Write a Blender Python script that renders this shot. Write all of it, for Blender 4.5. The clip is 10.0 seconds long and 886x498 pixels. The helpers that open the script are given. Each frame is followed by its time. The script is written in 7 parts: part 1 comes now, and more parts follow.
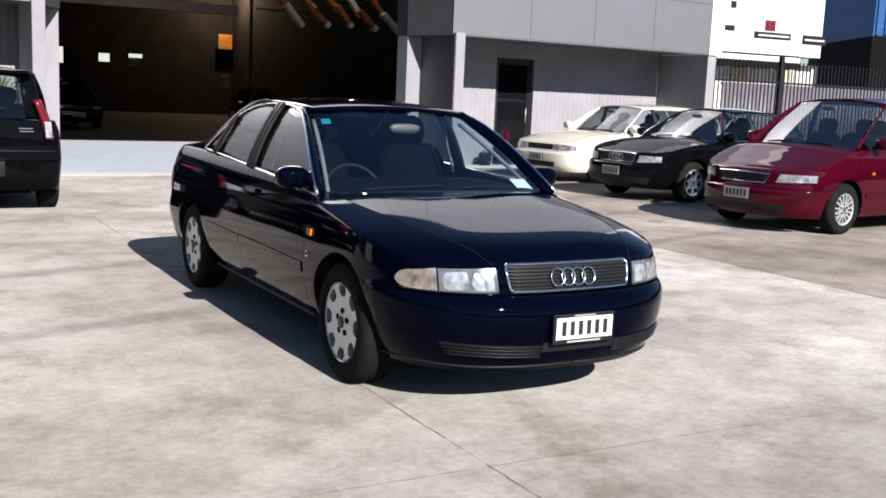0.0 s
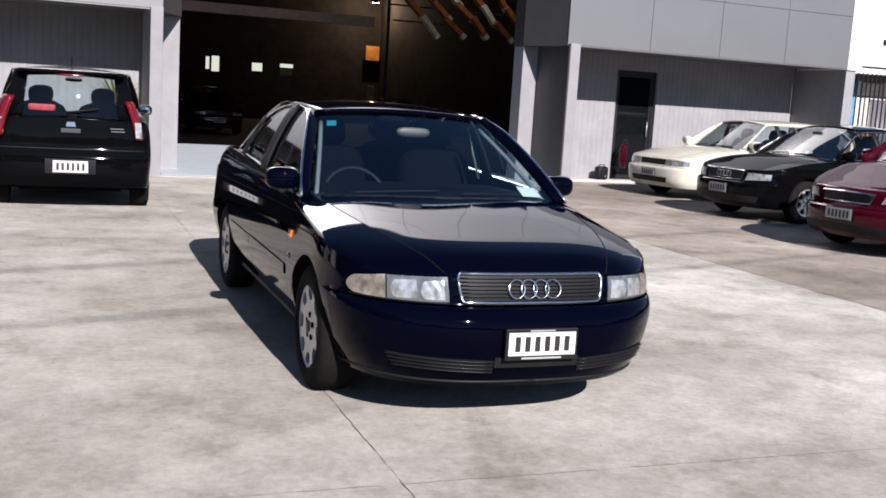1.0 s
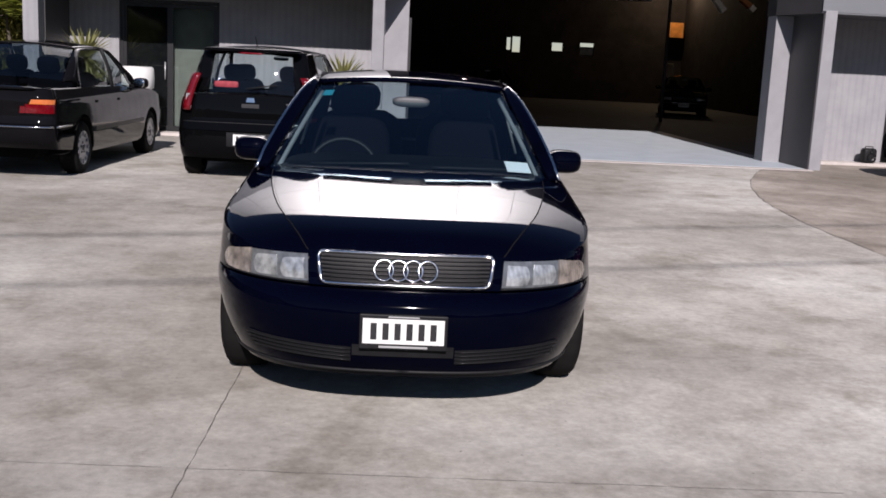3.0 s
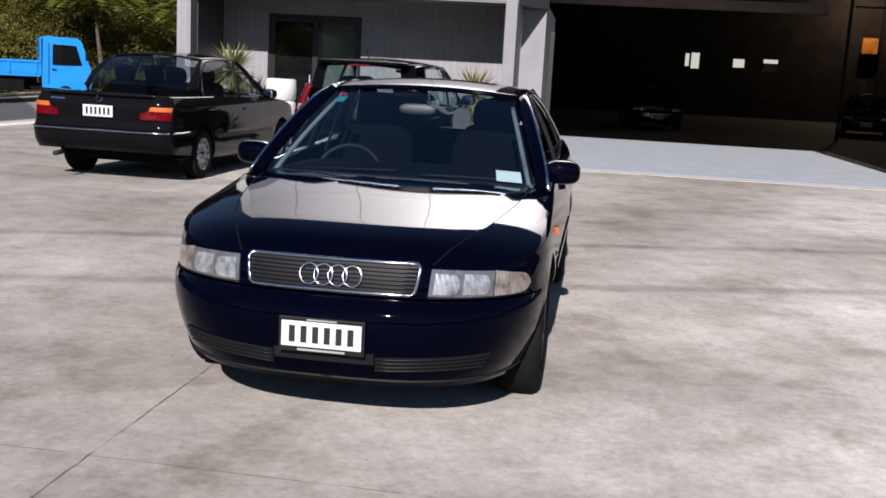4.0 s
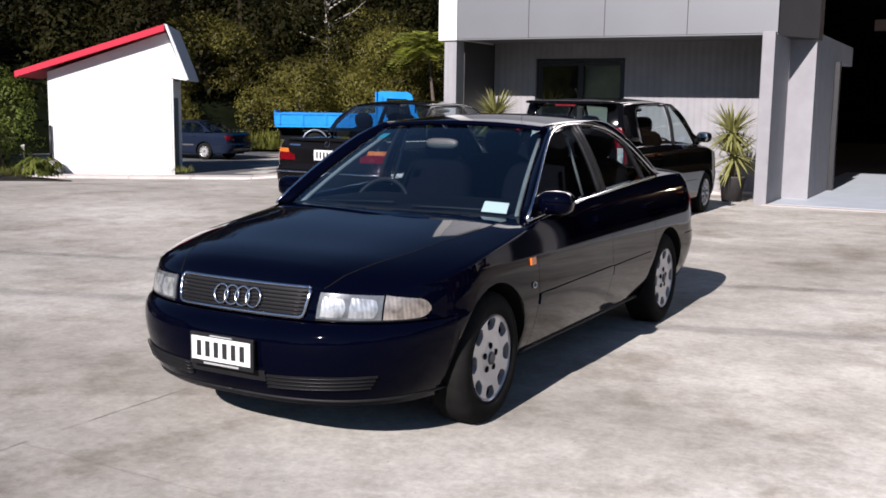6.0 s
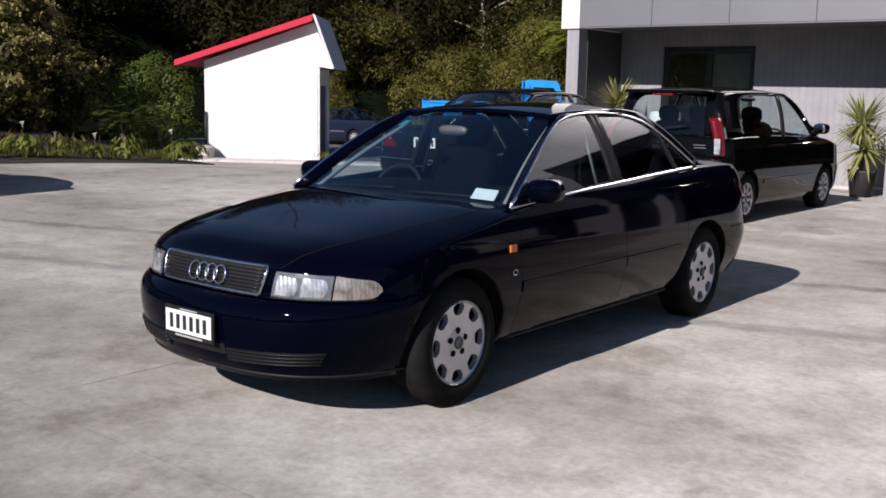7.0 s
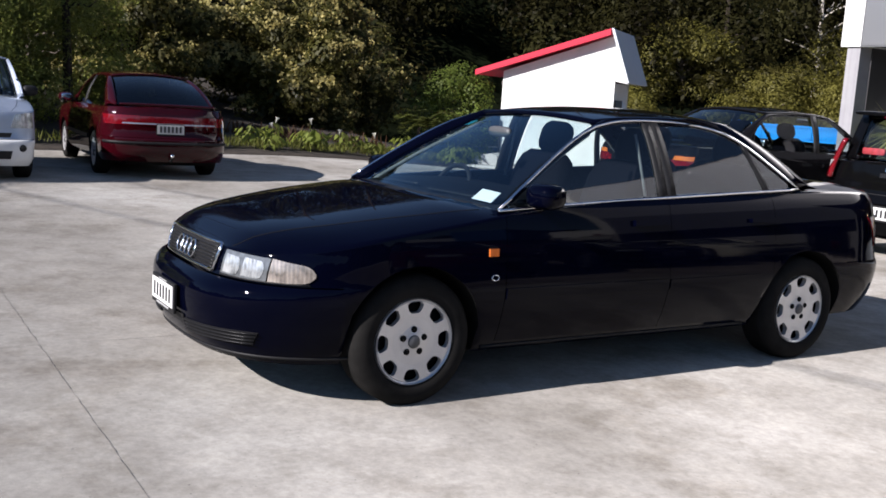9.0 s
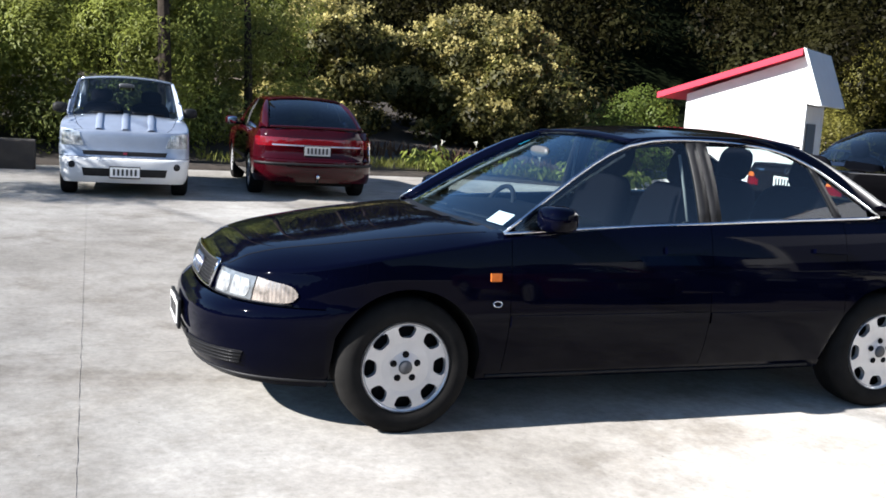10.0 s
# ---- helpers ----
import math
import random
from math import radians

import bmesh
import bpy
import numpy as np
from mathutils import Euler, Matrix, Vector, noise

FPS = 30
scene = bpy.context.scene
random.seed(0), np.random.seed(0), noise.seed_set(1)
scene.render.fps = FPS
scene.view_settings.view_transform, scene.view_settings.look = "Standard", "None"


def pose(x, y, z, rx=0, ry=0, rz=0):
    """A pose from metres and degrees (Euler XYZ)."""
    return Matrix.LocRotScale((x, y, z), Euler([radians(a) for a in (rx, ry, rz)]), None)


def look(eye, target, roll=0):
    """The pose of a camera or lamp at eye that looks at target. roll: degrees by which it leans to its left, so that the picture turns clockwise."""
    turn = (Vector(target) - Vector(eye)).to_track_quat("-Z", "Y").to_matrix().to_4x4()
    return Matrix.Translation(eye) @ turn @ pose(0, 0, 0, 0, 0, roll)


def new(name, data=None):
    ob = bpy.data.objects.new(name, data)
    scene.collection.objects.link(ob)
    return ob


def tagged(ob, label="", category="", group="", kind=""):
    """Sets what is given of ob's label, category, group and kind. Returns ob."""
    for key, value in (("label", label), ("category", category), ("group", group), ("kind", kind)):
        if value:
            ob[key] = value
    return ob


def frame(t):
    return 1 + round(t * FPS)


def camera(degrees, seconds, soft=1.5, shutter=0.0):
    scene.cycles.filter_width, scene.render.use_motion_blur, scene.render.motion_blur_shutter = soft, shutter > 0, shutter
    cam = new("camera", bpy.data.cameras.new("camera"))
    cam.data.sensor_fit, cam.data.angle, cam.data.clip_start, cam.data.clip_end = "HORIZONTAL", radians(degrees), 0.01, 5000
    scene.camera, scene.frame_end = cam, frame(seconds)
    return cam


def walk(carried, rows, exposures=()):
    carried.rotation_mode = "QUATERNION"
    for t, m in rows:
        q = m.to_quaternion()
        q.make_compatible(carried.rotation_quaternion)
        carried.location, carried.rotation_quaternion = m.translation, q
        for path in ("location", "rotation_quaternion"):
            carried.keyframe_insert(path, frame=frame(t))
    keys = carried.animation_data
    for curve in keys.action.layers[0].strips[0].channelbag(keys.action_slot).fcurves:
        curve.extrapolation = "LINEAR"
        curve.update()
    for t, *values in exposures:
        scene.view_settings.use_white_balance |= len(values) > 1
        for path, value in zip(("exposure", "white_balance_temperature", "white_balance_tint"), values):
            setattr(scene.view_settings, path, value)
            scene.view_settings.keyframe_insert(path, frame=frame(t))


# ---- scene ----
cam = camera(47.1, 10.0, 1.7)
PATH = [
    (0, (-2.852, -4.54, 1.439), (-1.867, -2.825, 1.141), 2.5),
    (0.5, (-2.394, -4.601, 1.418), (-1.518, -2.825, 1.135), 3.9),
    (1, (-1.964, -4.746, 1.424), (-1.252, -2.899, 1.137), 3.5),
    (1.5, (-1.477, -4.821, 1.405), (-0.901, -2.94, 1.049), 3.1),
    (2, (-0.976, -4.792, 1.433), (-0.548, -2.87, 1.083), 1.8),
    (2.5, (-0.473, -4.842, 1.449), (-0.254, -2.886, 1.095), 2.7),
    (2.7, (-0.295, -4.781, 1.448), (-0.124, -2.82, 1.093), 2.8),
    (3.8, (0.781, -4.693, 1.45), (0.562, -2.739, 1.082), 2.9),
    (4, (1.0, -4.612, 1.449), (0.714, -2.663, 1.104), 3.1),
    (4.5, (1.479, -4.477, 1.461), (1.011, -2.562, 1.127), 2.7),
    (5, (1.997, -4.427, 1.467), (1.294, -2.58, 1.158), 1.4),
    (5.5, (2.437, -4.233, 1.431), (1.606, -2.44, 1.122), 2.9),
    (5.7, (2.586, -4.176, 1.455), (1.695, -2.41, 1.159), 1.3),
    (6.8, (3.487, -3.734, 1.442), (2.325, -2.135, 1.139), 2.8),
    (7, (3.625, -3.637, 1.46), (2.389, -2.096, 1.151), 1.1),
    (7.5, (4.035, -3.387, 1.462), (2.644, -1.984, 1.15), 0.9),
    (8, (4.252, -3.068, 1.419), (2.774, -1.756, 1.11), 3.3),
    (8.5, (4.506, -2.688, 1.423), (2.898, -1.531, 1.153), 4.3),
    (9, (4.669, -2.299, 1.426), (2.995, -1.248, 1.122), 3.7),
    (9.5, (4.749, -1.871, 1.452), (2.976, -1.003, 1.13), 4.0),
    (10, (4.908, -1.377, 1.449), (3.051, -0.689, 1.167), 3.5),
]
walk(cam, [(t, look(eye, target, roll)) for t, eye, target, roll in PATH], [(0, 0.73, 6310, 16), (0.5, 0.7, 6310, 15), (1, 0.53, 6310, 15), (1.5, 0.44, 6320, 17), (2.5, 0.0, 6330, 19), (4.5, 0.47, 6310, 17), (5, 0.79, 6290, 16), (5.5, 0.66, 6330, 17), (7.5, 0.2, 6360, 18), (8.5, 0.43, 6310, 17), (9, 0.78, 6260, 16), (9.5, 1.14, 6220, 14), (10, 1.55, 6200, 11)])

# ---- light ----
SUN_UP, SUN_SIDE = 31.0, 1.5          # degrees above the ground; degrees east of the yard's south line
world = bpy.data.worlds.new("sky")
scene.world = world
world.use_nodes = True
wn = world.node_tree
sky = wn.nodes.new("ShaderNodeTexSky")
sky.sky_type, sky.sun_disc = "NISHITA", False
sky.sun_elevation, sky.sun_rotation = radians(SUN_UP), radians(180 - SUN_SIDE)
sky.air_density, sky.dust_density, sky.ozone_density = 1.0, 0.1, 3.4
wn.links.new(sky.outputs[0], wn.nodes["Background"].inputs[0])
wn.nodes["Background"].inputs[1].default_value = 0.054
sun = new("sun", bpy.data.lights.new("sun", "SUN"))
sun.data.energy, sun.data.angle, sun.data.color = 5.0, radians(0.53), (1.0, 0.95, 0.88)
sun.matrix_world = look((0, 0, 0), (-math.sin(radians(SUN_SIDE)), math.cos(radians(SUN_SIDE)), -math.tan(radians(SUN_UP))))

# ---- helpers of this scene ----
def mesh_from(name, verts, faces, smooth=False):
    me = bpy.data.meshes.new(name)
    me.from_pydata(verts, [], faces)
    me.update()
    if smooth:
        me.shade_smooth()
    return me


def put_mesh(name, me, material, parent=None, label=""):
    ob = new(name, me)
    if material and not me.materials:
        me.materials.append(material)
    if parent:
        ob.parent = parent
    if label:
        ob["label"] = label
    return ob


def part(name, bm, material, parent=None, label="", smooth=False):
    me = bpy.data.meshes.new(name)
    bm.normal_update()
    bm.to_mesh(me)
    bm.free()
    if smooth:
        me.shade_smooth()
    return put_mesh(name, me, material, parent, label)


def add_box(bm, x0, x1, y0, y1, z0, z1, bevel=0.0, m=None):
    made = bmesh.ops.create_cube(bm, size=1.0)["verts"]
    bmesh.ops.transform(bm, verts=made, matrix=Matrix.Translation(((x0 + x1) / 2, (y0 + y1) / 2, (z0 + z1) / 2)) @ Matrix.Diagonal((abs(x1 - x0), abs(y1 - y0), abs(z1 - z0), 1)))
    if bevel:
        edges = list({e for v in made for e in v.link_edges})
        got = bmesh.ops.bevel(bm, geom=edges, offset=bevel, segments=2, affect="EDGES", profile=0.5)
        made = list({v for f in got["faces"] for v in f.verts})
    if m:
        bmesh.ops.transform(bm, verts=made, matrix=m)
    return bm


def box(x0, x1, y0, y1, z0, z1, bevel=0.0, m=None):
    return add_box(bmesh.new(), x0, x1, y0, y1, z0, z1, bevel, m)


def lathe(profile, segs=32, axis="x"):
    """A turned solid from (distance along the axis, radius) pairs."""
    verts, faces, n = [], [], len(profile)
    for i in range(segs):
        a = 2 * math.pi * i / segs
        for d, r in profile:
            verts.append({"x": (d, r * math.cos(a), r * math.sin(a)), "y": (r * math.cos(a), d, r * math.sin(a)), "z": (r * math.cos(a), r * math.sin(a), d)}[axis])
    for i in range(segs):
        for k in range(n - 1):
            a, b = i * n + k, (i + 1) % segs * n + k
            faces.append((a, b, b + 1, a + 1))
    return mesh_from("turned", verts, faces, True)


def tube(points, radius, closed=False, segs=6, flat=1.0):
    """A bar swept along points."""
    pts = [Vector(p) for p in points]
    verts, faces, n = [], [], len(points)
    for i, p in enumerate(pts):
        a = pts[(i - 1) % n] if closed or i else p
        b = pts[(i + 1) % n] if closed or i < n - 1 else p
        t = (b - a).normalized()
        side = t.cross(Vector((0, 0, 1)))
        side = side.normalized() if side.length > 1e-4 else Vector((1, 0, 0))
        up = side.cross(t)
        for k in range(segs):
            c = 2 * math.pi * k / segs
            verts.append(p + radius * (math.cos(c) * side + math.sin(c) * flat * up))
    for i in range(n if closed else n - 1):
        for k in range(segs):
            a, b = i * segs, (i + 1) % n * segs
            faces.append((a + k, a + (k + 1) % segs, b + (k + 1) % segs, b + k))
    if not closed:
        faces += [tuple(range(segs))[::-1], tuple((n - 1) * segs + k for k in range(segs))]
    return mesh_from("bar", verts, faces, True)


def grid(rows, close=False):
    """A sheet through rows of points."""
    n = len(rows[0])
    verts = [tuple(p) for r in rows for p in r]
    faces = [(i * n + k, i * n + k + 1, (i + 1) * n + k + 1, (i + 1) * n + k) for i in range(len(rows) - 1) for k in range(n - 1)]
    return verts, faces


def curve_at(pairs, t):
    """Smooth curve through (place, value) pairs."""
    if t <= pairs[0][0]:
        return pairs[0][1]
    for (a, va), (b, vb) in zip(pairs, pairs[1:]):
        if t <= b:
            i = pairs.index((a, va))
            pa, pb = pairs[max(i - 1, 0)], pairs[min(i + 2, len(pairs) - 1)]
            ma = (vb - pa[1]) / max(b - pa[0], 1e-6) * (b - a)
            mb = (pb[1] - va) / max(pb[0] - a, 1e-6) * (b - a)
            lim = 3 * abs(vb - va)
            ma, mb = max(-lim, min(lim, ma)), max(-lim, min(lim, mb))
            s = (t - a) / (b - a)
            return (2 * s**3 - 3 * s**2 + 1) * va + (s**3 - 2 * s**2 + s) * ma + (3 * s**2 - 2 * s**3) * vb + (s**3 - s**2) * mb
    return pairs[-1][1]


# ---- materials ----
class Mat:
    """A node material being written."""

    def __init__(self, name, color=(0.5, 0.5, 0.5), rough=0.6, metal=0.0, coat=0.0, spec=0.5):
        self.m = bpy.data.materials.new(name)
        self.m.use_nodes = True
        self.t = self.m.node_tree
        self.b = self.t.nodes["Principled BSDF"]
        self.b.inputs["Base Color"].default_value = (*color, 1)
        self.b.inputs["Roughness"].default_value = rough
        self.b.inputs["Metallic"].default_value = metal
        self.b.inputs["Coat Weight"].default_value = coat
        self.b.inputs["Coat Roughness"].default_value = 0.02
        self.b.inputs["Specular IOR Level"].default_value = spec
        self.where = None

    def node(self, kind, **values):
        n = self.t.nodes.new(kind)
        for k, v in values.items():
            n.inputs[k].default_value = v
        return n

    def link(self, a, b):
        self.t.links.new(a, b)

    def coords(self, scale=(1, 1, 1), world=True):
        if world:
            src = self.t.nodes.new("ShaderNodeNewGeometry").outputs["Position"]
        else:
            src = self.t.nodes.new("ShaderNodeTexCoord").outputs["Object"]
        mp = self.node("ShaderNodeMapping")
        mp.inputs["Scale"].default_value = scale
        self.link(src, mp.inputs[0])
        return mp.outputs[0]

    def noise(self, scale, detail=4.0, rough=0.6, stretch=(1, 1, 1), world=True):
        n = self.node("ShaderNodeTexNoise", Scale=scale, Detail=detail, Roughness=rough)
        self.link(self.coords(stretch, world), n.inputs["Vector"])
        return n.outputs["Fac"]

    def ramp(self, fac, *stops):
        r = self.t.nodes.new("ShaderNodeValToRGB")
        e = r.color_ramp.elements
        while len(e) < len(stops):
            e.new(0.5)
        for el, (p, c) in zip(e, stops):
            el.position, el.color = p, (*c, 1) if len(c) == 3 else c
        self.link(fac, r.inputs[0])
        return r.outputs[0]

    def mix(self, fac, a, b, how="MIX"):
        n = self.t.nodes.new("ShaderNodeMix")
        n.data_type, n.blend_type = "RGBA", how
        for sock, v in ((n.inputs[0], fac), (n.inputs[6], a), (n.inputs[7], b)):
            if isinstance(v, bpy.types.NodeSocket):
                self.link(v, sock)
            else:
                sock.default_value = v if not isinstance(v, tuple) else (*v, 1)
        return n.outputs[2]

    def color(self, out):
        self.link(out, self.b.inputs["Base Color"])
        return self

    def rough(self, out):
        self.link(out, self.b.inputs["Roughness"])
        return self

    def bump(self, fac, strength=0.3, dist=0.01):
        n = self.node("ShaderNodeBump", Strength=strength, Distance=dist)
        self.link(fac, n.inputs["Height"])
        self.link(n.outputs[0], self.b.inputs["Normal"])
        return self


def grey(v):
    return (v, v, v)


def simple(name, color, rough=0.6, metal=0.0, coat=0.0, vary=0.12, scale=9.0, spec=0.5, bump=0.0):
    m = Mat(name, color, rough, metal, coat, spec)
    f = m.noise(scale, 5)
    lo, hi = tuple(c * (1 - vary) for c in color), tuple(min(1, c * (1 + vary)) for c in color)
    m.color(m.ramp(f, (0.3, lo), (0.7, hi)))
    if bump:
        m.bump(m.noise(scale * 12, 4), bump, 0.004)
    return m.m


def paint(name, color, flake=0.0, dust=0.0, ior=1.40, deep=False):
    m = Mat(name, color, 0.35, 0.0, 1.0, 0.0)
    f = m.noise(2.2, 6)
    m.color(m.ramp(f, (0.35, color), (0.8, tuple(min(1, c * 1.25 + dust) for c in color))))
    m.rough(m.ramp(m.noise(5.0, 5), (0.3, grey(0.28)), (0.7, grey(0.42))))
    m.b.inputs["Metallic"].default_value = flake
    m.b.inputs["Coat Roughness"].default_value = 0.035
    m.b.inputs["Coat IOR"].default_value = ior
    if deep:                              # weak gloss straight on, put in to darken reflections; full gloss at a slant
        lw = m.node("ShaderNodeLayerWeight", Blend=0.5)
        m.link(m.ramp(lw.outputs["Facing"], (0.36, grey(0.45)), (0.68, grey(1.0))), m.b.inputs["Coat Weight"])
    return m.m


def glass(name, tint, ior=1.6, shine=(1, 1, 1)):
    m = bpy.data.materials.new(name)
    m.use_nodes = True
    t = m.node_tree
    t.nodes.clear()
    out, mx = t.nodes.new("ShaderNodeOutputMaterial"), t.nodes.new("ShaderNodeMixShader")
    tr, gl, lw = t.nodes.new("ShaderNodeBsdfTransparent"), t.nodes.new("ShaderNodeBsdfGlossy"), t.nodes.new("ShaderNodeLayerWeight")
    po, mr = t.nodes.new("ShaderNodeMath"), t.nodes.new("ShaderNodeMapRange")
    tr.inputs[0].default_value = (*tint, 1)
    gl.inputs[0].default_value, gl.inputs[1].default_value = (*shine, 1), 0.01
    lw.inputs["Blend"].default_value = 0.5
    po.operation, po.inputs[1].default_value = "POWER", 5.0
    mr.inputs["To Min"].default_value = ((ior - 1) / (ior + 1)) ** 2
    t.links.new(lw.outputs["Facing"], po.inputs[0])
    t.links.new(po.outputs[0], mr.inputs["Value"])
    t.links.new(mr.outputs[0], mx.inputs[0])
    t.links.new(tr.outputs[0], mx.inputs[1])
    t.links.new(gl.outputs[0], mx.inputs[2])
    t.links.new(mx.outputs[0], out.inputs[0])
    return m


def ribbed_lens(name="headlamp_lens", tint=(1, 1, 1)):
    m = Mat(name, grey(0.5), 0.18, 0.55, 1.0)
    w = m.node("ShaderNodeTexWave", Scale=24.0, Distortion=0.6)
    w.bands_direction = "DIAGONAL"
    m.link(m.coords((1, 1, 0.08)), w.inputs["Vector"])
    body = m.ramp(m.noise(15, 4, 0.6), (0.30, (0.20, 0.21, 0.22)), (0.48, (0.54, 0.56, 0.57)), (0.68, (0.88, 0.90, 0.91)))
    body = m.mix(0.12, body, m.ramp(w.outputs["Fac"], (0.2, grey(0.30)), (0.8, grey(0.95))), "MULTIPLY")
    m.color(m.mix(1.0, body, tint, "MULTIPLY"))
    m.bump(w.outputs["Fac"], 0.22, 0.004)
    return m.m


MAT = {
    "white": simple("white_paint", (0.78, 0.78, 0.76), 0.6, vary=0.05, scale=3),
    "black": simple("black_plastic", (0.014, 0.014, 0.015), 0.5, vary=0.2, scale=20, spec=0.2),
    "rubber": simple("tyre_rubber", (0.014, 0.0135, 0.013), 0.85, vary=0.25, scale=14, bump=0.3, spec=0.08),
    "alloy": simple("silver_alloy", (0.62, 0.62, 0.63), 0.35, 0.55, vary=0.06, scale=12),
    "chrome": simple("chrome", (0.80, 0.80, 0.82), 0.10, 1.0, vary=0.05, scale=5),
    "navy": paint("dark_blue_paint", (0.0007, 0.0010, 0.0050), 0.0, ior=1.31, deep=True),
    "midblue": paint("faded_blue_paint", (0.010, 0.015, 0.030)),
    "blackpaint": paint("black_paint", (0.0025, 0.0025, 0.003), deep=True),
    "charcoal": paint("charcoal_paint", (0.0055, 0.0052, 0.006), deep=True),
    "whitepaint": paint("white_car_paint", (0.62, 0.595, 0.51)),
    "redpaint": paint("cherry_red_paint", (0.048, 0.0015, 0.008)),
    "maroon": paint("maroon_paint", (0.024, 0.0012, 0.003)),
    "palebumper": paint("white_bumper_paint", (0.60, 0.61, 0.62)),
    "silver": paint("silver_paint", (0.35, 0.40, 0.49), 0.5),
    "bluepaint": paint("bright_blue_paint", (0.02, 0.27, 0.72)),
    "glass": glass("tinted_car_glass", (0.78, 0.85, 0.86), 1.6),
    "screenglass": glass("blue_tinted_windscreen", (0.74, 0.86, 0.90), 2.15, (0.66, 0.86, 1.0)),
    "skyglass": glass("sky_lit_windscreen", (0.42, 0.47, 0.48), 3.2),
    "sideglass": glass("tinted_side_glass", (0.74, 0.82, 0.83), 1.85),
    "leaf": simple("leaf", (0.07, 0.11, 0.025), 0.6, vary=0.5, scale=0.8),
    "redroof": simple("red_roof_sheet", (0.60, 0.02, 0.05), 0.45, vary=0.06),
    "underbody": simple("underbody_black", (0.008, 0.008, 0.008), 0.9, vary=0.3, scale=4, spec=0.1),
    "cabin": simple("cabin_plastic", (0.006, 0.006, 0.007), 0.8, vary=0.2, scale=12, spec=0.08),
    "seat": simple("seat_cloth", (0.005, 0.005, 0.007), 0.95, vary=0.25, scale=40, spec=0.03),
    "capgrey": simple("grey_plastic_cap", (0.07, 0.073, 0.08), 0.5, vary=0.1),
    "plate": simple("plate_white", (0.82, 0.82, 0.80), 0.4, vary=0.03),
    "ink": simple("plate_black", (0.02, 0.02, 0.022), 0.5, vary=0.1),
    "lens": ribbed_lens(),
    "bowl": simple("lamp_housing", (0.16, 0.17, 0.18), 0.12, 0.3, 1.0, vary=0.3, scale=30),
    "amber": simple("amber_lens", (0.62, 0.16, 0.03), 0.15, 0.0, 1.0, vary=0.15, scale=30),
    "paleamber": ribbed_lens("clear_indicator_lens", (0.93, 0.78, 0.67)),
    "taillens": simple("red_lens", (0.14, 0.003, 0.007), 0.12, 0.0, 1.0, vary=0.25, scale=30),
    "lining": simple("pale_pillar_lining", (0.22, 0.23, 0.23), 0.8, vary=0.1),
    "satin": simple("dark_satin_plastic", (0.012, 0.012, 0.014), 0.36, vary=0.1, spec=0.3),
    "mirror": simple("mirror_glass", (0.85, 0.86, 0.87), 0.03, 1.0, vary=0.01),
    "teal": simple("teal_sticker", (0.02, 0.25, 0.32), 0.5, vary=0.1),
    "redcard": simple("red_card", (0.55, 0.05, 0.06), 0.6, vary=0.3, scale=20),
    "dirtyplate": simple("dull_plate", (0.42, 0.42, 0.42), 0.5, vary=0.1),
    "smokeglass": glass("smoked_rear_glass", (0.42, 0.50, 0.56), 1.9),
    "blueglass": glass("blue_tinted_glass", (0.20, 0.25, 0.32)),
    "sign": simple("pale_board", (0.70, 0.68, 0.62), 0.6, vary=0.15, scale=6),
    "orangeglow": simple("orange_sheet", (0.75, 0.30, 0.06), 0.6, vary=0.3, scale=3),
    "posterblue": simple("blue_poster", (0.10, 0.28, 0.50), 0.5, vary=0.5, scale=8),
    "posteryellow": simple("yellow_goods", (0.55, 0.50, 0.30), 0.6, vary=0.5, scale=9),
    "fencegrey": simple("fence_grey", (0.13, 0.12, 0.135), 0.5, vary=0.1, scale=4),
    "slateblue": simple("slate_blue", (0.02, 0.10, 0.27), 0.6, vary=0.2, scale=2, spec=0.2),
    "paleblue": simple("pale_boards", (0.40, 0.43, 0.47), 0.6, vary=0.1, scale=3),
    "palewhite": simple("white_sheet", (0.66, 0.68, 0.70), 0.5, vary=0.04, scale=3),
    "asphalt": simple("road_asphalt", (0.10, 0.10, 0.105), 0.9, vary=0.2, scale=2),
}


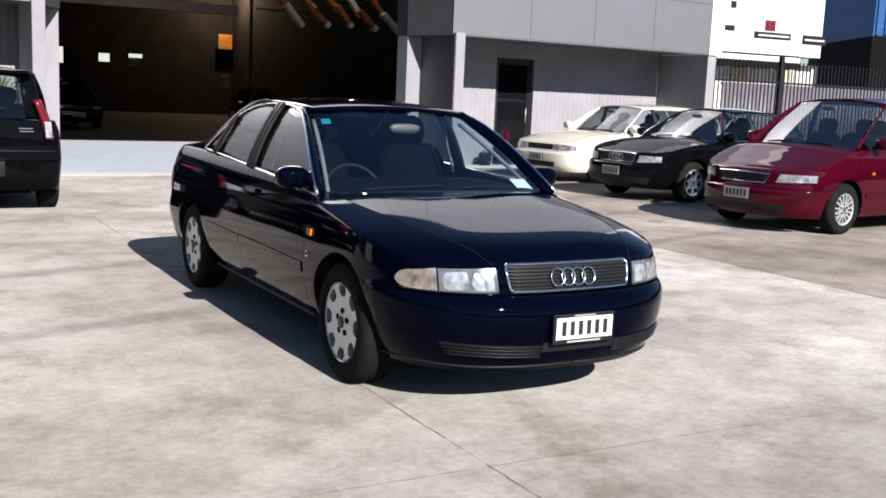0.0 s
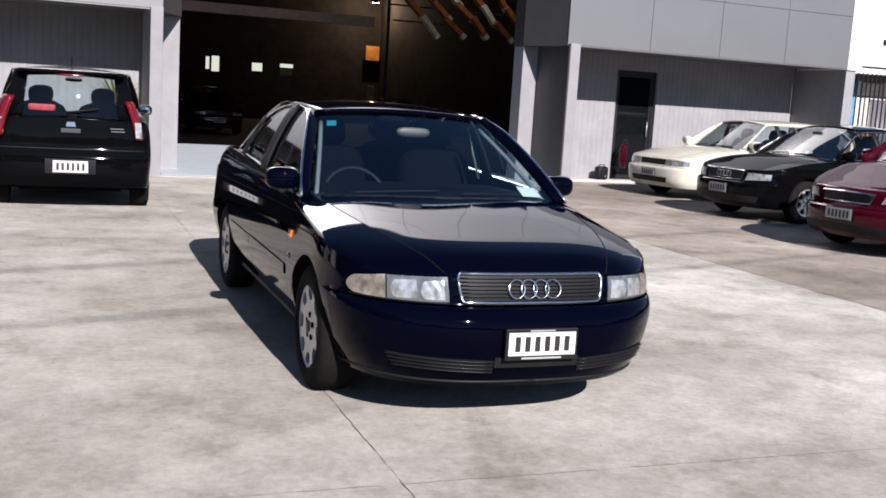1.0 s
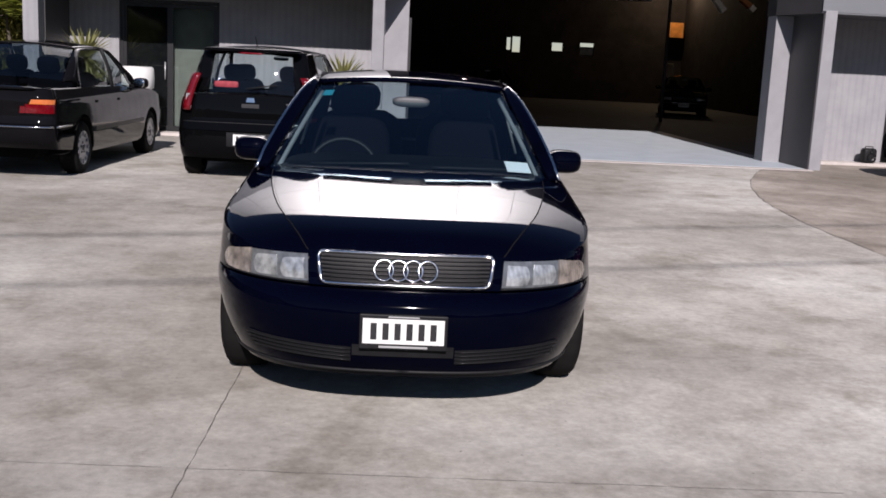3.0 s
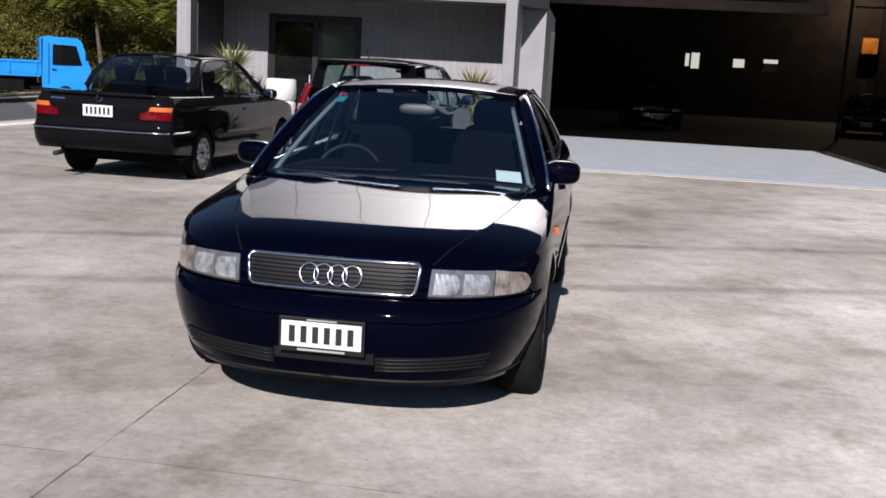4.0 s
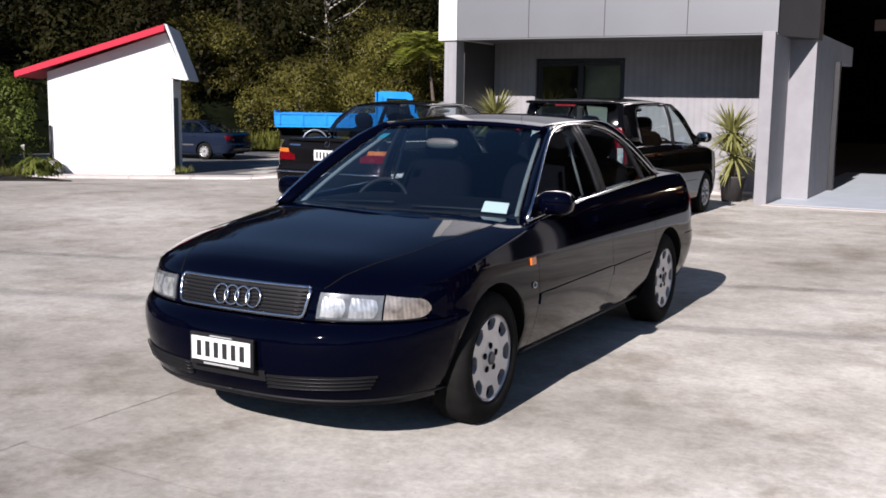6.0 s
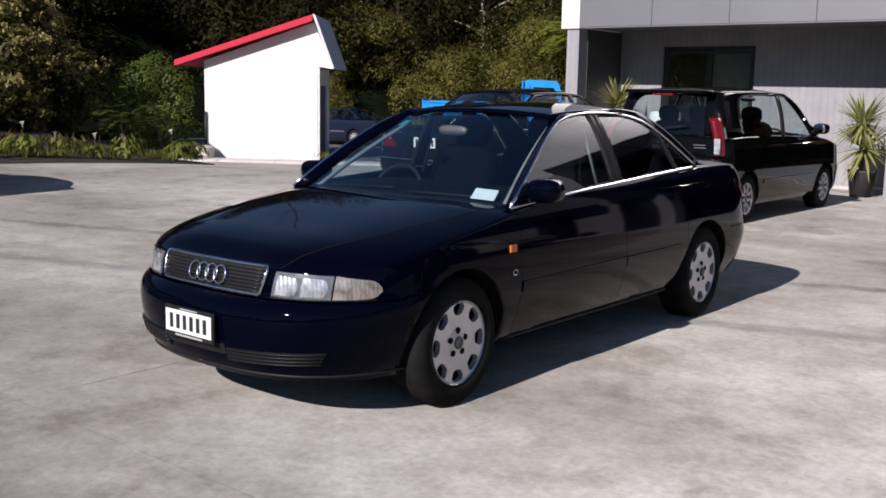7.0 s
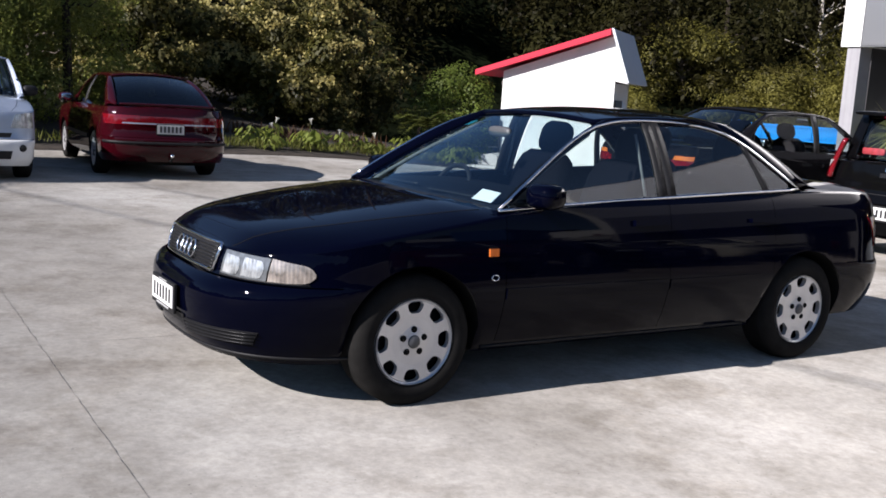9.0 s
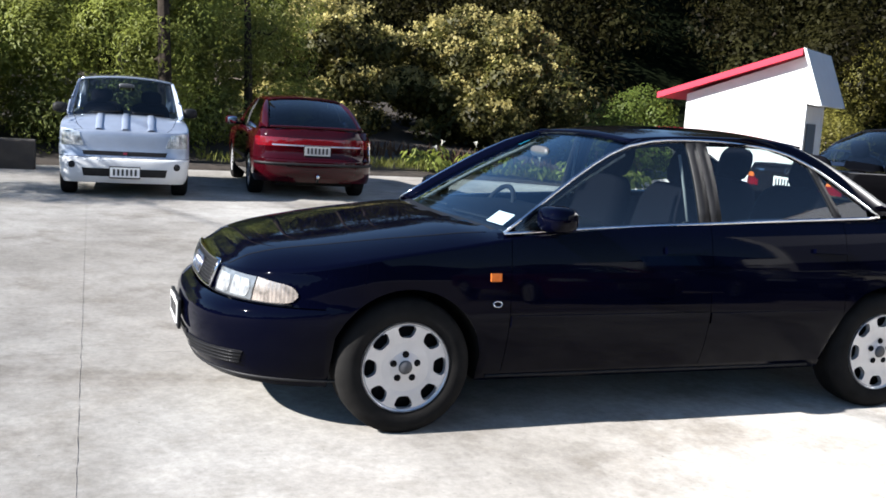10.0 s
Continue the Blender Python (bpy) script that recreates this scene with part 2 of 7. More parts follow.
def yard():
    m = Mat("yard_concrete", grey(0.45), 0.88)
    base = m.ramp(m.noise(0.33, 7, 0.62), (0.34, (0.25, 0.234, 0.21)), (0.50, (0.35, 0.334, 0.31)), (0.66, (0.46, 0.45, 0.427)))
    sweep = m.ramp(m.noise(0.5, 6, 0.6, (0.45, 1.3, 1)), (0.36, grey(0.82)), (0.58, grey(1.0)))
    blot = m.ramp(m.noise(3.4, 7, 0.72), (0.36, (0.80, 0.79, 0.77)), (0.50, grey(0.98)), (0.66, (1.13, 1.13, 1.12)))
    speck = m.ramp(m.noise(48, 3, 0.6), (0.27, grey(0.45)), (0.33, grey(1.0)))
    fine = m.ramp(m.noise(22, 8, 0.75), (0.36, grey(0.80)), (0.62, grey(1.06)))
    stain = m.ramp(m.noise(1.1, 9, 0.70), (0.30, (0.58, 0.54, 0.49)), (0.48, grey(1.0)))
    c = m.mix(1.0, m.mix(1.0, m.mix(1.0, base, sweep, "MULTIPLY"), fine, "MULTIPLY"), stain, "MULTIPLY")
    c = m.mix(1.0, m.mix(1.0, c, blot, "MULTIPLY"), speck, "MULTIPLY")
    # the browner, older slab to the east of the curved joint
    g = m.t.nodes.new("ShaderNodeNewGeometry")
    s = m.t.nodes.new("ShaderNodeSeparateXYZ")
    m.link(g.outputs["Position"], s.inputs[0])

    def calc(op, a, b):
        n = m.t.nodes.new("ShaderNodeMath")
        n.operation = op
        for k, v in ((0, a), (1, b)):
            if isinstance(v, (int, float)):
                n.inputs[k].default_value = v
            else:
                m.link(v, n.inputs[k])
        return n.outputs[0]
    yy = calc("MAXIMUM", calc("SUBTRACT", s.outputs[1], 5.0), 0.0)
    edge = calc("ADD", calc("MULTIPLY", calc("MULTIPLY", yy, yy), 0.0376), 4.15)
    mask = calc("MULTIPLY", calc("GREATER_THAN", s.outputs[0], edge), calc("LESS_THAN", s.outputs[0], 40.0))
    old = m.mix(1.0, c, m.ramp(m.noise(0.8, 7, 0.65), (0.35, (0.60, 0.54, 0.50)), (0.65, (0.92, 0.85, 0.80))), "MULTIPLY")
    # the slab is darker west of the parked saloon and paler to the east of it
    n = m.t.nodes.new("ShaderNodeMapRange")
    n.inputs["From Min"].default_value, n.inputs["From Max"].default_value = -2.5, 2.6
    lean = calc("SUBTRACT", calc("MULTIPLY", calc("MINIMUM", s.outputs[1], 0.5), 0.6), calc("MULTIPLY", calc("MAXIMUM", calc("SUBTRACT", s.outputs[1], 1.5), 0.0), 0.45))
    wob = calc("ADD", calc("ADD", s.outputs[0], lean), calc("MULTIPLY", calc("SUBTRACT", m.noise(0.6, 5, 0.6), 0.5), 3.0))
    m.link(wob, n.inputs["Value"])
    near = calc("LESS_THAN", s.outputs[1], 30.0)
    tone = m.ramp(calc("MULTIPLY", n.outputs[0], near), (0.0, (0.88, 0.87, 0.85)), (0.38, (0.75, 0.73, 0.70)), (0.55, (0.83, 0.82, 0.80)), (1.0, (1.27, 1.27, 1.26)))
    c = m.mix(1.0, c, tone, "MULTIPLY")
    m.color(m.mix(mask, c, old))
    m.b.inputs["Diffuse Roughness"].default_value = 0.8
    m.bump(m.noise(70, 6, 0.7), 0.3, 0.006)
    return m.m


def ribbed():
    m = Mat("ribbed_concrete", grey(0.5), 0.85)
    w = m.node("ShaderNodeTexWave", Scale=2.6, Distortion=0.4)
    w.bands_direction = "X"
    m.link(m.coords((1, 0.05, 0.02)), w.inputs["Vector"])
    base = m.ramp(m.noise(2.2, 6, 0.65), (0.3, (0.255, 0.25, 0.27)), (0.7, (0.34, 0.335, 0.35)))
    m.color(m.mix(0.14, base, m.ramp(w.outputs["Fac"], (0.1, grey(0.26)), (0.5, grey(0.42))), "MIX"))
    m.bump(w.outputs["Fac"], 0.22, 0.02)
    return m.m


def leafy(name, dark, light, rough=0.55, spec=0.3, uneven=0.4, patch=0.9):
    m = Mat(name, light, rough, 0.0, 0.0, spec)
    n = m.t.nodes.new("ShaderNodeNewGeometry")
    leaf = m.ramp(n.outputs["Random Per Island"], (0.0, tuple(0.4 * a + 0.6 * b for a, b in zip(dark, light))), (0.8, light), (1.0, tuple(min(1, c * 1.2) for c in light)))
    # patches in the colour: random tone, plus the woods' shade between crowns
    tone_and_shade = m.ramp(m.noise(patch, 4, 0.6), (0.36, (1 - 0.75 * uneven, 1 - 0.80 * uneven, 1 - 0.85 * uneven)), (0.62, (1 + 0.25 * uneven, 1 + 0.2 * uneven, 1.0)))
    m.color(m.mix(1.0, leaf, tone_and_shade, "MULTIPLY"))
    tr, mx = m.t.nodes.new("ShaderNodeBsdfTranslucent"), m.t.nodes.new("ShaderNodeMixShader")
    m.link(m.b.inputs["Base Color"].links[0].from_socket, tr.inputs[0])
    mx.inputs[0].default_value = 0.5
    m.link(m.b.outputs[0], mx.inputs[1])
    m.link(tr.outputs[0], mx.inputs[2])
    m.link(mx.outputs[0], m.t.nodes["Material Output"].inputs[0])
    return m.m


MAT.update({
    "concrete": yard(),
    "wall": ribbed(),
    "blind": simple("tan_blind", (0.34, 0.285, 0.235), 0.85, vary=0.12, scale=5),
    "kerb": simple("pale_kerb_concrete", (0.56, 0.51, 0.48), 0.85, vary=0.12, scale=5),
    "faintjoint": simple("faint_joint", (0.235, 0.22, 0.20), 0.95, vary=0.3, scale=6),
    "slabjoint": simple("worn_joint", (0.165, 0.152, 0.138), 0.95, vary=0.4, scale=6),
    "joint": simple("joint_dirt", (0.10, 0.09, 0.08), 0.95, vary=0.4, scale=6),
    "column": simple("pale_column_concrete", (0.28, 0.275, 0.29), 0.75, vary=0.08, scale=4, bump=0.15),
    # cladding colour, also on the two thin sheets that stand in for shade
    "return": simple("dark_cladding_and_shade", (0.055, 0.053, 0.056), 0.5, vary=0.1, scale=3),
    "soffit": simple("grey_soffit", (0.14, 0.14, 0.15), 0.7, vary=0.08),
    "guide": simple("dark_steel", (0.022, 0.022, 0.024), 0.5, 0.1, vary=0.2),
    "hallfloor": simple("painted_hall_floor", (0.50, 0.55, 0.60), 0.6, vary=0.08, scale=2),
    # darker copy of the floor, coloured for the shade past the sun's edge
    "shadefloor": simple("shaded_hall_floor", (0.10, 0.097, 0.095), 0.8, vary=0.25, scale=2),
    "blackframe": simple("black_aluminium", (0.02, 0.02, 0.022), 0.4, 0.3, vary=0.15),
    "doorglass": simple("dark_door_glass", (0.006, 0.007, 0.008), 0.04, 0.0, 0.0, vary=0.3),
    "fascia": simple("grey_fascia_panel", (0.325, 0.325, 0.335), 0.31, 0.60, vary=0.035, scale=0.9),
    # unseen white panels, added to brighten what the bonnet mirrors
    "upper": simple("white_upper_reflector", (0.66, 0.66, 0.67), 0.33, 0.55, vary=0.03, scale=0.9),
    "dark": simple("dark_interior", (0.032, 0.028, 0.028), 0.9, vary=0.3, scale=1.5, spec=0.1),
    "hallbeam": simple("brown_steel_beam", (0.26, 0.19, 0.17), 0.6, vary=0.25, scale=2),
    "palepaint": simple("pale_painted_concrete", (0.285, 0.28, 0.295), 0.7, vary=0.07, scale=4, bump=0.12),
    "bushleaf": leafy("bush_leaf", (0.032, 0.038, 0.010), (0.100, 0.100, 0.028), uneven=0.7),
    "hedgeleaf": leafy("hedge_leaf", (0.11, 0.14, 0.03), (0.25, 0.29, 0.07), uneven=0.65, patch=0.7),
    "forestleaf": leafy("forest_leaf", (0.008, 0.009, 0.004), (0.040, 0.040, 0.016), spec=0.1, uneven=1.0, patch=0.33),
    "fernleaf": leafy("fern_leaf", (0.16, 0.22, 0.03), (0.42, 0.46, 0.10)),
    "flower": leafy("cream_flower", (0.28, 0.24, 0.07), (0.52, 0.46, 0.19)),
    "lily": leafy("white_flower", (0.65, 0.65, 0.58), (0.85, 0.85, 0.80)),
    "dimfern": leafy("shaded_fern_leaf", (0.05, 0.07, 0.015), (0.13, 0.15, 0.04)),
    "lilyleaf": leafy("lily_leaf", (0.09, 0.13, 0.025), (0.26, 0.31, 0.07), uneven=0.6, patch=1.2),
    "grassleaf": leafy("grass_blade", (0.06, 0.075, 0.014), (0.20, 0.22, 0.055), uneven=0.8, patch=1.5),
    "yuccaleaf": leafy("yucca_blade", (0.16, 0.19, 0.05), (0.46, 0.46, 0.20)),
    "drygrass": leafy("dry_brush", (0.03, 0.02, 0.012), (0.11, 0.062, 0.038), uneven=0.8),
    "forestbark": simple("forest_bark", (0.035, 0.028, 0.022), 0.95, vary=0.4, scale=6, spec=0.1),
    "freshleaf": leafy("fresh_bush_leaf", (0.06, 0.10, 0.02), (0.17, 0.23, 0.05), uneven=0.6, patch=0.9),
    "roadleaf": leafy("roadside_leaf", (0.06, 0.065, 0.014), (0.21, 0.20, 0.05), uneven=0.75, patch=0.45),
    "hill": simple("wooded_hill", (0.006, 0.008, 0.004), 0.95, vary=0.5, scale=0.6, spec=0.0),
    "bark": simple("bark", (0.10, 0.08, 0.065), 0.9, vary=0.35, scale=12, bump=0.5),
    "deadwood": simple("bare_branch", (0.34, 0.31, 0.27), 0.85, vary=0.2, scale=12),
    "soil": simple("soil", (0.035, 0.027, 0.02), 0.95, vary=0.4, scale=6),
    "orange": simple("orange_timber", (0.34, 0.12, 0.035), 0.7, vary=0.4, scale=4),
    "oldwall": simple("weathered_wall", (0.05, 0.043, 0.037), 0.9, vary=0.25, scale=3, bump=0.3),
    "terracotta": simple("pot_dark", (0.05, 0.045, 0.045), 0.7, vary=0.2),
})


# ---- cars ----
def ell(cx, cy, cz, rx, ry, rz, n=3.0, seg=20, m=None):
    """A rounded block (a superellipsoid)."""
    def pw(v, e):
        return math.copysign(abs(v) ** e, v)
    e = 2.0 / n
    rows = []
    for i in range(seg // 2 + 1):
        a = -math.pi / 2 + math.pi * i / (seg // 2)
        row = []
        for k in range(seg):
            b = 2 * math.pi * k / seg
            p = Vector((cx + rx * pw(math.cos(a), e) * pw(math.cos(b), e), cy + ry * pw(math.cos(a), e) * pw(math.sin(b), e), cz + rz * pw(math.sin(a), e)))
            row.append(m @ p if m else p)
        rows.append(row)
    verts = [tuple(p) for r in rows for p in r]
    faces = [(i * seg + k, i * seg + (k + 1) % seg, (i + 1) * seg + (k + 1) % seg, (i + 1) * seg + k) for i in range(seg // 2) for k in range(seg)]
    return mesh_from("rounded", verts, faces, True)


def facing(me, way):
    """Turns a sheet's faces to look along way."""
    total = Vector((0, 0, 0))
    for p in me.polygons:
        total += p.normal * p.area
    if total.dot(Vector(way)) < 0:
        me.flip_normals()
    return me


def join_meshes(name, meshes, smooth=True):
    verts, faces = [], []
    for me in meshes:
        o = len(verts)
        verts += [tuple(v.co) for v in me.vertices]
        faces += [tuple(o + i for i in p.vertices) for p in me.polygons]
        bpy.data.meshes.remove(me)
    return mesh_from(name, verts, faces, smooth)


class Car:
    """A car: nose towards -y, front axle at y = 0, ground at z = 0."""

    def __init__(self, label, spec, coat, glassmat, category="car"):
        self.s, self.coat, self.glass = spec, coat, glassmat
        self.root = tagged(new("car"), label, category)
        s = spec
        self.yc1 = min(y for z, y in s["yf"]) + s["af"]
        self.yc2 = max(y for z, y in s["yr"]) - s["ar"]
        self.panels()
        self.greenhouse()
        self.wheels()

    # shape of the lower body
    def half(self, z):
        return curve_at(self.s["w"], z)

    def side_x(self, y, z):
        s, w = self.s, self.half(z)
        if y < self.yc1:
            t = min(1, (self.yc1 - y) / (self.yc1 - curve_at(s["yf"], z)))
            return w * (1 - t ** s["nf"]) ** (1 / s["nf"])
        if y > self.yc2:
            t = min(1, (y - self.yc2) / (curve_at(s["yr"], z) - self.yc2))
            return w * (1 - t ** s["nr"]) ** (1 / s["nr"])
        return w

    def front_y(self, x, z):
        s, u = self.s, min(1, abs(x) / self.half(z))
        return self.yc1 - (self.yc1 - curve_at(s["yf"], z)) * (1 - u ** s["nf"]) ** (1 / s["nf"])

    def rear_y(self, x, z):
        s, u = self.s, min(1, abs(x) / self.half(z))
        return self.yc2 + (curve_at(s["yr"], z) - self.yc2) * (1 - u ** s["nr"]) ** (1 / s["nr"])

    def stations(self):
        s, out = self.s, []
        for n, end in ((s["nf"], -1), (s["nr"], 1)):
            half, row = 0.5 ** (1 / n), []
            for i in range(13):
                u = half * i / 12
                row.append((u, (1 - u ** n) ** (1 / n)))
            for i in range(1, 19):
                v = half * (1 - i / 18)
                row.append(((1 - v ** n) ** (1 / n), v))
            out.append([(end, u, v) for u, v in row])
        marks = set()
        for y in s["cuts"]:
            marks |= {round(y - 0.0016, 4), round(y + 0.0016, 4)}
        for h in (0, s["wb"]):
            for d in (-s["ra"] - 0.002, -s["ra"] + 0.004, s["ra"] - 0.004, s["ra"] + 0.002):
                marks.add(round(h + d, 4))
        y = self.yc1 + 0.03
        while y < self.yc2 - 0.02:
            if all(abs(y - m) > 0.012 for m in marks):
                marks.add(round(y, 4))
            y += 0.035
        side = [(0, y, 0) for y in sorted(m for m in marks if self.yc1 < m < self.yc2)]
        return out[0] + side + out[1][::-1]

    def at(self, st, z):
        k, a, b = st
        w = self.half(z)
        if k == 0:
            return w, a
        if k < 0:
            return w * a, self.yc1 - (self.yc1 - curve_at(self.s["yf"], z)) * b
        return w * a, self.yc2 + (curve_at(self.s["yr"], z) - self.yc2) * b

    def floor_z(self, st):
        s, z = self.s, 0.3
        for _ in range(8):
            x, y = self.at(st, z)
            z = curve_at(s["low"], y)
            for h in (0, s["wb"]):
                d = abs(y - h)
                if d < s["ra"] and x > 0.5 * s["w"][0][1]:
                    z = max(z, s["hub"] + math.sqrt(s["ra"] ** 2 - d * d))
        return z

    def eased(self, key, y, span=0.16):
        """The curve of that name, averaged along the car so that the sheet metal has no ripples."""
        w = [(k / 5, math.exp(-2.2 * (k / 5) ** 2)) for k in range(-5, 6)]
        return sum(curve_at(self.s[key], y + span * a) * b for a, b in w) / sum(b for _, b in w)

    def panels(self):
        s, K1, K2 = self.s, 10, 11
        sts, rows = self.stations(), []
        rows_front = min(y for z, y in s["yf"][-1:])
        for st in sts:
            zb = self.floor_z(st)
            ye = self.at(st, 0.6)[1]
            zs = self.eased("zs", ye)
            zm = max(curve_at(s["zm"], ye), zb + 0.006)
            zs = max(zs, zm + 0.02)
            row = []
            for i in range(K1 + 1):
                row.append(zb + (zm - 0.0025 - zb) * (1 - (1 - i / K1) ** 1.5))
            for i in range(K2 + 1):
                t = i / K2
                row.append(zm + 0.0025 + (zs - zm - 0.0025) * (1 - (1 - t) ** 1.4))
            pts = []
            for z in row:
                x, y = self.at(st, z)
                pts.append(Vector((x, y, z)))
            xe, yy = pts[-1].x, pts[-1].y
            xg = min(curve_at(s["bonnet"], yy) if yy < 1.2 else curve_at(s["boot"], yy), xe * 0.985)
            cr = self.eased("crown", yy, 0.12) * min(1.0, max(0.0, (yy - rows_front) / 0.10)) if yy < 0.5 else curve_at(s["crown"], yy)
            us = [xe - (xe - xg) * t for t in (0.12, 0.35, 0.7, 1.0)] + [xg * (1 - t) for t in (0.06, 0.2, 0.38, 0.56, 0.74, 0.88, 1.0)]
            for x in us:
                u = x / xe if xe > 1e-6 else 0
                pts.append(Vector((x, yy, zs + cr * (1 - u ** s["cp"]))))
            rows.append(pts)
        n, cols = len(rows), len(rows[0])
        top0, gap = K1 + 1 + K2, K1
        # dark shut line between bonnet and wings
        for sign in (1, -1):
            seam = [(r[top0 + 4].x * sign, r[top0 + 4].y, r[top0 + 4].z - 0.0005) for r in rows if rows_front + 0.03 < r[top0 + 4].y < s["cowl"] + 0.12]
            put_mesh("bonnet_seam", tube(seam, 0.0032, flat=0.7), MAT["underbody"], self.root)
        groups = {}
        ca, cb = s["cabin"]
        for i in range(n - 1):
            ya, yb = rows[i][K1].y, rows[i + 1][K1].y
            skip = any(abs((ya + yb) / 2 - c) < 0.003 for c in s["cuts"])
            for k in range(cols - 1):
                p = (rows[i][k] + rows[i + 1][k + 1]) / 2
                if k < top0 and skip and p.z > s["low"][1][1] + 0.07:
                    continue
                if k == gap and (p.y < s["bumpers"][0] or p.y > s["bumpers"][1]):
                    continue
                if k >= top0:
                    u = abs(p.x) / max(rows[i][top0].x, 1e-6)
                    bend = 0.20 * min(1, (p.x / 0.7) ** 2)
                    if ca + bend < p.y < cb - 0.1 * min(1, (p.x / 0.65) ** 2) and k >= top0 + 2:
                        continue
                    if p.y < 1.2:
                        g = ("cowl" if p.y > s["cowl"] + bend else "bonnet") if k >= top0 + 4 else "body"
                    else:
                        g = "boot_lid" if k >= top0 + 4 else "body"
                elif p.y < s["bumpers"][0] and k < gap:
                    g = "front_bumper"
                elif p.y > s["bumpers"][1] and k < gap:
                    g = "rear_bumper"
                else:
                    g = "body"
                    doors = s["doors"]
                    for d, (a, b) in enumerate(doors):
                        if a < p.y < b and p.z > s["low"][1][1] + 0.07:
                            g = ("front_door", "rear_door")[d]
                groups.setdefault(g, []).append((i, k))
        for g, cells in groups.items():
            sides = ((1,), (-1,)) if g in ("front_door", "rear_door") else ((1, -1),)
            for sd in sides:
                index, verts, faces = {}, [], []
                for sign in sd:
                    for i, k in cells:
                        quad = []
                        for a, b in ((i, k), (i + 1, k), (i + 1, k + 1), (i, k + 1)):
                            v = rows[a][b]
                            key = (a, b, sign if v.x > 1e-5 else 0)
                            if key not in index:
                                index[key] = len(verts)
                                verts.append((v.x * sign, v.y, v.z))
                            quad.append(index[key])
                        quad = list(dict.fromkeys(quad))
                        if len(quad) > 2:
                            faces.append(tuple(quad if sign > 0 else quad[::-1]))
                ob = put_mesh(g, mesh_from(g, verts, faces, True), MAT["black"] if g == "cowl" else s.get("mats", {}).get(g, self.coat), self.root)
                th = ob.modifiers.new("sheet", "SOLIDIFY")
                th.thickness, th.offset, th.use_rim = 0.006, -1, False
        # dark underbody, wheel wells and arch lips
        bm = bmesh.new()
        x, lo = s["w"][0][1], s["low"][1][1]
        hw = x - 0.24
        front, rear = curve_at(s["yf"], 0.3), curve_at(s["yr"], 0.35)
        add_box(bm, -hw, hw, front + 0.25, rear - 0.25, lo, 0.45)
        add_box(bm, -hw, hw, front + 0.35, s["wsb"][1] + 0.1, 0.44, curve_at(s["zs"], front + 0.35) - 0.06)
        a, b = s["ra"] + 0.03, s["wb"] - s["ra"] - 0.03
        add_box(bm, -x + 0.06, x - 0.06, a, b, lo - 0.005, lo + 0.20)
        add_box(bm, -hw - 0.05, hw + 0.05, front + 0.2, -s["ra"] - 0.05, lo + 0.01, 0.5)
        add_box(bm, -hw - 0.05, hw + 0.05, s["wb"] + s["ra"] + 0.05, rear - 0.2, lo + 0.05, 0.52)
        part("underbody", bm, MAT["underbody"], self.root)
        for sign in (1, -1):
            for h in (0, s["wb"]):
                arc = []
                for i in range(25):
                    t = math.pi * i / 24
                    y, z = h - s["ra"] * math.cos(t), s["hub"] + s["ra"] * math.sin(t)
                    arc.append((y, z))
                arc = [(arc[0][0], lo + 0.02)] + arc + [(arc[-1][0], lo + 0.02)]
                rws = []
                for d in (0.004, 0.03, 0.10, 0.26):
                    rws.append([(sign * (self.side_x(y, z) - d), y, z) for y, z in arc])
                v, f = grid(rws)
                put_mesh("wheel_well", mesh_from("wheel_well", v, f, True), MAT["underbody"], self.root)

    # cabin
    def gx(self, z):
        return curve_at(self.s["gx"], z)

    def patch(self, fn, nu, nv):
        rows = [[fn(i / nu, k / nv) for k in range(nv + 1)] for i in range(nu + 1)]
        return grid(rows)

    def greenhouse(self):
        s = self.s
        wb, wt, rt, rb = s["wsb"], s["wst"], s["rgt"], s["rgb"]

        def bow(c, u):
            (hx, y, z, by, bz) = c
            return Vector((hx * u, y + by * u * u, z - bz * u * u))

        def screen(a, b, bulge, lim):
            def fn(i, k):
                u = (2 * i - 1) * lim
                p = bow(a, u).lerp(bow(b, u), k)
                n = Vector((0, b[2] - a[2], -(b[1] - a[1])))
                n = n.normalized() * (-1 if n.y > 0 and b[1] > a[1] else 1)
                return p + Vector((0, -1 if b[1] > a[1] else 1, 0.8)).normalized() * bulge * math.sin(math.pi * k)
            return fn
        v, f = self.patch(screen(wb, wt, 0.02, 0.985), 20, 10)
        ws = put_mesh("windscreen", facing(mesh_from("windscreen", v, f, True), (0, -1, 1)), s.get("wglass", self.glass), self.root)
        v, f = self.patch(screen(rb, rt, s.get("rbulge", 0.03), 0.985), 20, 10)
        rg = put_mesh("rear_window", facing(mesh_from("rear_window", v, f, True), (0, 1, 1)), s.get("rglass", self.glass), self.root)
        # roof
        rows = []
        for i in range(25):
            t = i / 24
            row = []
            for k in range(25):
                u = -1 + 2 * k / 24
                p = bow(wt, u).lerp(bow(rt, u), t)
                p.z += s["rise"] * (1 - abs(1 - 2 * t) ** s.get("arch", 2)) * (1 - 0.35 * u * u)
                p.x *= 1 + 0.05 * 4 * t * (1 - t)
                row.append(p)
            rows.append(row)
        v, f = grid(rows)
        roof = put_mesh("roof", mesh_from("roof", v, f, True), s.get("roofmat", self.coat), self.root)
        roof.modifiers.new("sheet", "SOLIDIFY").thickness = 0.02
        roof.modifiers["sheet"].offset = -1 if v[0][2] < 0 else 1
        # rails: from the windscreen's edge and the roof's edge down to the window line
        A, B = bow(wb, 1), bow(wt, 1)
        edge = []
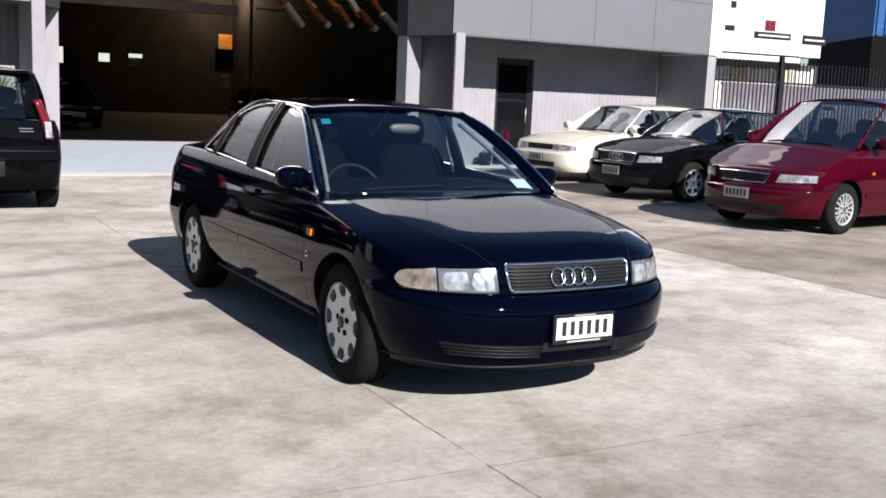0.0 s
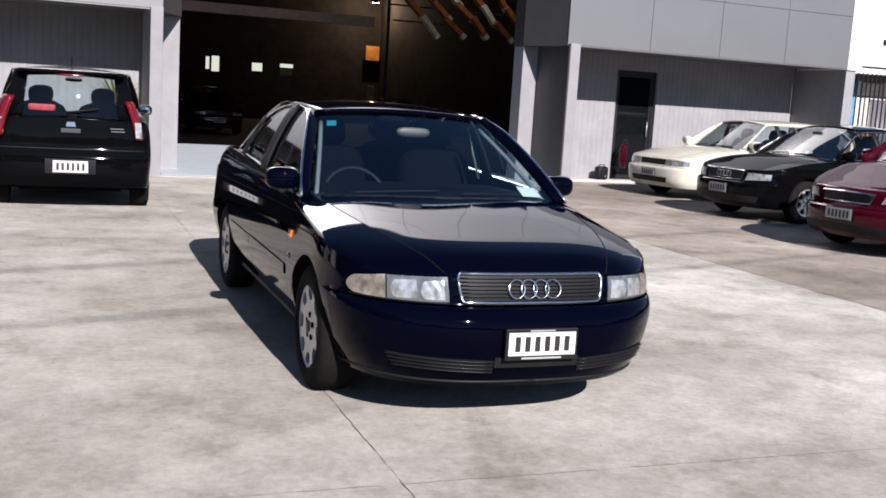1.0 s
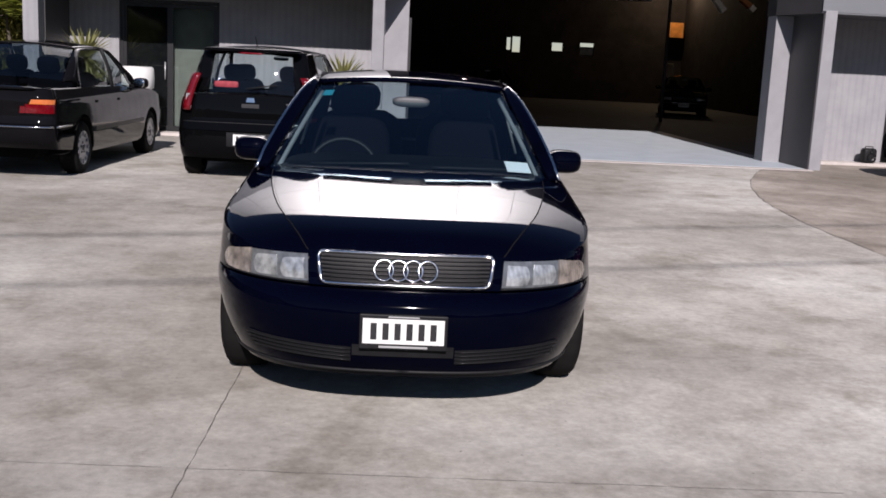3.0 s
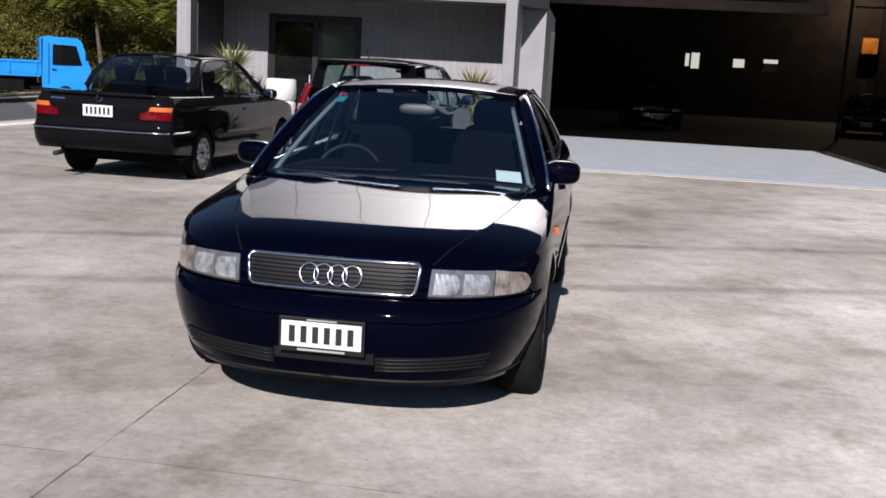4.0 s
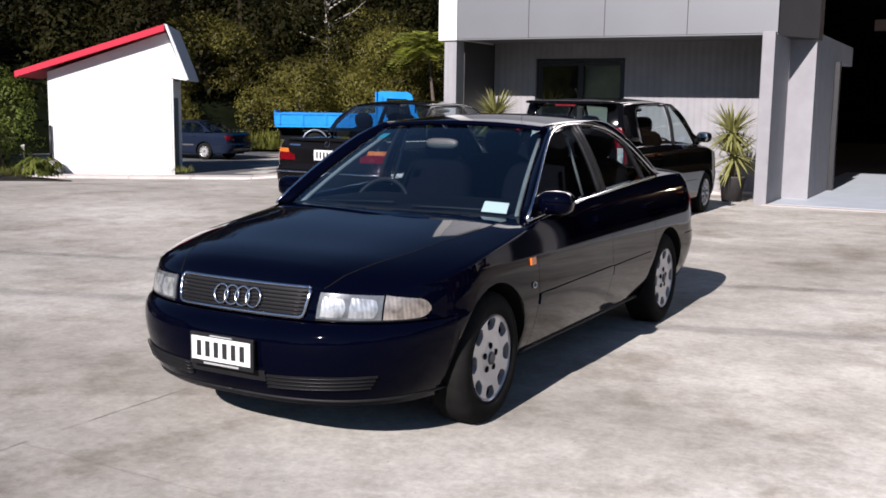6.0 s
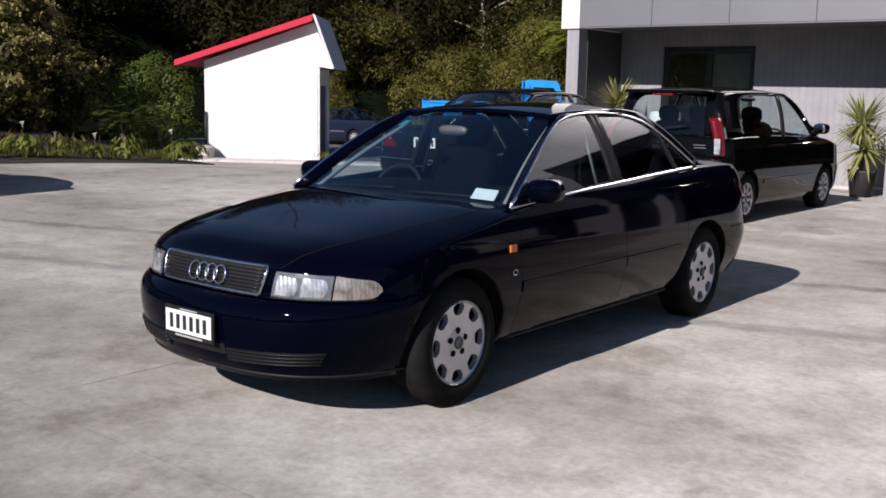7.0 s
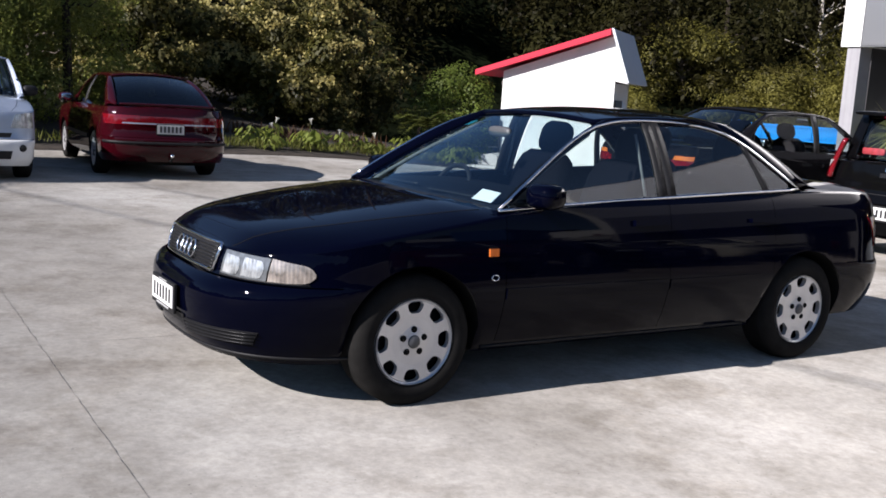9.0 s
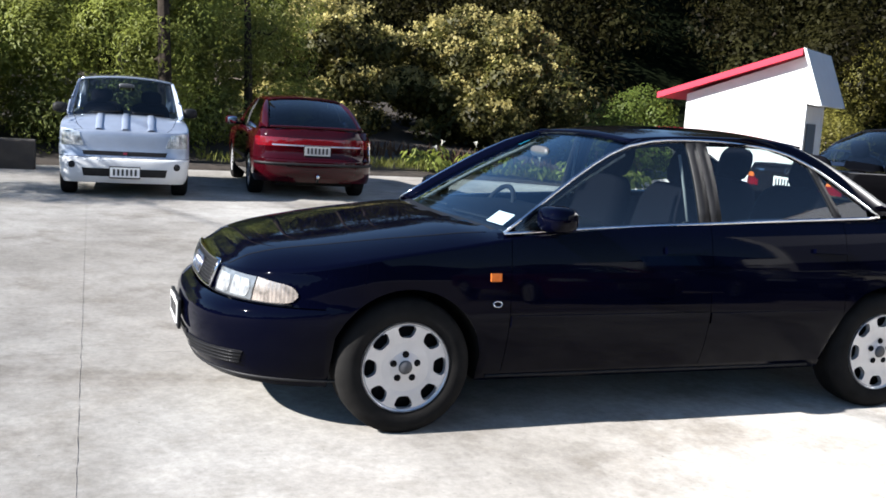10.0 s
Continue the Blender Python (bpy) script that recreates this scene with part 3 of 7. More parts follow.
        for k in range(9):
            p = A.lerp(B, k / 8) + Vector((0, -0.78, 0.62)) * 0.02 * math.sin(math.pi * k / 8)
            edge.append(p)
        edge += [rows[i][24] for i in range(1, 25)]
        C, D = bow(rt, 1), bow(rb, 1)
        for k in range(1, 9):
            edge.append(C.lerp(D, k / 8) + Vector((0, 0.6, 0.7)) * s.get("rbulge", 0.03) * 0.7 * math.sin(math.pi * k / 8))
        dlo = s["dlo"]
        arc = [0.0]
        for a, b in zip(dlo, dlo[1:]):
            arc.append(arc[-1] + math.hypot(b[0] - a[0], b[1] - a[1]))
        el = [0.0]
        for a, b in zip(edge, edge[1:]):
            el.append(el[-1] + (b - a).length)
        n0 = len(edge)

        def on_dlo(t):
            L = t * arc[-1]
            y, z = curve_at([(a, p[0]) for a, p in zip(arc, dlo)], L), curve_at([(a, p[1]) for a, p in zip(arc, dlo)], L)
            return Vector((self.gx(z), y, z))
        # match the two lines at the top corners
        ka, kb = s["knots"]
        knots_e = [0, el[8] / el[-1], el[32] / el[-1], 1]
        knots_d = [0, ka, kb, 1]

        def warp(t):
            for i in range(3):
                if t <= knots_e[i + 1] + 1e-9:
                    return knots_d[i] + (t - knots_e[i]) / (knots_e[i + 1] - knots_e[i]) * (knots_d[i + 1] - knots_d[i])
            return 1.0
        down = [on_dlo(warp(l / el[-1])) for l in el]
        self.dlo_line = down
        for sign in (1, -1):
            rws = []
            for q in range(7):
                t = q / 6
                row = []
                for e, d in zip(edge, down):
                    p = e.lerp(d, t)
                    out = Vector((0.6, 0, 0.8)) * 0.035 * math.sin(math.pi * t)
                    if (e - d).length < 0.12:
                        out *= (e - d).length / 0.12
                    p = p + out
                    row.append((p.x * sign, p.y, p.z))
                rws.append(row)
            v, f = grid(rws)
            ob = put_mesh("pillar", mesh_from("pillar", v, f, True), self.coat, self.root)
            th = ob.modifiers.new("sheet", "SOLIDIFY")
            th.thickness, th.offset = 0.03, 1 if sign > 0 else -1
            # side glass
            tops = sorted(((p[0], p[1]) for p in dlo), key=lambda p: p[0])
            for ya, yb, mat in s["panes"]:
                cols = max(6, int((yb - ya) / 0.04))
                rws = []
                for q in range(6):
                    row = []
                    for c in range(cols + 1):
                        y = ya + (yb - ya) * c / cols
                        zb, zt = curve_at(s["belt"], y) - 0.01, max(curve_at(tops, y) - 0.004, curve_at(s["belt"], y))
                        z = zb + (zt - zb) * q / 5
                        row.append((sign * (self.gx(z) - 0.006), y, z))
                    rws.append(row)
                v, f = grid(rws)
                pane = put_mesh("side_window", facing(mesh_from("side_window", v, f, True), (sign, 0, 0)), mat or self.glass, self.root)
            for ya, yb, tilt, mat in s["posts"]:
                rws = []
                for q in range(7):
                    row = []
                    for y in (ya, yb):
                        zb, zt = curve_at(s["belt"], y) - 0.01, curve_at(tops, y - tilt)
                        z = zb + (zt - zb) * q / 6
                        row.append((sign * (self.gx(z) + 0.002), y - tilt * q / 6, z))
                    rws.append(row)
                v, f = grid(rws)
                post = put_mesh("window_post", mesh_from("window_post", v, f, True), mat, self.root)
                post.modifiers.new("sheet", "SOLIDIFY").thickness = 0.02
            if s.get("trim"):
                mat = s["trim"]
                line = [p for p in down if p.y > dlo[0][0] - 0.001]
                put_mesh("window_trim", tube([((p.x + 0.004) * sign, p.y, p.z) for p in line], 0.0075), mat, self.root, "bright window trim")
                ys = [dlo[0][0] + (dlo[-1][0] - dlo[0][0]) * i / 30 for i in range(31)]
                put_mesh("belt_trim", tube([((self.gx(curve_at(s["belt"], y)) + 0.006) * sign, y, curve_at(s["belt"], y)) for y in ys], 0.0085), mat, self.root, "bright belt trim")
            # sill ledge between belt and glass
            ys = [s["cabin"][0] + (s["cabin"][1] - s["cabin"][0]) * i / 40 for i in range(41)]
            rws = [[(sign * (self.half(curve_at(s["zs"], y)) - 0.012 if t == 0 else self.gx(curve_at(s["belt"], y)) - 0.03), y, (curve_at(s["zs"], y) if t == 0 else curve_at(s["belt"], y) - 0.002)) for y in ys] for t in (0, 1)]
            v, f = grid(rws)
            put_mesh("sill_ledge", mesh_from("sill_ledge", v, f, True), self.coat, self.root)
        self.edge = edge
        self.interior()

    def interior(self):
        s, r = self.s, self.root
        belt = curve_at(s["belt"], s["seats"][0])
        x = self.gx(belt)
        y0 = s["wsb"][1]
        dash = ell(0, y0 + 0.42, belt - 0.16, x - 0.05, 0.36, 0.15, 5, 24)
        put_mesh("dashboard", dash, MAT["cabin"], r)
        bm = box(-x + 0.05, x - 0.05, y0 + 0.3, s["rgb"][1] - 0.35, 0.30, 0.36)
        part("cabin_floor", bm, MAT["cabin"], r)
        shelf = box(-x + 0.1, x - 0.1, s["seats"][1] + 0.35, max(s["rgb"][1] - 0.06, s["seats"][1] + 0.4), belt - 0.10, belt - 0.05, 0.01)
        part("parcel_shelf", shelf, MAT["cabin"], r)
        lean = Matrix.Rotation(radians(-16), 4, "X")
        for sy, wd, xs in ((s["seats"][0], 0.25, (-0.36, 0.36)), (s["seats"][1], 0.30, (-0.34, 0.34))):
            for sx in xs:
                m = Matrix.Translation((sx, sy, belt - 0.42))
                bits = [ell(0, -0.24, -0.02, wd, 0.27, 0.09, 4, 16, m), ell(0, 0, 0.28, wd, 0.085, 0.33, 4, 16, m @ lean), ell(0, 0.02, 0.70, 0.135, 0.055, 0.105, 3, 14, m @ lean)]
                put_mesh("seat", join_meshes("seat", bits), MAT["seat"], r, "dark cloth seat with headrest")
        wx = s.get("drive", -0.36)
        m = Matrix.Translation((wx, s["seats"][0] - 0.55, belt - 0.105)) @ Matrix.Rotation(radians(-24), 4, "X")
        ring = [m @ Vector((0.185 * math.cos(a), 0, 0.185 * math.sin(a))) for a in [2 * math.pi * i / 28 for i in range(28)]]
        bits = [tube(ring, 0.014, True), ell(0, 0.01, -0.01, 0.085, 0.03, 0.07, 3, 12, m), tube([m @ Vector((-0.18, 0, 0)), m @ Vector((0.18, 0, 0))], 0.016), tube([m @ Vector((0, 0, 0)), m @ Vector((0, 0, -0.18))], 0.016)]
        put_mesh("steering_wheel", join_meshes("steering_wheel", bits), MAT["black"], r)
        t = s["wst"]
        put_mesh("inside_mirror", ell(0, t[1] - 0.20, t[2] - 0.10, 0.105, 0.018, 0.030, 3, 14), MAT["capgrey"], r)

    def wheels(self):
        s = self.s
        R, rr, wd = s["r"], s["rim"], 0.19
        prof = [(0.005, rr * 0.98), (-0.002, rr), (0.008, rr + 0.012), (0.012, (R + rr) / 2), (0.0, R - 0.022), (-0.02, R - 0.004), (-0.05, R), (-wd + 0.05, R), (-wd + 0.02, R - 0.004), (-wd, R - 0.03), (-wd, rr)]
        tyre = lathe(prof, 48)
        face = self.rim_mesh(rr, s["holes"])
        back = lathe([(-0.055, 0.001), (-0.055, rr * 0.97), (-0.12, rr * 0.97)], 24)
        cap = lathe([(0.006, 0.0005), (0.006, 0.029), (-0.008, 0.035), (-0.03, 0.035)], 16)
        bolts = []
        for i in range(5):
            a = 2 * math.pi * i / 5 + math.pi / 2
            b = lathe([(0.002, 0.0005), (0.002, 0.0155), (-0.02, 0.017)], 8)
            b.transform(Matrix.Translation((-0.004, 0.057 * math.cos(a), 0.057 * math.sin(a))))
            bolts.append(b)
        for sign in (1, -1):
            for h in (0, s["wb"]):
                w = new("wheel")
                w.parent = self.root
                w.matrix_local = pose(sign * s["track"], h, R - 0.004, 0, 0, 0 if sign > 0 else 180)
                put_mesh("tyre", tyre, MAT["rubber"], w)
                put_mesh("rim", face, s.get("rimmat", MAT["alloy"]), w, "silver rim")
                put_mesh("brake", back, MAT["underbody"], w)
                put_mesh("hub_cap", cap, MAT["capgrey"], w)
                for b in bolts:
                    put_mesh("wheel_bolt", b, MAT["underbody"], w)

    def rim_mesh(self, rr, holes):
        n, kind = holes
        per = 12 if kind == "spoke" else 30
        segs = n * per
        radii = [0.028, 0.045, 0.07, rr * 0.52, rr * 0.62, rr * 0.68, rr * 0.74, rr * 0.80, rr * 0.86, rr * 0.90, rr * 0.95, rr]
        if kind == "spoke":
            radii = [0.028, 0.045, rr * 0.36, rr * 0.42, rr * 0.5, rr * 0.58, rr * 0.66, rr * 0.74, rr * 0.82, rr * 0.88, rr * 0.93, rr]
        depth = [0.0, -0.004, -0.008, -0.008, -0.006, -0.004, -0.003, -0.003, -0.004, -0.007, -0.004, 0.002]
        if kind == "slot":
            radii = [0.028, 0.045, 0.07, rr * 0.54] + [rr * (0.63 + 0.027 * k) for k in range(12)] + [rr * 0.945, rr * 0.968, rr]
            depth = [0.0, -0.004, -0.008, -0.008] + [-0.006 + 0.0004 * k for k in range(12)] + [-0.006, -0.004, 0.002]
        verts, faces = [], []
        for i in range(segs):
            a = 2 * math.pi * (i - per / 2) / segs + math.pi / 2
            for r, d in zip(radii, depth):
                verts.append((d, r * math.cos(a), r * math.sin(a)))
        m = len(radii)
        for i in range(segs):
            q = i % per
            off = abs(q + 0.5 - per / 2)
            for k in range(m - 1):
                if kind == "slot":
                    t = ((radii[k] + radii[k + 1]) / 2 / rr - 0.785) / 0.138
                    lim = per * 0.30 * max(0.0, 1 - abs(t) ** 3.2) ** 0.3125 * (1.0 + 0.12 * t)
                else:
                    lim = {3: 2.2, 4: 3.2, 5: 3.6, 6: 4.0, 7: 4.2, 8: 4.2}.get(k, 0)
                if off < lim:
                    continue
                b = (i + 1) % segs
                faces.append((i * m + k, b * m + k, b * m + k + 1, i * m + k + 1))
        if kind == "slot":
            # draw the slots' edges smooth
            seen = {}
            for f in faces:
                for v in f:
                    seen[v] = seen.get(v, 0) + 1
            for v, count in seen.items():
                i, k = divmod(v, m)
                if count > 3 or not 3 < k < m - 3:
                    continue
                q = i % per - per / 2
                t = (radii[k] / rr - 0.785) / 0.138
                wide = per * 0.30 * (1.0 + 0.12 * t)
                size = (abs(t) ** 3.2 + abs(q / wide) ** 3.2) ** 0.3125
                if 0.5 < size < 1.7:
                    t, q = t / size, q / size
                    r = rr * (0.785 + 0.138 * t)
                    a = 2 * math.pi * (i // per * per + q) / segs + math.pi / 2
                    verts[v] = (verts[v][0], r * math.cos(a), r * math.sin(a))
        # depth of the holes
        bm = bmesh.new()
        vs = [bm.verts.new(v) for v in verts]
        for f in faces:
            bm.faces.new([vs[i] for i in f])
        loose = [v for v in bm.verts if not v.link_faces]
        bmesh.ops.delete(bm, geom=loose, context="VERTS")
        rim_edges = [e for e in bm.edges if len(e.link_faces) == 1]
        got = bmesh.ops.extrude_edge_only(bm, edges=rim_edges)
        bmesh.ops.translate(bm, verts=[v for v in got["geom"] if isinstance(v, bmesh.types.BMVert)], vec=(-0.028, 0, 0))
        bmesh.ops.recalc_face_normals(bm, faces=bm.faces)
        me = bpy.data.meshes.new("rim")
        bm.to_mesh(me)
        bm.free()
        return me

    # things fixed to the skin
    def skin(self, where, x, z, lift):
        """A point on the nose or tail, or on a flank (x is then y), raised by lift."""
        e = 0.004
        if where in ("front", "rear"):
            fn = self.front_y if where == "front" else self.rear_y
            p = Vector((x, fn(x, z), z))
            px, pz = Vector((x + e, fn(x + e, z), z)) - p, Vector((x, fn(x, z + e), z + e)) - p
            n = px.cross(pz).normalized()
            if (n.y > 0) == (where == "front"):
                n = -n
            return p + n * lift
        sign = 1 if where == "left" else -1
        p = Vector((self.side_x(x, z), x, z))
        py, pz = Vector((self.side_x(x + e, z), x + e, z)) - p, Vector((self.side_x(x, z + e), x, z + e)) - p
        n = py.cross(pz).normalized()
        if n.x < 0:
            n = -n
        p += n * lift
        return Vector((p.x * sign, p.y, p.z))

    def plate_on(self, name, where, corners, lift, mat, label="", depth=0.02, nu=14, nv=6, parent=None, tip=0.0):
        """A slab that follows the skin: corners (x, z) bottom start, bottom end, top end, top start."""
        a, b, c, d = [Vector(p) for p in corners]
        front, back = [], []
        for i in range(nu + 1):
            fr, bk = [], []
            for k in range(nv + 1):
                t = max(0.0, (i / nu - 1 + tip) / tip) if tip else 0.0
                q = a.lerp(b, i / nu).lerp(d.lerp(c, i / nu), 0.5 + (k / nv - 0.5) * max(0.04, 1 - t ** 2.6) ** 0.5)
                fr.append(self.skin(where, q.x, q.y, lift))
                bk.append(self.skin(where, q.x, q.y, lift - depth))
            front.append(fr)
            back.append(bk)
        v, f = grid(front)
        o, m = len(v), nv + 1
        v2, _ = grid(back)
        v += v2
        ring = [i * m for i in range(nu + 1)] + [nu * m + k for k in range(1, m)] + [i * m + nv for i in range(nu - 1, -1, -1)] + [k for k in range(nv - 1, 0, -1)]
        for p, q in zip(ring, ring[1:] + ring[:1]):
            f.append((p, q, q + o, p + o))
        me = mesh_from(name, v, f, True)
        bm = bmesh.new()
        bm.from_mesh(me)
        bmesh.ops.recalc_face_normals(bm, faces=bm.faces)
        for e in bm.edges:
            if e.calc_face_angle(0) > 0.8:
                e.smooth = False
        bm.to_mesh(me)
        bm.free()
        return put_mesh(name, me, mat, parent or self.root, label)

    def line_on(self, name, where, pts, radius, mat, lift=0.0, closed=False, label="", flat=1.0):
        return put_mesh(name, tube([self.skin(where, x, z, lift) for x, z in pts], radius, closed, 6, flat), mat, self.root, label)

    def number_plate(self, where, z, wide=0.36, high=0.125, frame=0.012, tilt=0.0, bars=6, mat=None, x=0.0, lift=0.012):
        """A plate with plain bars in place of its signs."""
        y = self.skin(where, x, z, lift).y
        sgn = -1 if where == "front" else 1
        h = new("number_plate")
        h.parent, h.matrix_local = self.root, pose(x, y, z, tilt, 0, 0)
        h["label"] = "white number plate in a black surround"
        part("plate_surround", box(-wide / 2 - frame, wide / 2 + frame, -0.008, 0.008, -high / 2 - frame * 1.8, high / 2 + frame * 1.2, 0.004), MAT["black"], h)
        part("plate", box(-wide / 2, wide / 2, sgn * 0.008, sgn * 0.0115, -high / 2, high / 2), mat or MAT["plate"], h)
        step = wide * 0.88 / bars
        for i in range(bars):
            c = -wide * 0.44 + (i + 0.5) * step
            part("plate_bar", box(c - step * 0.26, c + step * 0.26, sgn * 0.0115, sgn * 0.0135, -high * 0.33, high * 0.33), MAT["ink"], h)
        return h


# ---- ground ----
def ground_z(x, y):
    d, e = -0.566 * x + 0.825 * y, 0.825 * x + 0.566 * y
    t = max(0.0, min(1.0, (d - 12.0) / 10.5))
    f = max(0.0, min(1.0, (3.5 - e) / 6.0))
    return -0.62 * (3 * t * t - 2 * t ** 3) * f


HILL = [(38, -0.7), (42, 1.2), (50, 5.0), (60, 10.2), (74, 14.5), (98, 18)]      # distance and height of the wooded slope


def hill_z(x, y):
    u, v = (x - 1.0) / 0.92, y / (0.95 if x < 0 and y < -0.55 * x else 1.12)
    return max(ground_z(x, y), float(np.interp(math.hypot(u, v), [p[0] for p in HILL], [p[1] for p in HILL])))


def spread(a, b, n, p=1.0):
    return [a + (b - a) * i / n for i in range(n + 1)]


def lay_ground():
    xs = [-900, -300, -120, -70, -50] + spread(-40, 10, 50) + [14, 20, 30, 60, 120, 300, 900]
    ys = [-900, -300, -120, -60, -30] + spread(-12, 11.5, 20) + spread(12.5, 40, 28) + [55, 80, 150, 300, 900]
    v, f = grid([[(x, y, ground_z(x, y)) for y in ys] for x in xs])
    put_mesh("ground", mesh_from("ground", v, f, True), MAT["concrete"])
    tagged(bpy.data.objects["ground"], "pale worn concrete yard with stains", "ground", kind="structure")
    # asphalt drive past the kerb
    rows = []
    for i in range(26):
        d = 23.3 + 30 * i / 25
        row = []
        for k in range(31):
            e = -30 + 30.5 * k / 30
            x, y = -0.566 * d + 0.825 * e, 0.825 * d + 0.566 * e
            row.append((x, y, ground_z(x, y) + 0.005))
        rows.append(row)
    v, f = grid(rows)
    tagged(put_mesh("road", mesh_from("road", v, f, True), MAT["asphalt"]), "grey asphalt drive", "road", kind="structure")
    for k in range(6):
        e0, e1 = -9.0 + k * 1.6, -9.0 + (k + 1) * 1.6 - 0.015
        rows = []
        for d, h in ((22.45, 0.0), (22.47, 0.06), (23.25, 0.06), (23.28, 0.0)):
            rows.append([(-0.566 * d + 0.825 * e, 0.825 * d + 0.566 * e, ground_z(-0.566 * d + 0.825 * e, 0.825 * d + 0.566 * e) + h) for e in spread(e0, e1, 3)])
        v, f = grid(rows)
        tagged(put_mesh("kerb", mesh_from("kerb", v, f), MAT["kerb"]), "pale concrete kerb slab", "kerb", "kerb slabs", "structure")
    # joints cut in the slab
    def joint(points, w, mat="joint", name="slab_joint"):
        left, right = [], []
        rnd = random.Random(len(points) * 7 + int(points[0][0] * 10))
        for i, (x, y) in enumerate(points):
            a, b = Vector(points[max(i - 1, 0)]), Vector(points[min(i + 1, len(points) - 1)])
            t = (b - a).normalized()
            n = Vector((-t.y, t.x)) * w * rnd.uniform(0.12, 1.15)
            left.append((x + n.x, y + n.y, ground_z(x, y) + 0.003))
            right.append((x - n.x, y - n.y, ground_z(x, y) + 0.003))
        v, f = grid([left, right])
        tagged(put_mesh(name, mesh_from(name, v, f), MAT[mat]), "dark joint in the concrete", "joint", kind="structure")
    rnd = random.Random(5)
    joint([(-0.745 + rnd.uniform(-0.003, 0.003), y) for y in spread(-9, 11.9, 300)], 0.0022, "slabjoint")
    joint([(x, -1.335 - 0.016 * x + rnd.uniform(-0.003, 0.003)) for x in spread(-13.5, 1.6, 240)], 0.002, "faintjoint")
    joint([(4.15 + 0.0376 * max(0, y - 5) ** 2 + rnd.uniform(-0.015, 0.015), y) for y in spread(-8, 12.1, 110)], 0.006)


lay_ground()

# ---- the building ----
BM = pose(-0.42, 11.95, 0, 0, 0, 1.0)      # its front line
FT = 8.1                                   # top of the fascia


def built(name, bm, mat, label, category="", kind="structure", parent=None):
    ob = part(name, bm, MAT[mat], parent)
    if parent is None:
        ob.matrix_world = BM
        tagged(ob, label, category, kind=kind)
    return ob


def fascia(name, seams, z0, z1, y0=0.0):
    root = tagged(new(name), "grey panelled fascia over the ground floor", "fascia", kind="structure")
    root.matrix_world = BM
    part("fascia_backing", box(seams[0] + 0.01, seams[-1] - 0.01, y0 + 0.02, y0 + 0.30, z0 + 0.01, z1 - 0.02), MAT["joint"], root)
    levels = [z0] + [z for z in (3.63, 4.95, 6.30, 7.30) if z > z0 + 0.3] + [z1]
    for a, b in zip(seams, seams[1:]):
        for c, d in zip(levels, levels[1:]):
            # panels above 4.9 m are the added, unseen reflector
            part("panel", box(a + 0.005, b - 0.005, y0, y0 + 0.019, c + 0.004, d - 0.004, 0.002), MAT["upper" if c > 4.9 else "fascia"], root)
    part("fascia_cap", box(seams[0], seams[-1], y0 - 0.02, y0 + 0.34, z1, z1 + 0.05), MAT["fascia"], root)
    part("drip_edge", box(seams[0], seams[-1], y0 - 0.006, y0 + 0.03, z0 - 0.02, z0 - 0.002), MAT["fascia"], root)
    return root


WEST = [-5.44, -4.08, -2.74, -1.38, 0.0]
EAST = [7.12, 8.87, 10.44, 12.01, 13.62]
fascia("fascia_west", WEST, 2.58, FT)
fascia("fascia_east", EAST, 2.58, FT)
fascia("fascia_middle", [-0.0, 1.42, 2.85, 4.27, 5.70, 7.12], 5.45, FT, 0.0)
built("corner_trim_west", box(-5.80, -5.44, -0.012, 1.5, 2.56, FT + 0.05, 0.004), "white", "white corner trim of the fascia", "trim")
built("corner_trim_east", box(13.62, 14.0, -0.012, 1.5, 2.56, FT + 0.05, 0.004), "white", "white corner trim of the fascia", "trim")
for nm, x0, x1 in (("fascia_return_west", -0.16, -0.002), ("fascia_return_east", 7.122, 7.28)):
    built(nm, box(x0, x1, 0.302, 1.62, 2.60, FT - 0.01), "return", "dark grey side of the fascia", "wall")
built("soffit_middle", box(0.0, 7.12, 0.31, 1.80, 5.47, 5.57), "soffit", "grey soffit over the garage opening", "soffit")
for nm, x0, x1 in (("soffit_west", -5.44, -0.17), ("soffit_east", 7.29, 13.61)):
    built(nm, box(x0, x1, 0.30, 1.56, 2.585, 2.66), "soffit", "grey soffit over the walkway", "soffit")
# ground-floor walls, 1.55 m behind the fascia
def wall(name, x0, x1, z1, opening=None, y=1.56):
    bm = bmesh.new()
    if opening:
        a, b, h = opening
        add_box(bm, x0, a, y, y + 0.2, -0.7, z1)
        add_box(bm, b, x1, y, y + 0.2, -0.7, z1)
        add_box(bm, a, b, y, y + 0.2, h, z1)
    else:
        add_box(bm, x0, x1, y, y + 0.2, -0.7, z1)
    return built(name, bm, "wall", "grey ribbed concrete wall", "wall")


wall("wall_west", -5.44, -0.02, FT - 0.1, (-4.60, -2.88, 2.31))
wall("wall_east", 7.14, 13.62, FT - 0.1, (9.16, 10.12, 2.28))
built("end_wall_west", box(-5.70, -5.46, 0.03, 1.6, -0.7, 2.56, 0.006), "wall", "pale concrete end wall", "wall")
built("end_wall_east", box(13.64, 13.88, 0.03, 1.6, -0.3, 2.56, 0.006), "wall", "pale concrete end wall", "wall")
# thin dark sheet that paints the recess's shade onto the end wall
built("end_shade_west", box(-5.457, -5.443, 0.32, 1.555, -0.2, 2.58), "return", "dark sheet standing in for shade inside the end wall", "wall")
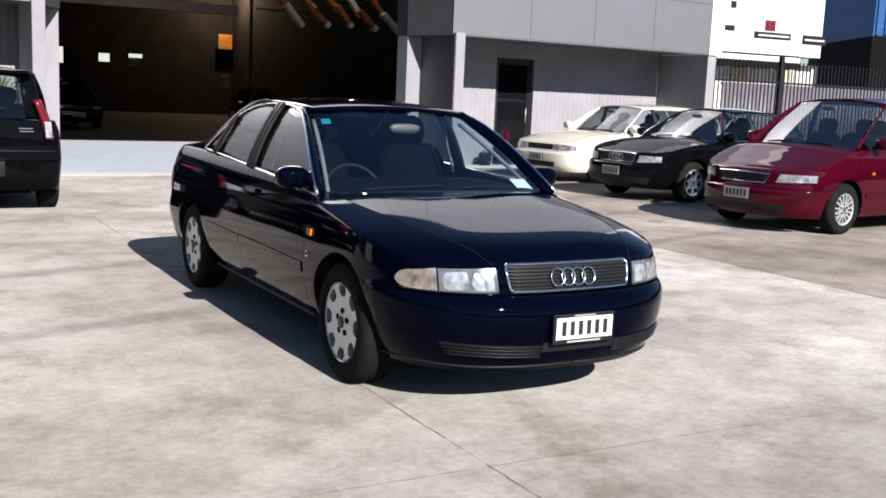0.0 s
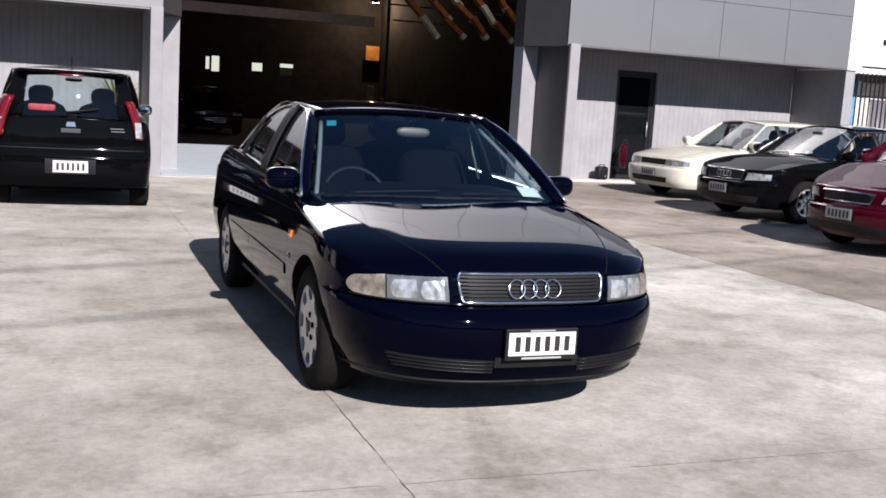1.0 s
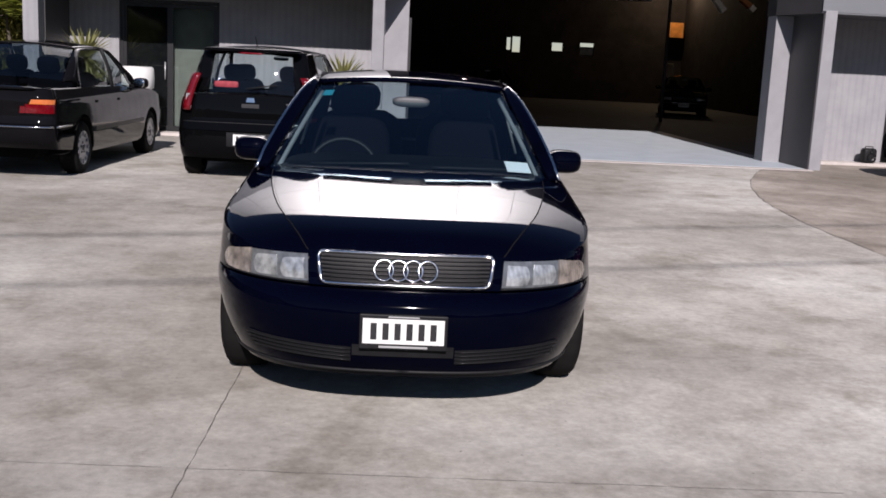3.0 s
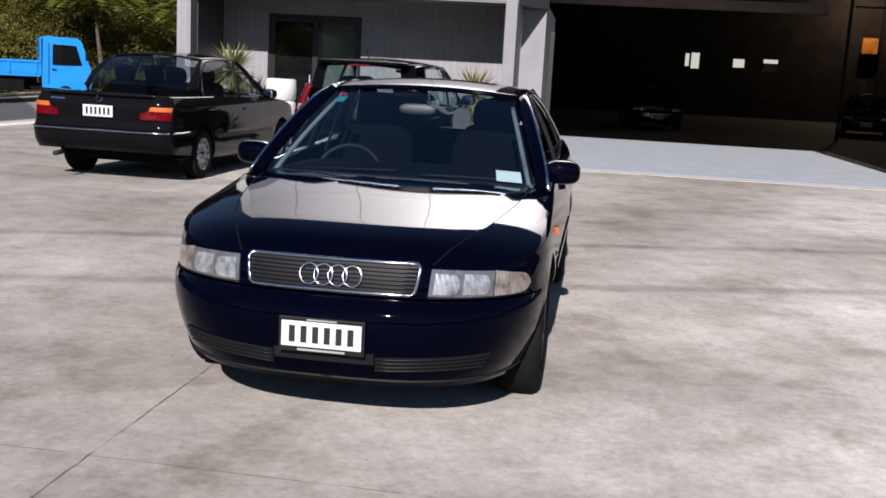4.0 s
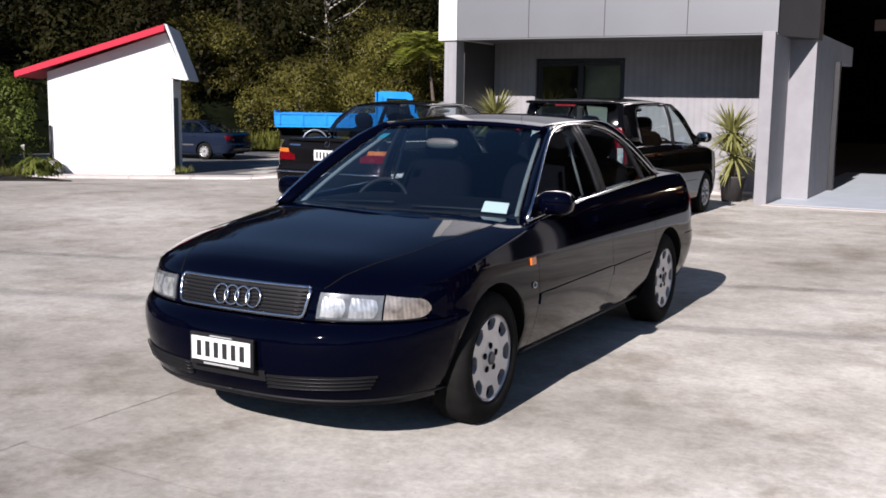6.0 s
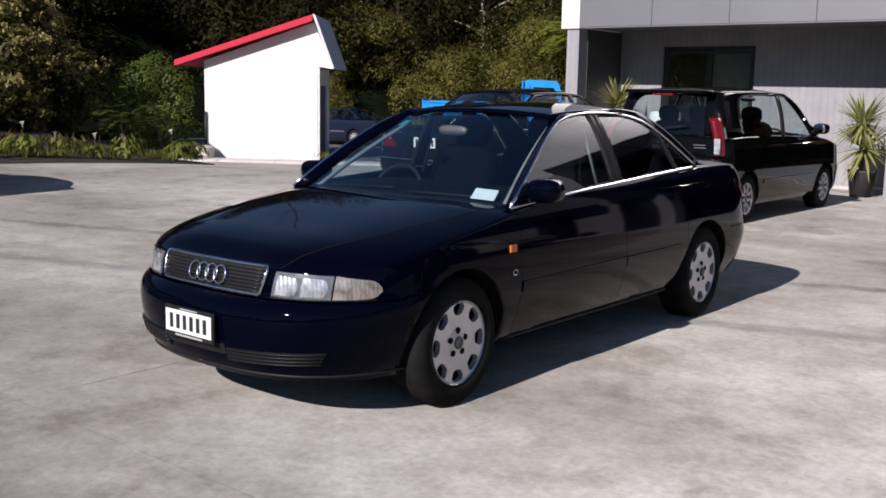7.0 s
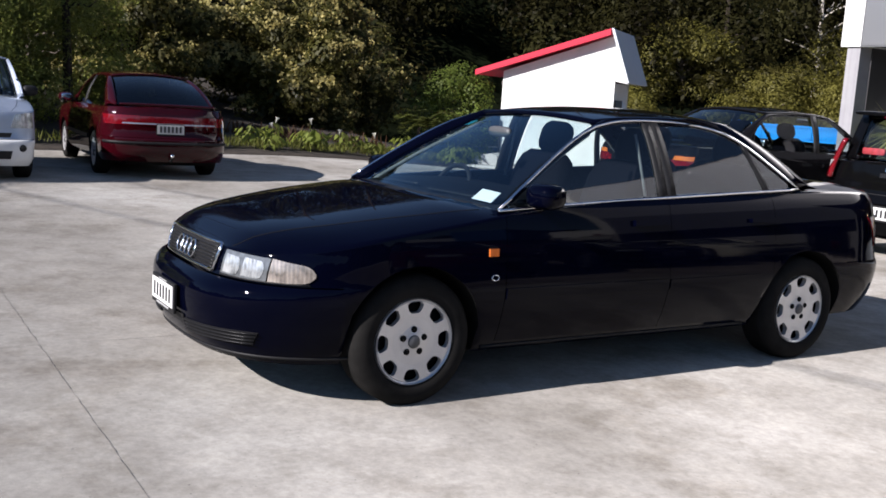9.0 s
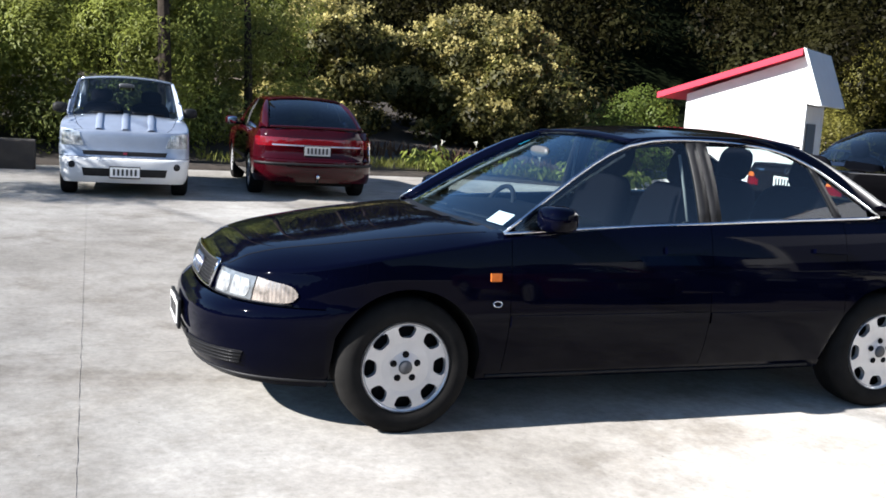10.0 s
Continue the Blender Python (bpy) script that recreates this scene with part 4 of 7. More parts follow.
for nm, x0, x1 in (("column_west", -0.20, -0.01), ("column_east", 7.13, 7.33)):
    built(nm, box(x0, x1, -0.12, 1.147, -0.1, 2.60, 0.008), "column", "pale concrete blade column", "column")
# thin dark sheet: shade on the column's side, put into its colour
built("column_shade_east", box(7.112, 7.127, -0.10, 1.146, 0.015, 2.555), "return", "dark sheet standing in for shade on the column's side", "wall")
for nm, x0, x1 in (("pilaster_west", -0.012, 0.40), ("pilaster_east", 6.80, 7.132)):
    built(nm, box(x0, x1, 1.15, 1.552, -0.1, 2.555, 0.004), "palepaint", "pale concrete pilaster beside the garage opening", "pilaster")


def lintel(plan):
    """Slanting block of cladding over a pilaster."""
    bm = bmesh.new()
    low, high = [[bm.verts.new((x, y, z)) for x, y in plan] for z in (2.56, 5.44)]
    for k in range(4):
        bm.faces.new((low[k], low[(k + 1) % 4], high[(k + 1) % 4], high[k]))
    bm.faces.new(low)
    bm.faces.new(high)
    bmesh.ops.recalc_face_normals(bm, faces=bm.faces)
    return bm


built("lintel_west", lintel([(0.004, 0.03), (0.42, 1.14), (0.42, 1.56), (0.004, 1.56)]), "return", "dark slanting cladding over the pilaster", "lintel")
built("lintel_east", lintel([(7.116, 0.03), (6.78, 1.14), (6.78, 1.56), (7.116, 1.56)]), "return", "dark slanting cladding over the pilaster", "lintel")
passage = box(0.25, 0.40, 1.56, 3.3, -0.1, 2.66)
add_box(passage, 0.25, 0.40, 3.3, 5.7, 2.30, 2.66)
built("passage_wall_west", passage, "column", "pale wall inside the garage opening", "wall")
built("roller_guide_west", box(0.36, 0.49, 3.32, 3.48, 0, 2.29, 0.005), "guide", "dark steel roller-door guide", "guide")
built("roller_box", box(0.36, 6.84, 1.84, 2.4, 5.60, 6.15, 0.03), "guide", "dark roller-door housing over the opening", "door")
# hall behind
# pale floor stops at the sun's edge; the dark slab paints the shade beyond
built("hall_floor", box(0.02, 7.10, -0.02, 9.3, -0.05, 0.012), "hallfloor", "pale painted concrete garage floor", "floor")
built("hall_floor_shade", box(-5.6, 14.6, 1.78, 34.2, -0.3, 0.006), "shadefloor", "garage floor past the sun's edge, shade put into its colour", "floor")
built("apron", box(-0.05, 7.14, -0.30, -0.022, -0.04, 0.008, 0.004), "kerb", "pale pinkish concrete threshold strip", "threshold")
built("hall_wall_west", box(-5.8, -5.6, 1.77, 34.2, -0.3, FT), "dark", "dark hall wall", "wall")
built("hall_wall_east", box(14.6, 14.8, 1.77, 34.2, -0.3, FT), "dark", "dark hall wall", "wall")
back = bmesh.new()
wins = [(5.80, 6.00, 2.30, 2.90), (6.08, 6.48, 2.20, 2.95), (8.05, 8.60, 2.35, 2.75), (9.45, 10.15, 2.20, 2.80)]
edges = [-5.6] + [v for a, b, _, _ in wins for v in (a, b)] + [14.6]
for i, (a, b) in enumerate(zip(edges, edges[1:])):
    if i % 2:
        _, _, z0, z1 = wins[i // 2]
        add_box(back, a, b, 34.2, 34.4, -0.3, z0)
        add_box(back, a, b, 34.2, 34.4, z1, FT)
    else:
        add_box(back, a, b, 34.2, 34.4, -0.3, FT)
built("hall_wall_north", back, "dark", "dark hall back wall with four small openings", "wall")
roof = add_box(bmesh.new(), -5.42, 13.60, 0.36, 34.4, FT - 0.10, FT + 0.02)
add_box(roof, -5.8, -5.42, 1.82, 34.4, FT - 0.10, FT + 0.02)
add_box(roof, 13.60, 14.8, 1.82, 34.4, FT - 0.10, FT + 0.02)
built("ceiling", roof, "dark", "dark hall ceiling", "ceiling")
built("hall_beam", box(0.0, 7.6, 13.2, 13.5, 3.52, 3.80), "hallbeam", "dark steel beam across the hall", "beam")
# doors
def glazed_door(name, x0, x1, h, leaves, label):
    root = tagged(new(name), label, "door", kind="structure")
    root.matrix_world = BM
    y = 1.62
    part("door_frame", add_box(add_box(add_box(bmesh.new(), x0, x0 + 0.06, y, y + 0.1, 0, h), x1 - 0.06, x1, y, y + 0.1, 0, h), x0 + 0.06, x1 - 0.06, y, y + 0.1, h - 0.06, h), MAT["blackframe"], root)
    w = (x1 - x0 - 0.12) / leaves
    for i in range(leaves):
        a = x0 + 0.06 + i * w
        bm = bmesh.new()
        for p, q, r, s in ((a, a + 0.05, 0.02, h - 0.07), (a + w - 0.05, a + w, 0.02, h - 0.07)):
            add_box(bm, p, q, y + 0.02, y + 0.06, r, s)
        add_box(bm, a + 0.05, a + w - 0.05, y + 0.02, y + 0.06, 0.02, 0.14)
        add_box(bm, a + 0.05, a + w - 0.05, y + 0.02, y + 0.06, h - 0.13, h - 0.07)
        leaf = part("door_leaf", bm, MAT["blackframe"], root)
        part("pane", box(a + 0.05, a + w - 0.05, y + 0.035, y + 0.043, 0.14, h - 0.13), MAT["doorglass"] if i % 2 == 0 else MAT["glass"], leaf)
        if i % 2:
            part("blind", box(a + 0.02, a + w + 0.02, y + 0.16, y + 0.17, 0.05, h - 0.02), MAT["blind"], leaf, "tan blind behind the glass")
        put_mesh("door_handle", tube([(a + w - 0.08, y - 0.02, 0.95), (a + w - 0.08, y - 0.02, 1.25)], 0.012), MAT["alloy"], leaf)
    return root


glazed_door("door_west", -4.60, -2.88, 2.31, 2, "dark aluminium double door with glass panes")
glazed_door("door_east", 9.16, 10.12, 2.28, 1, "dark aluminium glazed side door")
built("step_east", box(7.40, 13.5, 1.20, 1.555, -0.05, 0.05, 0.008), "kerb", "low concrete step along the wall", "step")
built("step_west", box(-5.40, -0.25, 1.20, 1.555, -0.2, 0.05, 0.008), "kerb", "low concrete step along the wall", "step")


# ---- the dark blue saloon ----
SALOON = dict(
    yf=[(0.16, -0.76), (0.20, -0.80), (0.25, -0.845), (0.30, -0.862), (0.38, -0.880), (0.46, -0.884), (0.50, -0.878), (0.53, -0.862), (0.550, -0.838), (0.560, -0.812), (0.566, -0.800), (0.62, -0.790), (0.68, -0.770), (0.70, -0.755)],
    yr=[(0.18, 3.36), (0.28, 3.47), (0.38, 3.525), (0.50, 3.54), (0.56, 3.53), (0.60, 3.49), (0.80, 3.475), (0.93, 3.465), (0.99, 3.44)],
    w=[(0.18, 0.722), (0.25, 0.765), (0.36, 0.808), (0.50, 0.838), (0.62, 0.834), (0.74, 0.824), (0.84, 0.807), (0.90, 0.791), (0.93, 0.778), (0.96, 0.758), (1.02, 0.715)],
    af=0.86, nf=2.8, ar=0.55, nr=3.4,
    zs=[(-0.80, 0.685), (-0.70, 0.690), (-0.50, 0.712), (-0.20, 0.768), (0.10, 0.812), (0.30, 0.843), (0.46, 0.872), (1.0, 0.925), (1.46, 0.95), (2.0, 0.972), (2.5, 0.985), (3.0, 0.988), (3.30, 0.980), (3.44, 0.968)],
    crown=[(-0.78, 0.0), (-0.72, 0.034), (-0.65, 0.062), (-0.50, 0.086), (-0.35, 0.082), (-0.20, 0.077), (0.0, 0.077), (0.15, 0.076), (0.30, 0.072), (0.45, 0.040), (1.0, 0.03), (2.5, 0.04), (3.0, 0.045), (3.40, 0.03)],
    cp=4.6, low=[(-0.9, 0.205), (-0.4, 0.20), (0.5, 0.215), (2.1, 0.215), (3.0, 0.24), (3.5, 0.26)],
    zm=[(-0.9, 0.561), (-0.3, 0.561), (0.5, 0.52), (2.2, 0.53), (3.0, 0.575), (3.5, 0.575)],
    bonnet=[(-0.76, 0.37), (-0.60, 0.46), (-0.30, 0.57), (0.10, 0.65), (0.60, 0.70)],
    boot=[(2.3, 0.62), (3.45, 0.64)],
    wb=2.617, r=0.306, hub=0.30, ra=0.352, track=0.812, rim=0.202, holes=(8, "slot"),
    cuts=[0.47, 1.525, 2.33], doors=[(0.47, 1.525), (1.525, 2.33)], bumpers=(-0.36, 2.98), cabin=(0.42, 2.90), cowl=0.30,
    wsb=(0.718, 0.36, 0.906, 0.105, 0.022), wst=(0.520, 1.155, 1.332, 0.025, 0.024), rgt=(0.51, 2.26, 1.346, -0.05, 0.026), rgb=(0.63, 2.93, 1.020, -0.10, 0.035), rise=0.040, arch=2.7,
    gx=[(0.88, 0.770), (0.96, 0.751), (1.10, 0.697), (1.25, 0.622), (1.34, 0.560), (1.40, 0.525)],
    dlo=[(0.44, 0.895), (0.66, 1.045), (0.90, 1.195), (1.10, 1.290), (1.28, 1.330), (1.52, 1.345), (1.80, 1.338), (2.05, 1.302), (2.22, 1.228), (2.40, 1.115), (2.57, 1.005)],
    knots=(0.40, 0.72),
    belt=[(0.44, 0.892), (1.0, 0.928), (1.46, 0.950), (2.0, 0.975), (2.57, 0.999)],
    panes=[(0.50, 1.49, None), (1.60, 2.50, None)], posts=[(1.478, 1.535, 0.004, MAT["black"]), (1.542, 1.602, 0.012, MAT["black"]), (2.30, 2.34, 0.12, MAT["black"])],
    wglass=MAT["screenglass"], rglass=MAT["glass"], trim=MAT["chrome"], seats=(1.42, 2.22), drive=-0.36,
)
saloon = Car("dark blue four-door saloon parked on the concrete yard", SALOON, MAT["navy"], MAT["sideglass"])
C = saloon
# grille
gp = [(-0.316, 0.574), (0.316, 0.574), (0.333, 0.585), (0.349, 0.674), (0.336, 0.691), (-0.336, 0.691), (-0.349, 0.674), (-0.333, 0.585)]
C.plate_on("grille", "front", [(-0.326, 0.577), (0.326, 0.577), (0.342, 0.687), (-0.342, 0.687)], 0.004, MAT["black"], "black slatted grille", nu=24)
for i in range(7):
    z = 0.586 + i * 0.0148
    e = 0.326 + (z - 0.575) * 0.12
    C.line_on("grille_slat", "front", [(-e + 2 * e * k / 16, z) for k in range(17)], 0.0042, MAT["satin"], 0.010, flat=0.8)
dense = []
for a, b in zip(gp, gp[1:] + gp[:1]):
    steps = 14 if abs(a[0] - b[0]) > 0.3 else 3
    dense += [(a[0] + (b[0] - a[0]) * k / steps, a[1] + (b[1] - a[1]) * k / steps) for k in range(steps)]
C.line_on("grille_frame", "front", dense, 0.0078, MAT["chrome"], 0.008, True, "chrome grille frame")
for i in range(4):
    cx = -0.087 + i * 0.058
    C.line_on("badge_ring", "front", [(cx + 0.0375 * math.cos(a), 0.632 + 0.0375 * math.sin(a)) for a in [2 * math.pi * k / 24 for k in range(24)]], 0.0050, MAT["chrome"], 0.017, True, "chrome ring")
# lamps, intakes, plate
for sg in (1, -1):
    def mir(pts):
        return [(sg * x, z) for x, z in pts]
    C.plate_on("headlight", "front", mir([(0.385, 0.574), (0.628, 0.570), (0.628, 0.672), (0.392, 0.678)]), 0.006, MAT["bowl"], "clear ribbed headlight", 0.03)
    for x0, x1 in ((0.402, 0.500), (0.512, 0.614)):
        C.plate_on("reflector", "front", mir([(x0, 0.582), (x1, 0.580), (x1, 0.655), (x0 + 0.006, 0.662)]), 0.0085, MAT["lens"], "bright ribbed reflector", 0.006, 12, 6, tip=0.25)
    C.plate_on("front_indicator", "front", mir([(0.634, 0.571), (0.764, 0.578), (0.758, 0.650), (0.634, 0.673)]), 0.006, MAT["paleamber"], "clear indicator lens with an amber tinge", 0.03, tip=0.28)
    C.line_on("lamp_edge", "front", mir([(0.384 + 0.37 * k / 16, 0.568 + 0.004 * k / 16) for k in range(17)]), 0.004, MAT["black"], 0.004)
    C.plate_on("lower_grille", "front", mir([(0.205, 0.275), (0.60, 0.292), (0.635, 0.350), (0.205, 0.336)]), 0.004, MAT["black"], "black slatted bumper intake", 0.02)
    for i in range(4):
        C.line_on("intake_slat", "front", mir([(0.205 + (0.40 + 0.009 * i) * k / 10, 0.284 + i * 0.016 + 0.014 * k / 10) for k in range(11)]), 0.0032, MAT["satin"], 0.010, flat=0.7)
    C.line_on("bumper_crease", "front", mir([(0.0 + 0.80 * k / 24, 0.232) for k in range(25)]), 0.007, MAT["black"], 0.0)
    flank = "left" if sg > 0 else "right"
    C.plate_on("side_indicator", flank, [(0.368, 0.686), (0.418, 0.686), (0.418, 0.722), (0.368, 0.722)], 0.010, MAT["amber"], "amber side indicator", 0.015, 4, 2)
    C.line_on("side_badge", flank, [(0.405 + 0.020 * math.cos(a), 0.585 + 0.013 * math.sin(a)) for a in [2 * math.pi * k / 16 for k in range(16)]], 0.003, MAT["chrome"], 0.004, True)
    for a, b in ((0.476, 1.519), (1.531, 2.22)):
        C.plate_on("side_moulding", flank, [(a, 0.478), (b, 0.482), (b, 0.535), (a, 0.531)], 0.007, MAT["navy"], "body-coloured rubbing strip", 0.010, 12, 3)
    for y in (1.36, 2.22):
        h = C.plate_on("door_handle", flank, [(y - 0.10, 0.812 + 0.01 * (y - 1.3)), (y + 0.10, 0.815), (y + 0.10, 0.845), (y - 0.10, 0.842)], 0.022, MAT["navy"], "", 0.026, 8, 3)
    C.line_on("sill_strip", flank, [(0.40 + 1.80 * k / 20, 0.235) for k in range(21)], 0.008, MAT["black"], 0.0)
    C.plate_on("tail_light", "rear", mir([(0.42, 0.66), (0.80, 0.66), (0.80, 0.84), (0.42, 0.86)]), 0.006, MAT["taillens"], "red tail light", 0.03)
    # door mirror
    m = new("door_mirror")
    m.parent = C.root
    m.matrix_local = pose(sg * 0.826, 0.675, 0.966, 0, 0, sg * 8)
    put_mesh("mirror_shell", ell(0, 0, 0, 0.092, 0.080, 0.062, 3.0, 24), MAT["navy"], m)
    put_mesh("mirror_glass", ell(0, 0.069, 0, 0.056, 0.010, 0.036, 3.2, 16), MAT["mirror"], m)
    put_mesh("mirror_foot", tube([(-sg * 0.15, -0.03, -0.055), (-sg * 0.06, -0.01, -0.045)], 0.028, segs=8), MAT["black"], m)
    # wipers
    x0 = -0.50 if sg > 0 else 0.12
    pts = [(x0 + 0.50 * k / 10, 0.40 + 0.10 * ((x0 + 0.5 * k / 10) / 0.72) ** 2 + 0.035 + 0.015 * k / 10, 0.926 + 0.012 * k / 10 - 0.022 * ((x0 + 0.5 * k / 10) / 0.72) ** 2) for k in range(11)]
    put_mesh("wiper", tube(pts, 0.007), MAT["black"], C.root)
plate = C.number_plate("front", 0.417, 0.318, 0.100, 0.013, 0, 6, lift=0.018)
for x, z0, z1 in ((0.095, -0.0665, -0.0585), (0.06, 0.0545, 0.0600)):
    part("dealer_bar", box(-x, x, -0.0095, -0.0075, z0, z1), MAT["dirtyplate"], plate, "thin pale line of small lettering")
C.plate_on("plate_panel", "front", [(-0.20, 0.305), (0.20, 0.305), (0.20, 0.35), (-0.20, 0.35)], 0.006, MAT["black"], "", 0.02)
# windscreen card and sticker
def on_screen(u, k, lift):
    a, b = SALOON["wsb"], SALOON["wst"]
    p = Vector((a[0] * u, a[1] + a[3] * u * u, a[2] - a[4] * u * u)).lerp(Vector((b[0] * u, b[1] + b[3] * u * u, b[2] - b[4] * u * u)), k)
    return p + Vector((0, -0.78, 0.62)) * (0.02 * math.sin(math.pi * k) + lift)
def stick(name, u0, u1, k0, k1, mat, label):
    v, f = grid([[on_screen(u0 + (u1 - u0) * i / 4, k0 + (k1 - k0) * k / 3, -0.006) for k in range(4)] for i in range(5)])
    ob = put_mesh(name, mesh_from(name, v, f), mat, C.root, label)
    ob.modifiers.new("sheet", "SOLIDIFY").thickness = 0.002
stick("windscreen_card", 0.72, 0.90, 0.06, 0.16, MAT["plate"], "white card behind the windscreen")
stick("windscreen_sticker", -0.90, -0.80, 0.83, 0.90, MAT["teal"], "teal windscreen sticker")
# pale pillar linings and belt straps behind the glass
for sg in (1, -1):
    put_mesh("pillar_lining", tube([on_screen(sg * 0.95, 0.04 + 0.9 * k / 10, -0.045) for k in range(11)], 0.013), MAT["lining"], C.root, "pale grey pillar lining")
    put_mesh("belt_strap", tube([(sg * 0.655, 1.475, 0.93), (sg * 0.60, 1.47, 1.10), (sg * 0.545, 1.46, 1.27)], 0.008), MAT["lining"], C.root, "grey seat belt strap")


# ---- the other cars ----
def car_spec(of, wb, orr, half, nose, cowl, belt, tail, roof, ws, rg, top=0.54, r=0.30, rim=0.19, nf=3.2, af=0.7, nr=3.6, ar=0.5, bump=0.55, holes=(10, "spoke"), trim=None, panes=None, doors=None, posts=None, **more):
    """A car's measures: overhangs, wheelbase, half width, heights of nose, cowl, belt, tail and roof, and where the screens start and end."""
    wby, wty = ws
    rty, rby, rbz = rg
    L = wb + orr
    d = dict(
        yf=[(0.15, -of + 0.13), (0.22, -of + 0.05), (0.32, -of + 0.01), (bump - 0.08, -of), (bump - 0.01, -of + 0.015), (bump + 0.005, -of + 0.07), (nose - 0.02, -of + 0.10), (nose, -of + 0.12)],
        yr=[(0.2, L - 0.12), (0.30, L - 0.03), (0.40, L), (bump, L - 0.005), (bump + 0.02, L - 0.05), (tail - 0.1, L - 0.07), (tail, L - 0.10)],
        w=[(0.18, half * 0.91), (0.26, half * 0.965), (0.4, half * 0.985), (0.55, half), (0.68, half * 0.995), (belt - 0.1, half * 0.975), (belt - 0.03, half * 0.945), (belt + 0.06, half * 0.90)],
        af=af, nf=nf, ar=ar, nr=nr,
        zs=[(-of + 0.1, nose), (-of + 0.3, nose + 0.015), (-0.15, nose + (cowl - nose) * 0.55), (wby, cowl - 0.04), (wb * 0.55, belt), (wb, belt + 0.012), (L - 0.12, tail)],
        crown=[(-of + 0.12, 0.0), (-of + 0.3, 0.05), (0, 0.07), (wby, 0.06), (wb, 0.03), (L - 0.1, 0.02)],
        cp=2.6, low=[(-of, 0.20), (-0.4, 0.19), (0.5, 0.20), (wb - 0.5, 0.20), (L, 0.25)],
        zm=[(-of, bump), (-0.3, bump), (0.5, bump - 0.03), (wb - 0.4, bump - 0.02), (L, bump + 0.01)],
        bonnet=[(-of + 0.12, half * 0.62), (-0.3, half * 0.74), (wby + 0.1, half * 0.82)], boot=[(wb * 0.7, half * 0.72), (L, half * 0.76)],
        wb=wb, r=r, hub=r - 0.004, ra=r + 0.045, track=half - 0.022, rim=rim, holes=holes,
        cuts=doors or [wby + 0.12, wb * 0.55, wb * 0.86], bumpers=(-r - 0.05, wb + r + 0.05), cabin=(wby + 0.06, rby), cowl=wby - 0.06,
        wsb=(half * 0.85, wby, cowl + 0.02, 0.18, 0.05), wst=(top, wty, roof - 0.03, 0.06, 0.045), rgt=(top - 0.02, rty, roof - 0.035, -0.05, 0.04), rgb=(half * 0.76, rby, rbz, -0.08, 0.03), rise=0.03,
        gx=[(belt - 0.05, half * 0.915), (belt, half * 0.90), (belt + (roof - belt) * 0.5, half * 0.9 * 0.55 + (top + 0.045) * 0.45), (roof - 0.08, top + 0.04), (roof, top)],
        dlo=more.pop("dlo", None) or [(wby + 0.10, belt - 0.005), (wby + (wty - wby) * 0.55, belt + (roof - belt) * 0.42), (wty + 0.02, roof - 0.10), (wty + 0.35, roof - 0.07), (rty - 0.45, roof - 0.065), (rty - 0.08, roof - 0.10), (rty + (rby - rty) * 0.35, belt + (roof - belt) * 0.45), (rby - 0.34, belt + 0.02)],
        belt=[(wby, belt - 0.01), (wb * 0.6, belt), (rby, belt + 0.015)],
        seats=(wby + 1.02, wby + 1.85), trim=trim,
    )
    d["doors"] = [tuple(d["cuts"][:2]), tuple(d["cuts"][1:3])]
    cb = d["cuts"][1]
    d["panes"] = panes or [(wby + 0.18, cb - 0.04, None), (cb + 0.04, d["dlo"][-1][0] - 0.04, None)]
    d["posts"] = posts if posts is not None else [(cb - 0.045, cb + 0.045, 0.03, MAT["black"])]
    pts = d["dlo"]
    arc = [0.0]
    for a, b in zip(pts, pts[1:]):
        arc.append(arc[-1] + math.hypot(b[0] - a[0], b[1] - a[1]))
    hi = [i for i, p in enumerate(pts) if p[1] > roof - 0.125]
    d["knots"] = (arc[hi[0]] / arc[-1], arc[hi[-1]] / arc[-1])
    d.update(more)
    return d


def mirrors(c, x, y, z, mat):
    for sg in (1, -1):
        m = new("door_mirror")
        m.parent = c.root
        m.matrix_local = pose(sg * x, y, z, 0, 0, sg * 8)
        put_mesh("mirror_shell", ell(0, 0, 0, 0.10, 0.07, 0.07, 3, 16), mat, m)
        put_mesh("mirror_glass", ell(0, 0.062, 0, 0.084, 0.012, 0.056, 3, 12), MAT["mirror"], m)
        put_mesh("mirror_foot", tube([(-sg * 0.14, -0.02, -0.05), (-sg * 0.04, 0, -0.04)], 0.025), MAT["black"], m)


def trims(c, mat, ys=(0.4, 2.2), z=0.48, handles=(), hz=0.82):
    for flank in ("left", "right"):
        c.plate_on("side_moulding", flank, [(ys[0], z - 0.025), (ys[1], z - 0.025), (ys[1], z + 0.025), (ys[0], z + 0.025)], 0.010, mat, "", 0.014, 16, 2)
        for y in handles:
            c.plate_on("door_handle", flank, [(y - 0.08, hz), (y + 0.08, hz), (y + 0.08, hz + 0.03), (y - 0.08, hz + 0.03)], 0.02, c.coat, "", 0.024, 6, 2)


def both(c, name, where, pts, mat, label="", lift=0.006, depth=0.03):
    for sg in (1, -1):
        c.plate_on(name, where, [(sg * x, z) for x, z in pts], lift, mat, label, depth)


def wipers(c, s):
    for x0 in (-0.45, 0.08):
        hx, y, z, by, bz = s["wsb"]
        pts = [(x0 + 0.42 * k / 8, y + by * ((x0 + 0.42 * k / 8) / hx) ** 2 + 0.03, z + 0.025 + 0.012 * k / 8 - bz * ((x0 + 0.42 * k / 8) / hx) ** 2) for k in range(9)]
        put_mesh("wiper", tube(pts, 0.007), MAT["black"], c.root)


